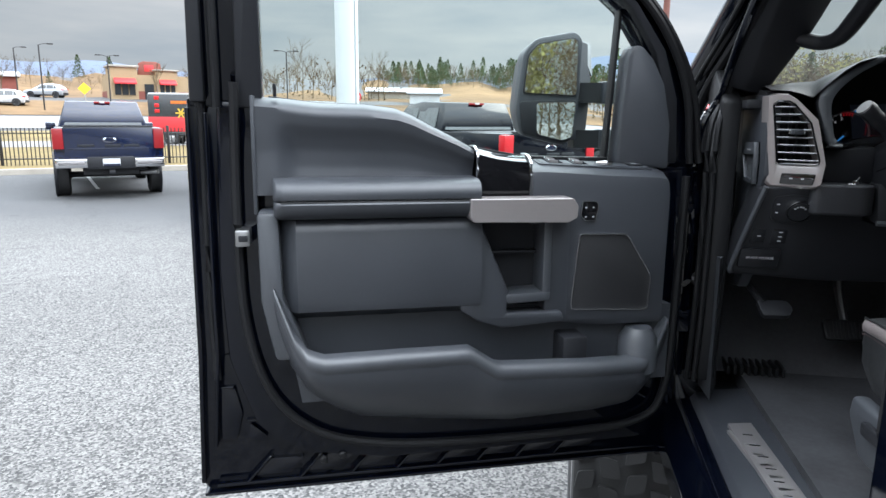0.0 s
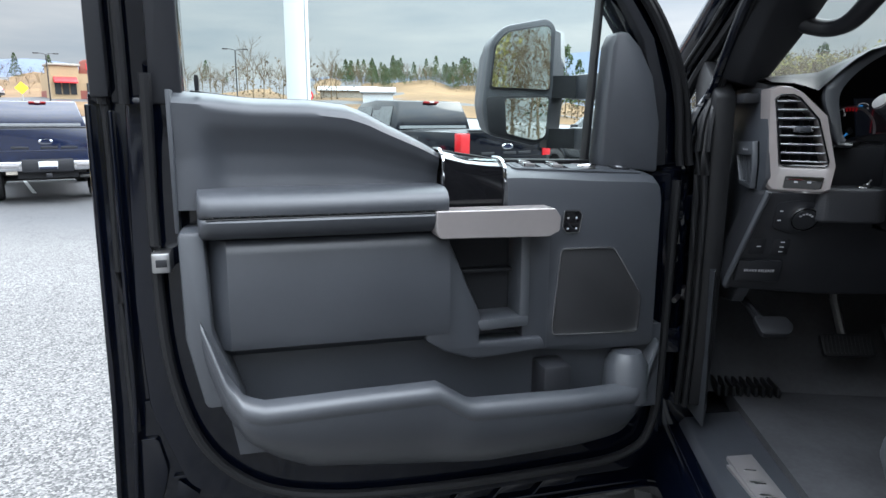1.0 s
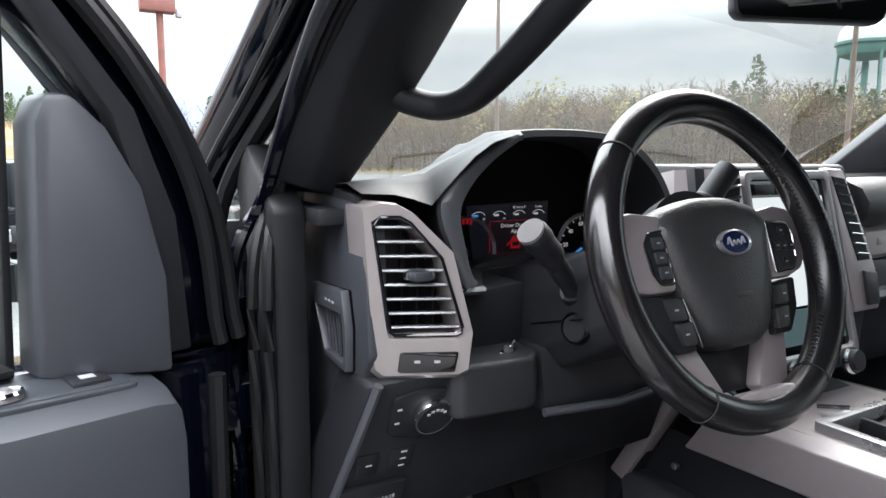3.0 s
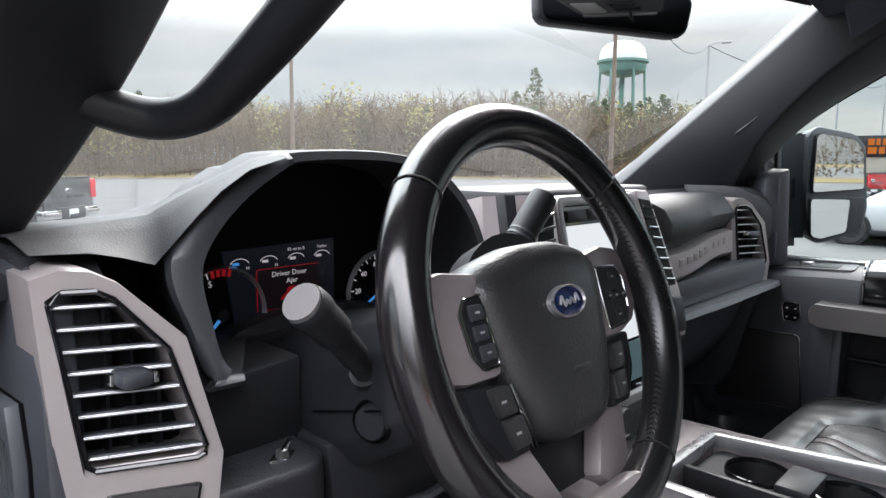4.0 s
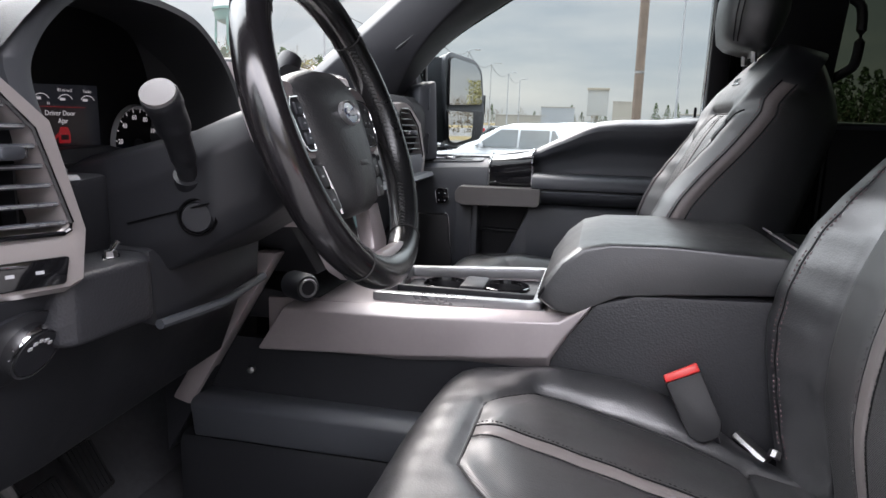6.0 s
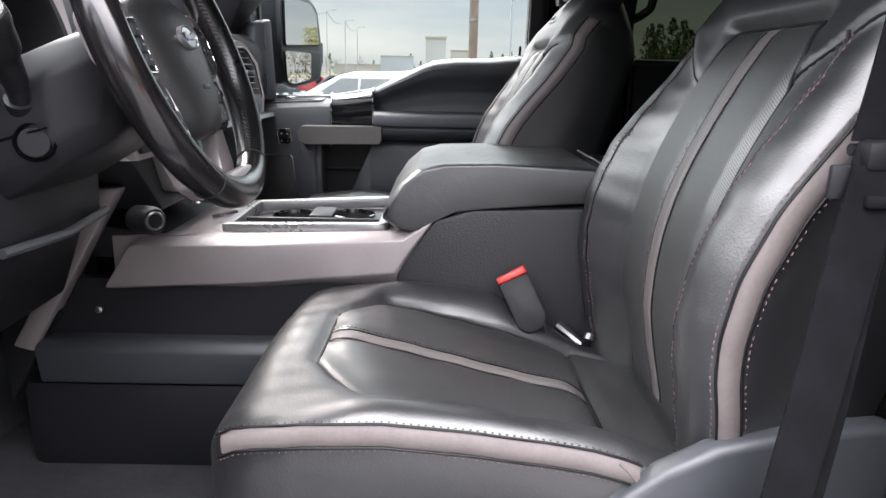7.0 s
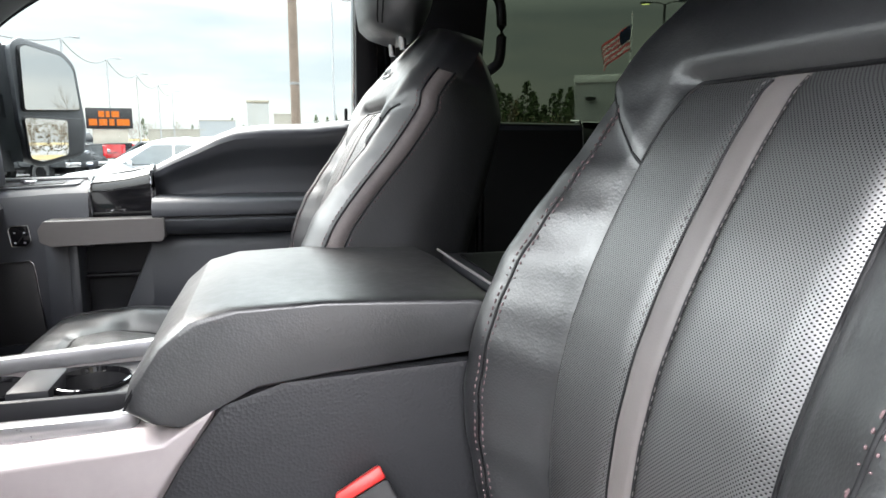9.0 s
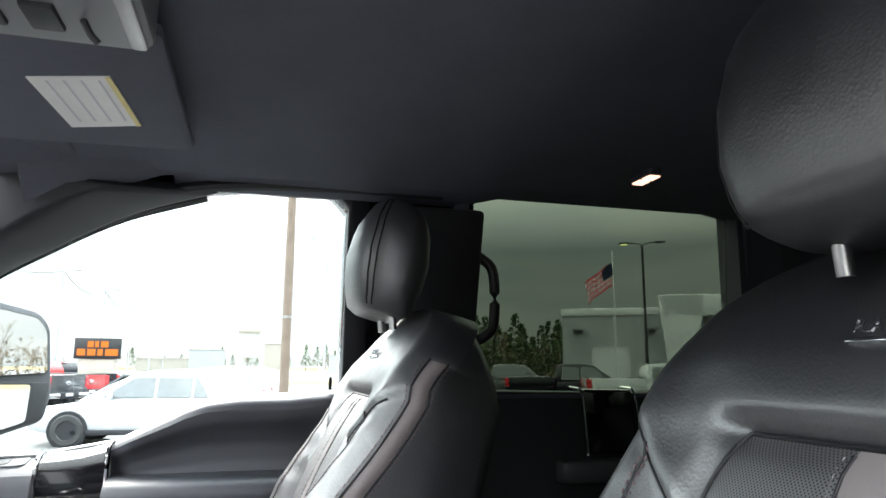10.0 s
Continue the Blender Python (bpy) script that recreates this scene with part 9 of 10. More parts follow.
    A("under_frame", box(-0.5, 0.5, 0.1, 5.5, 0.48, 0.62), PLASTIC_D)
    return set_down(v, x, y, az)


def crossover(x, y, az, paint, label, h=1.68):
    """A rounded crossover; (x, y) is the middle of its tail."""
    v = thing("crossover_car", (0, 0, 0), label, "car", "parked cars")
    A = lambda nm, bm, m, lab="", parent=v: part(nm, bm, m, parent, lab)
    sec = lambda yy, w, z0, zb: [(-w * 0.92, yy, z0), (-w, yy, z0 + 0.2), (-w * 0.99, yy, zb - 0.12), (-w * 0.93, yy, zb), (w * 0.93, yy, zb), (w * 0.99, yy, zb - 0.12), (w, yy, z0 + 0.2), (w * 0.92, yy, z0)]
    A("body", bev(loft([sec(*q) for q in ((0.0, 0.80, 0.42, 0.98), (0.12, 0.90, 0.30, 1.06), (0.6, 0.93, 0.28, 1.06), (2.6, 0.93, 0.26, 0.99), (3.5, 0.92, 0.28, 0.96), (4.2, 0.88, 0.3, 0.86), (4.5, 0.78, 0.36, 0.74), (4.6, 0.6, 0.42, 0.66))]), 0.02), paint)
    top = lambda yy, w0, w1, z0, z1: [(-w0, yy, z0), (-w1, yy, z1), (-w1 * 0.85, yy, z1 + 0.03), (w1 * 0.85, yy, z1 + 0.03), (w1, yy, z1), (w0, yy, z0)]
    A("roof", bev(loft([top(0.12, 0.86, 0.78, 1.02, 1.10), top(0.34, 0.88, 0.70, 1.02, h - 0.34), top(0.62, 0.88, 0.66, 1.02, h - 0.18), top(1.1, 0.88, 0.64, 1.0, h - 0.07), top(1.65, 0.88, 0.64, 0.99, h - 0.03), top(2.05, 0.88, 0.64, 0.98, h - 0.05), top(2.4, 0.88, 0.65, 0.98, h - 0.13), top(2.9, 0.88, 0.71, 0.97, h - 0.36), top(3.5, 0.86, 0.80, 0.94, 0.98)]), 0.03), paint)
    A("rear_window", loft([[(-0.72, 0.155, 1.14), (0.72, 0.155, 1.14), (0.58, 0.375, h - 0.26), (-0.58, 0.375, h - 0.26)], [(-0.72, 0.2, 1.14), (0.72, 0.2, 1.14), (0.58, 0.42, h - 0.26), (-0.58, 0.42, h - 0.26)]]), CARGLASS)
    A("windshield", loft([[(-0.76, 3.36, 1.04), (0.76, 3.36, 1.04), (0.58, 2.66, h - 0.10), (-0.58, 2.66, h - 0.10)], [(-0.76, 3.32, 1.02), (0.76, 3.32, 1.02), (0.58, 2.62, h - 0.12), (-0.58, 2.62, h - 0.12)]]), CARGLASS)
    for s in (-1, 1):
        for y0, y1, y2, y3 in ((0.70, 1.05, 0.98, 1.05), (1.10, 1.85, 1.10, 1.85), (1.91, 3.02, 1.91, 2.36)):
            A("side_window", loft([[(s * 0.885, y0, 1.06), (s * 0.885, y1, 1.06), (s * 0.70, y3, h - 0.18), (s * 0.70, y2, h - 0.18)], [(s * 0.855, y0, 1.06), (s * 0.855, y1, 1.06), (s * 0.67, y3, h - 0.20), (s * 0.67, y2, h - 0.20)]]), CARGLASS)
        A("tail_lamp", bev(box(s * 0.55, s * 0.90, 0.0, 0.3, 0.90, 1.02), 0.02), LAMP_RED, "red tail lamp")
        A("side_mirror", bev(box(s * 0.92, s * 1.08, 2.75, 2.85, 1.02, 1.16), 0.03), paint)
        A("sill_cladding", box(s * 0.90, s * 0.945, 0.9, 3.6, 0.24, 0.36, 0.02), PLASTIC_D)
        for yy in (0.85, 3.65):
            A("wheel_arch", lathe([(0, 0), (0.40, 0), (0.42, -0.02 * s), (0, -0.02 * s)], 28, pose(s * 0.945, yy, 0.36, 0, 90, 0)), PLASTIC_D)
            wheel_at(v, s * 0.85, yy, 0.35, 0.24, s)
    A("bumper", bev(box(-0.78, 0.78, -0.04, 0.1, 0.36, 0.6), 0.03), PLASTIC_D)
    return set_down(v, x, y, az)


pickup(*spot(-38.3, 14.4)[:2], -39.0, BLUEPAINT, "dark blue pickup with chrome bumper parked nose to the kerb", True, LAMP_LIT)
pickup(-4.75, 9.25, -42, GREYPAINT, "graphite grey pickup parked among other trucks")
pickup(-1.5, 10.2, -42, PAINT, "black pickup parked among other trucks")
pickup(3.6, 14.5, -42, GREYPAINT, "dark grey pickup parked in the row ahead")
pickup(-13.0, -13.5, 175, REDPAINT, "red pickup parked behind", plate=False)
pickup(-9.6, -14.0, 175, WHITEPAINT, "white pickup parked behind", plate=False)
pickup(-6.2, -14.4, 175, SILVER, "silver pickup parked behind", plate=False)
pickup(-16.4, -13.0, 175, WHITEPAINT, "white pickup parked behind", plate=False)
crossover(16.7, -0.2, 6, WHITEPAINT, "white crossover parked on the lot")
for k in range(6):
    crossover(20.2 + k * 3.6, -0.6 - 0.3 * k, 10, (WHITEPAINT, WHITEPAINT, SILVER, WHITEPAINT, WHITEPAINT, REDPAINT)[k], ("white crossover in a row of parked cars", "white crossover in a row of parked cars", "silver crossover in a row of parked cars", "white crossover in a row of parked cars", "white crossover in a row of parked cars", "red crossover in a row of parked cars")[k], 1.7 + 0.04 * (k % 3))
pickup(26.5, 6.0, 30, GREYPAINT, "dark grey pickup on the far side of the lot")
pickup(30.0, 6.0, 30, REDPAINT, "red pickup on the far side of the lot")
pickup(33.5, 6.2, 30, PAINT, "black pickup on the far side of the lot")
crossover(24.0, 33.0, 60, WHITEPAINT, "white car parked by the woods")
pickup(23.0, -12.5, 200, WHITEPAINT, "white pickup parked before the dealer building", plate=False)
pickup(27.5, -11.0, 200, PAINT, "black pickup parked before the dealer building", plate=False)
pickup(31.5, -9.5, 200, GREYPAINT, "grey pickup parked before the dealer building", plate=False)
crossover(*spot(-42.0, 84)[:2], -120, WHITEPAINT, "white crossover beyond the road")
crossover(*spot(-39.5, 96)[:2], -110, SILVER, "silver car by the restaurant")
crossover(*spot(-31.0, 84)[:2], -100, WHITEPAINT, "white car by the restaurant")

# ambulance beyond the fence
am = thing("ambulance", (0, 0, 0), "grey and red box ambulance beyond the fence", "ambulance")
part("box_body", bev(box(-1.15, 1.15, 0, 4.2, 0.55, 2.75), 0.06), GREYPAINT, am)
part("red_band", bev(box(-1.165, 1.165, -0.015, 4.21, 0.75, 1.55), 0.03), REDM, am, "red lower band")
part("roof_cap", bev(box(-1.1, 1.1, 0.05, 4.15, 2.74, 2.82), 0.03), WHITE, am)
part("cab", bev(loft([[(-1.0, 4.2, 0.55), (-1.0, 4.2, 2.1), (1.0, 4.2, 2.1), (1.0, 4.2, 0.55)], [(-1.0, 5.2, 0.55), (-0.95, 5.0, 2.0), (0.95, 5.0, 2.0), (1.0, 5.2, 0.55)], [(-0.95, 6.6, 0.6), (-0.95, 6.5, 1.2), (0.95, 6.5, 1.2), (0.95, 6.6, 0.6)]]), 0.04), REDM, am)
for s in (-1, 1):
    for yy in (1.1, 5.6):
        wheel_at(am, s * 0.98, yy, 0.4, 0.3, s)
    for zz in (1.75, 2.05, 2.45):
        part("warning_lamp", box(s * 1.14, s * 1.18, 0.35, 0.6, zz, zz + 0.2, 0.02), LAMP_RED, am, "red lamp")
    part("side_window", box(s * 1.14, s * 1.17, 2.9, 3.7, 1.9, 2.4, 0.02), DARKGLASS, am)
    star = bmesh.new()
    for k in range(3):
        b2 = box(-0.04, 0.04, -0.28, 0.28, -0.01, 0.01)
        b2.transform(pose(0, 0, 0, 0, 0, 60 * k))
        me2 = bpy.data.meshes.new("tmp")
        b2.to_mesh(me2)
        star.from_mesh(me2)
        bpy.data.meshes.remove(me2)
        b2.free()
    part("star_sign", star, AMBERLED if False else mat("yellow_film", (0.6, 0.4, 0.05), 0.5), am, "", pose(s * 1.17, 1.7, 1.75, 0, 90, 0))
    part("orange_band", box(s * 1.15, s * 1.172, 1.2, 2.2, 2.25, 2.4), mat("orange_film", (0.6, 0.15, 0.02), 0.5), am)
set_down(am, *spot(-34.0, 41)[:2], 70)

# picket fence, one upright at a time
fn = thing("picket_fence", spot(-36, 26), "black iron picket fence along the verge", "fence")
FA, FB = Vector(spot(-60, 27)), Vector(spot(-20, 25))
fdir = (FB - FA).normalized()
flen = (FB - FA).length
for zz in (0.25, 1.05):
    part("rail", tube([FA + Vector((0, 0, zz)), FB + Vector((0, 0, zz))], 0.02, 4), BLACKM, fn)
pk = bpy.data.meshes.new("picket")
b2 = box(-0.011, 0.011, -0.011, 0.011, 0.05, 1.22)
b2.to_mesh(pk)
b2.free()
pk.materials.append(BLACKM)
n_p = int(flen / 0.115)
near = [k for k in range(n_p) if 0.30 < k / n_p < 0.92]
for k in range(n_p):
    p = FA + fdir * (k * 0.115)
    if k % 21 == 0:
        part("post", box(p.x - 0.035, p.x + 0.035, p.y - 0.035, p.y + 0.035, p.z - 0.05, p.z + 1.3, 0.006), BLACKM, fn)
    elif k < 300:
        ob = new("picket", pk)
        ob.parent = fn
        ob.location = p - ORIGIN[fn]

# restaurant on the rise
RC = Vector(spot(-33.7, 95))
rest = thing("restaurant", RC, "beige restaurant with brick base and red awnings", "restaurant")
RT = Matrix.Translation(RC) @ Matrix.Rotation(radians(33.7 + 12), 4, "Z")
R = lambda nm, bm, m, lab="", parent=rest: part(nm, bm, m, parent, lab, RT)
R("wall", box(-4.6, 4.6, 0, 7, -0.5, 3.0), BEIGE)
R("brick_base", box(-4.65, 4.65, -0.05, 7, -0.5, 1.0), BRICKM)
R("corner_tower", box(-4.7, -1.6, -0.3, 3, -0.5, 3.9), BEIGE)
R("entry_tower", box(0.6, 3.2, -0.4, 3, -0.5, 3.6), BEIGE)
R("cornice", box(-4.9, -1.4, -0.5, 3.2, 3.85, 4.1, 0.05), CONC)
R("cornice", box(0.4, 3.4, -0.6, 3.2, 3.55, 3.75, 0.05), CONC)
R("roof_sign", bev(prism([(-1.3, 3.0), (1.7, 3.0), (1.5, 4.5), (1.0, 4.75), (-0.6, 4.75), (-1.1, 4.5)], 1.0, 1.5, "xz"), 0.05), BRICKM, "dark red roof sign")
R("sign_board", box(-0.5, 0.6, 0.94, 1.02, 3.5, 4.3, 0.02), REDM, "red sign board")
for a, b in ((-4.4, -1.9), (0.9, 2.9)):
    R("awning", prism([(-0.3, 2.55), (-1.2, 2.0), (-1.2, 1.8), (-0.3, 1.9)], a, b, "yz", 0.02), REDM, "red awning")
    for k in range(3):
        w = (b - a) / 3
        R("window", box(a + k * w + 0.08, a + (k + 1) * w - 0.08, -0.42, -0.3, 0.5, 1.9), DARKGLASS)
R("door", box(-0.8, 0.3, -0.1, 0.02, -0.2, 1.9), DARKGLASS)
R("wing", box(4.6, 9.0, 1, 6, -0.5, 2.4), BEIGE)

# low pale house and sheds on the hill
for az, d, w, hh, m, lab in ((-14.6, 112, 9.0, 1.2, CONC, "low pale shed on the clay hill"), (-44.5, 110, 8, 2.4, BRICKM, "brick building at the roadside"), (10.0, 62, 5.6, 2.3, BRICKM, "low strip building with a red roof"), (-12.2, 92, 4.0, 1.4, WHITE, "white trailer on the clay hill")):
    p = Vector(spot(az, d))
    hb = thing("low_building", p, lab, "building", "far buildings")
    HT = Matrix.Translation(p) @ Matrix.Rotation(radians(-az), 4, "Z")
    part("wall", box(-w / 2, w / 2, 0, 5, -0.6, hh), m, hb, "", HT)
    part("roof", prism([(-0.4, hh), (2.5, hh + 0.7), (5.4, hh), (5.4, hh - 0.12), (-0.4, hh - 0.12)], -w / 2 - 0.4, w / 2 + 0.4, "yz"), REDM if az > 0 else GREYM, hb, "", HT)
    for k in range(int(w / 2) if w > 9 else 0):
        part("window", box(-w / 2 + 0.6 + k * 2, -w / 2 + 1.5 + k * 2, -0.05, 0.02, 0.4 * hh, 0.8 * hh), DARKGLASS, hb, "", HT)

# poles, lamps and signs
px, py, pz0 = spot(-19.2, 18.5)
pl = thing("white_pole", (px, py, pz0), "thick white painted steel pole on a concrete foot", "pole")
part("shaft", tube([(px, py, pz0 - 0.1), (px, py, pz0 + 12)], 0.31, 28), WHITE, pl)
part("weld_seam", tube([(px + 0.28, py - 0.14, pz0), (px + 0.28, py - 0.14, pz0 + 12)], 0.02, 6), GREYM, pl)
part("foot", lathe([(0.62, -0.1), (0.62, 0.35), (0.58, 0.4), (0, 0.4)], 28, pose(px, py, pz0)), CONC, pl)
px, py, pz0 = spot(7.05, 19)
pl = thing("rusty_pole", (px, py, pz0), "slim rust red steel pole with a box on top", "pole")
part("shaft", tube([(px, py, pz0 - 0.1), (px, py, EYE0.z + 3.62)], 0.085, 12), RUST, pl)
part("top_box", box(px - 0.46, px + 0.36, py - 0.2, py + 0.2, EYE0.z + 3.6, EYE0.z + 3.95, 0.03), RUST, pl)
part("side_lamp", box(px + 0.38, px + 0.52, py - 0.1, py + 0.1, EYE0.z + 3.52, EYE0.z + 3.74, 0.02), GREYM, pl, "small grey lamp beside the box")


def lamp_post(az, dist, top_el, label, arms=1, m=GREYM, lit=False, th=0.07):
    x, y, z = spot(az, dist)
    zt = EYE0.z + dist * math.tan(radians(top_el))
    p = thing("street_lamp", (x, y, z), label, "street lamp", "lamps round the lot")
    part("pole", tube([(x, y, z - 0.1), (x, y, zt)], [th * 1.3, th], 10), m, p)
    side = Vector((math.cos(radians(az)), -math.sin(radians(az)), 0))
    for k in range(arms):
        s = side * (1 if k == 0 else -1)
        q = Vector((x, y, zt))
        part("arm", tube(smooth_path([q, q + s * 0.35 + Vector((0, 0, 0.12)), q + s * 0.8 + Vector((0, 0, 0.16))], 4), 0.035, 6), m, p)
        hd = bev(box(-0.28, 0.28, -0.13, 0.13, -0.07, 0.05), 0.03)
        part("head", hd, m, p, "", Matrix.Translation(q + s * 1.0 + Vector((0, 0, 0.16))) @ Matrix.Rotation(radians(-az), 4, "Z"))
        if lit and k == 1:
            part("lens", box(-0.2, 0.2, -0.1, 0.1, -0.09, -0.06), glow("sodium_lens", (0.85, 0.95, 0.3), 3.0), p, "lit yellow green lens", Matrix.Translation(q + s * 1.0 + Vector((0, 0, 0.16))) @ Matrix.Rotation(radians(-az), 4, "Z"))
    return Vector((x, y, zt))


tops = [lamp_post(a, d, e, "grey lamp post on the lot's edge") for a, d, e in ((66.5, 47, 9.0), (75.5, 60, 7.0), (78.4, 73, 5.7), (80.4, 88, 4.7), (81.9, 104, 4.0), (82.9, 120, 3.5))]
for az, d, e, n_a in ((33.4, 42, 15.5, 1), (-42.5, 92, 4.5, 1), (-36.6, 90, 4.2, 2), (-41.0, 80, 4.8, 1), (-23.5, 75, 5.0, 2)):
    lamp_post(az, d, e, "dark slim lamp post", n_a, BLACKM if d > 60 else WOODP, th=0.06 if d > 60 else 0.1)
lamp_post(95.0, 48, 10.6, "double armed grey lamp post", 2)
lamp_post(121.3, 40, 10.1, "double armed lamp with one lit head", 2, BLACKM, True)
tp = lamp_post(59.3, 30, 18.0, "tall dark utility pole before the water tower", 0, WOODP, th=0.075)
for k, (a, b, sag) in enumerate([(tp, tops[0], 2.2)] + [(tops[i], tops[i + 1], 0.9) for i in range(5)]):
    wire = [a.lerp(b, t) - Vector((0, 0, sag * 4 * t * (1 - t))) for t in lin(0, 1, 14)]
    single("overhead_wire", tube(wire, 0.022 if k == 0 else 0.03, 5), BLACKM, "dark wire slung between the poles", "wire", "overhead wires")
px, py, pz0 = spot(90.9, 17)
pl = thing("wooden_pole", (px, py, pz0), "brown wooden utility pole", "pole")
part("shaft", tube([(px, py, pz0 - 0.1), (px, py, pz0 + 9)], [0.115, 0.10], 14), WOODP, pl)
part("band", tube([(px, py, pz0 + 2.9), (px, py, pz0 + 2.96)], 0.118, 14), STEEL, pl)

sx, sy, sz = spot(-18.1, 45)
sg = thing("stop_sign", (sx, sy, sz), "red octagonal road sign on a post", "road sign")
part("post", tube([(sx, sy, sz - 0.1), (sx, sy, sz + 3.2)], 0.03, 8), GREYM, sg)
ST = Matrix.Translation((sx, sy - 0.04, 2.8)) @ Matrix.Rotation(radians(18), 4, "Z")
octo = [(0.4 * math.cos(radians(22.5 + 45 * k)), 0.4 * math.sin(radians(22.5 + 45 * k))) for k in range(8)]
part("plate", prism(octo, -0.01, 0.01, "xz"), REDM, sg, "", ST)
part("lettering_bar", box(-0.27, 0.27, -0.016, -0.008, -0.09, 0.09), WHITE, sg, "", ST)
sx, sy, sz = spot(-38.3, 82)
sg = thing("warning_sign", (sx, sy, sz), "yellow diamond road sign on a post", "road sign")
part("post", tube([(sx, sy, sz - 0.1), (sx, sy, sz + 2.4)], 0.04, 8), GREYM, sg)
part("plate", box(-0.45, 0.45, -0.02, 0.02, -0.45, 0.45), mat("sign_yellow", (0.7, 0.5, 0.03), 0.5), sg, "", Matrix.Translation((sx, sy - 0.06, sz + 2.1)) @ Matrix.Rotation(radians(38), 4, "Z") @ Matrix.Rotation(radians(45), 4, "Y"))

# amber display sign
sx, sy, sz = spot(78.0, 36)
sg = thing("display_sign", (sx, sy, sz), "grey roadside sign with amber display", "sign")
DT = Matrix.Translation((sx, sy, sz)) @ Matrix.Rotation(radians(-78), 4, "Z")
part("base", bev(box(-0.75, 0.75, -0.15, 0.15, -0.1, 2.1), 0.02), CONC, sg, "", DT)
part("panel", bev(box(-0.98, 0.98, -0.2, 0.2, 2.1, 3.05), 0.02), BLACKM, sg, "", DT)
for z0, z1, bars in ((2.62, 2.90, ((-0.45, -0.2), (-0.14, 0.02), (0.1, 0.42))), (2.24, 2.54, ((-0.86, -0.52), (-0.44, -0.1), (-0.02, 0.2), (0.3, 0.84)))):
    for x0, x1 in bars:
        part("display_bar", box(x0, x1, -0.215, -0.2, z0, z1), AMBERLED, sg, "lit amber bar", DT)
# far sign board and roofs on the right
for az, d, w, z0, z1, m, lab in ((89.2, 90, 2.6, 2.8, 6.0, GREYM, "tall grey sign board on a post"), (91.4, 170, 5.0, 2.0, 6.8, CONC, "pale square building far beyond the lot"), (86.2, 190, 9.0, 1.8, 5.6, GREYM, "flat grey building beyond the lot"), (83.2, 190, 14, 0.2, 3.2, CONC, "low pale building beyond the lot"), (99, 160, 18, 0.2, 4.0, GREYM, "low grey building beyond the lot")):
    p = Vector(spot(az, d))
    fb = thing("far_building", p, lab, "building", "far buildings")
    FT = Matrix.Translation(p) @ Matrix.Rotation(radians(-az), 4, "Z")
    part("wall", box(-w / 2, w / 2, 0, w * 0.6, 0 if w > 3 else z0, z1), m, fb, "", FT)
    part("roof_edge", box(-w / 2 - 0.1, w / 2 + 0.1, -0.1, w * 0.6 + 0.1, z1, z1 + 0.25), CONC, fb, "", FT)
    if w < 3:
        part("post", tube([(0, 0.8, -0.2), (0, 0.8, z0 + 0.3)], 0.2, 8), GREYM, fb, "", FT)

# water tower
wx, wy, wz = spot(60.4, 240)
wt = thing("water_tower", (wx, wy, wz), "green and white water tower on legs", "water tower")
TEAL = mat("teal_tank_paint", (0.09, 0.21, 0.18), 0.6, vary=0.15, scale=0.2)
part("tank", lathe([(0, 29.6), (4.0, 30.0), (7.0, 31.2), (7.8, 32.6), (7.8, 34.4)], 32, pose(wx, wy, wz)), TEAL, wt, "teal tank bottom")
part("dome", lathe([(7.8, 34.4), (7.7, 36.6), (7.0, 38.8), (5.4, 40.4), (3.0, 41.3), (0, 41.6)], 32, pose(wx, wy, wz)), WHITE, wt, "white tank dome")
part("riser", tube([(wx, wy, wz), (wx, wy, wz + 29.4)], 0.9, 14), TEAL, wt)
part("balcony", lathe([(7.8, 34.2), (8.5, 34.2), (8.5, 35.0), (8.4, 34.3)], 32, pose(wx, wy, wz)), TEAL, wt)
for k in range(6):
    a = 1.047 * k
    part("leg", tube([(wx + 8.5 * math.cos(a), wy + 8.5 * math.sin(a), wz - 0.2), (wx + 7.2 * math.cos(a), wy + 7.2 * math.sin(a), wz + 32)], 0.4, 8), TEAL, wt)

# dealer building behind and to the right
DC = Vector(spot(122.5, 48))
db = thing("dealer_building", DC, "grey and white dealer building with a white portal", "building")
BT = Matrix.Translation(DC) @ Matrix.Rotation(radians(-122.5), 4, "Z")
D = lambda nm, bm, m, lab="", parent=db: part(nm, bm, m, parent, lab, BT)
D("wall", box(-6.5, 14, 0, 16, -0.3, 5.4), GREYM)
D("parapet", box(-6.6, 14.1, -0.1, 16.1, 5.4, 5.9, 0.03), WHITE)
D("portal_slab", prism([(0.6, -0.2), (1.8, -0.2), (2.9, 6.6), (0.0, 6.6)], -1.2, 0.3, "xz", 0.05), WHITE, "white portal slab")
D("portal_head", box(0.2, 9.5, -1.2, 0.3, 5.2, 6.6, 0.05), WHITE)
for k in range(5):
    w = D("showroom_window", box(2.6 + k * 2.1, 4.5 + k * 2.1, -0.06, 0.05, 0.3, 4.0), DARKGLASS)
    D("window_frame", frame_of([(2.5 + k * 2.1, 0.2), (4.6 + k * 2.1, 0.2), (4.6 + k * 2.1, 4.1), (2.5 + k * 2.1, 4.1)], [(2.6 + k * 2.1, 0.3), (4.5 + k * 2.1, 0.3), (4.5 + k * 2.1, 4.0), (2.6 + k * 2.1, 4.0)], -0.1, 0.05, "xz"), WHITE, "", w)
D("door_panel", box(-4.5, -2.0, -0.05, 0.05, -0.2, 3.2), WHITE)
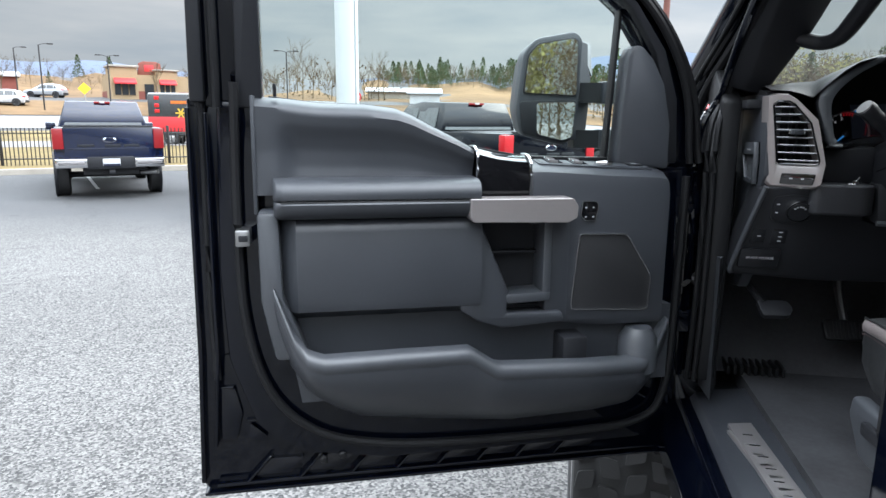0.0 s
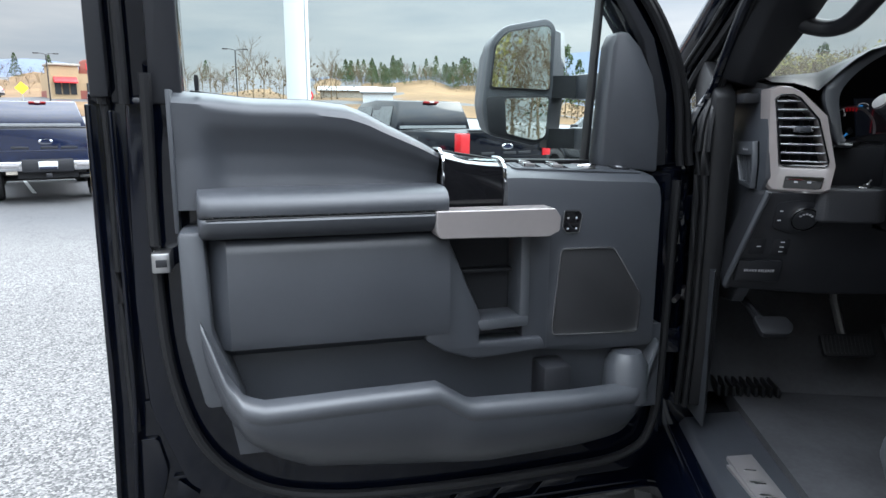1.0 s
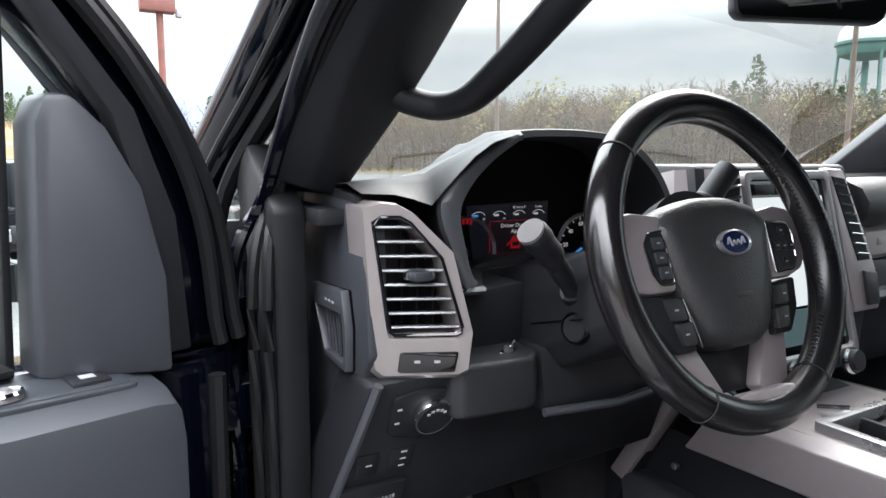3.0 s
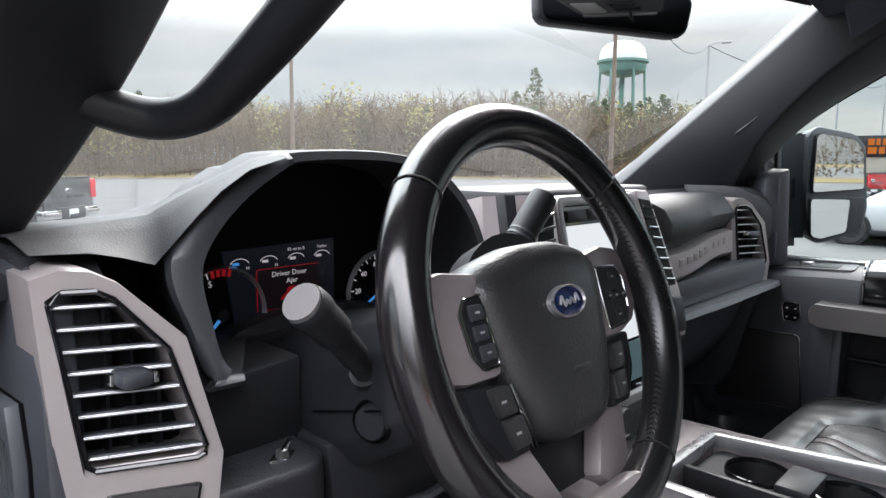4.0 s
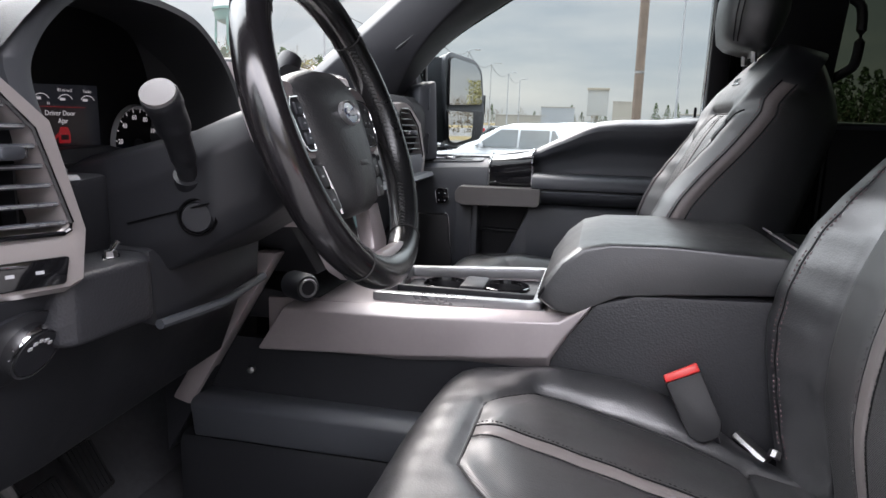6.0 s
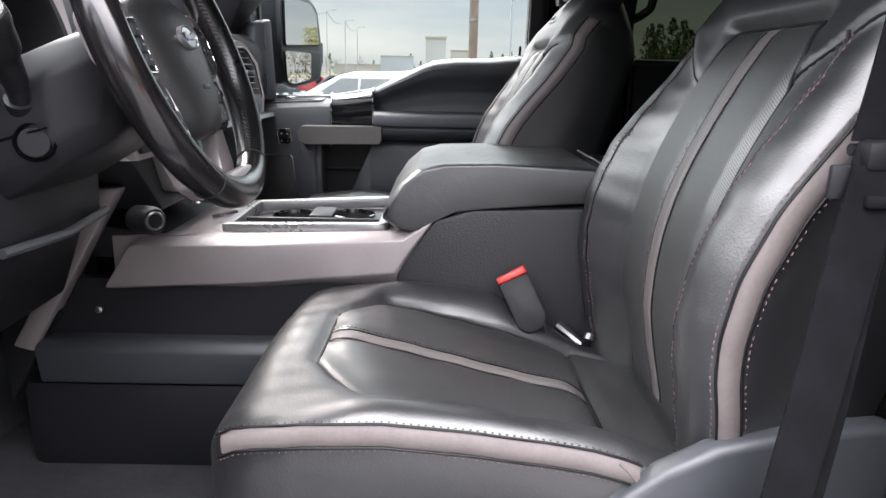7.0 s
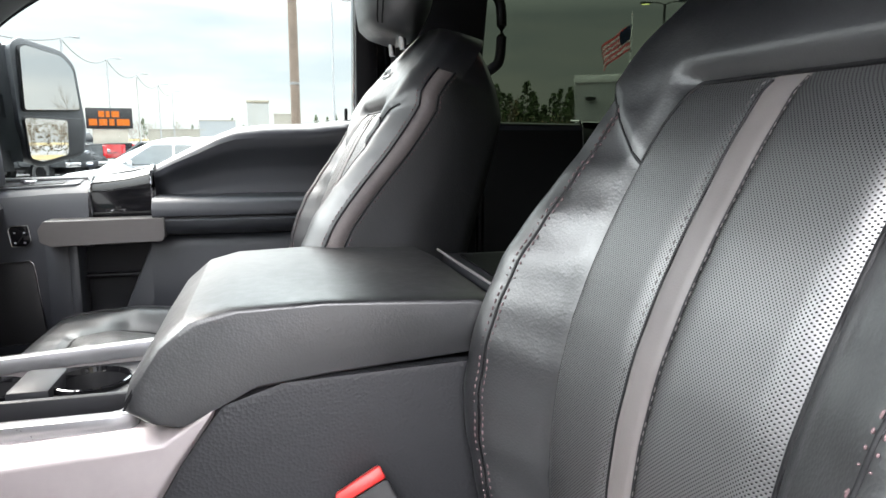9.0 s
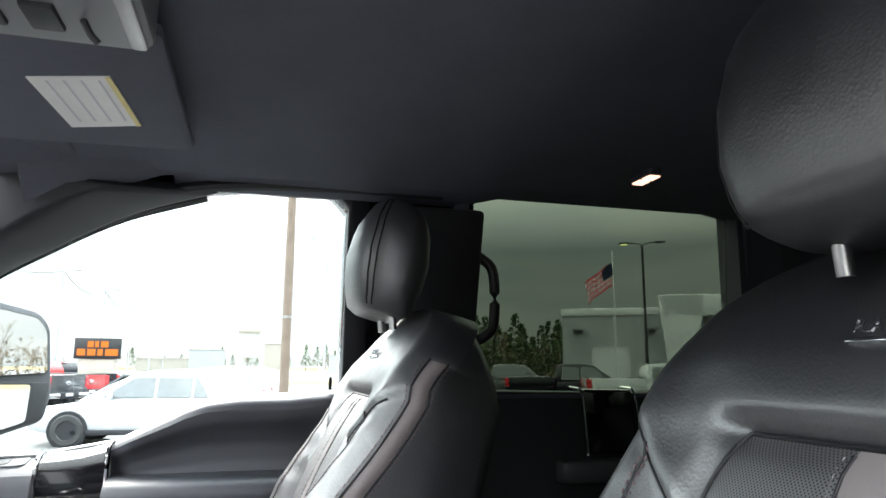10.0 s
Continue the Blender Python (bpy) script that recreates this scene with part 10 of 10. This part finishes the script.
for x in (-5.4, -0.6):
    D("wall_lamp", lathe([(0, 0), (0.35, 0.02), (0.3, -0.2), (0, -0.2)], 18, pose(x, -0.3, 4.4)), BLACKM)
fx, fy2, fz = spot(118.9, 40)
fp = thing("flagpole", (fx, fy2, fz), "white flagpole with a drooping striped flag", "flagpole")
part("pole", tube([(fx, fy2, fz - 0.1), (fx, fy2, 1.55 + 40 * math.tan(radians(9.7)))], [0.07, 0.04], 10), WHITE, fp)
fs = Vector((math.cos(radians(118.9)), -math.sin(radians(118.9)), 0))
for k in range(9):
    z1 = 7.7 - 0.15 * k
    st = sheet(lambda u, v: Vector((fx, fy2, z1 - 0.15 * v)) - fs * (0.05 + 1.5 * u) + Vector((0, 0, -1.15 * u ** 1.3)) + Vector((0.12, 0.1, 0)) * math.sin(u * 9 + k * 0.2) * u, lin(0, 1, 12), lin(0, 1, 2), False)
    part("flag_stripe", st, REDM if k % 2 == 0 else WHITE, fp)
st = sheet(lambda u, v: Vector((fx, fy2, 7.71 - 0.75 * v)) - fs * (0.05 + 0.6 * u) + Vector((0, 0, -1.15 * u ** 1.3 * 0.38)) + Vector((0.02, -0.03, 0)) - Vector((fx, fy2, 0)).normalized() * 0.05, lin(0, 1, 8), lin(0, 1, 3), False)
part("flag_field", st, BLUEPAINT, fp)

# ---- the truck's own front wheels ----
def front_wheel(x, face):
    w = thing("front_wheel", (x, 0.99, 0.32), "knobbly off-road tyre on a grey alloy wheel", "wheel", "front wheels")
    R0 = 0.44
    T = pose(x, 0.99, GROUND + R0, 0, 90, 0)
    ty = part("tyre", lathe([(0.26, -0.14), (0.36, -0.155), (0.41, -0.15), (0.425, -0.13), (0.428, 0), (0.425, 0.13), (0.41, 0.15), (0.36, 0.155), (0.26, 0.14)], 48, T), TYRE, w)
    rng = random.Random(5)
    for k in range(30):
        a = 12.0 * k
        for row, (z0, z1) in enumerate(((-0.15, -0.085), (-0.075, -0.005), (0.005, 0.075), (0.085, 0.15))):
            pl = rounded([(-0.034, z0), (0.026, z0 + 0.012), (0.034, z1), (-0.02, z1 - 0.008)] if row % 2 == 0 else [(-0.03, z0 + 0.01), (0.034, z0), (0.024, z1 - 0.012), (-0.034, z1)], 0.008, 2)
            b2 = prism(pl, R0 - 0.016, R0 - (0.004 if abs(z0 + z1) > 0.1 else 0), "xz", 0.0)
            part("tread_block", b2, TYRE, ty, "", T @ pose(0, 0, 0, 0, 0, a + (6 if row % 2 else 0)) @ Matrix(((1, 0, 0, 0), (0, 1, 0, 0), (0, 0, 1, 0), (0, 0, 0, 1))))
    part("rim", lathe([(0.255, 0.14 * face), (0.268, 0.145 * face), (0.262, 0.12 * face), (0.24, 0.02 * face), (0.09, 0.05 * face), (0.08, 0.10 * face), (0, 0.10 * face)], 40, T), STEEL, w, "grey alloy rim")
    for k in range(6):
        an = radians(60 * k)
        part("spoke", bev(loft([[(0.07, -0.035, 0.06 * face), (0.07, 0.035, 0.06 * face), (0.07, 0.03, 0.11 * face), (0.07, -0.03, 0.11 * face)], [(0.255, -0.05, 0.07 * face), (0.255, 0.05, 0.07 * face), (0.255, 0.045, 0.125 * face), (0.255, -0.045, 0.125 * face)]]), 0.008), STEEL, w, "", T @ pose(0, 0, 0, 0, 0, 60 * k))
    return w


front_wheel(-0.99, -1)
front_wheel(0.99, 1)
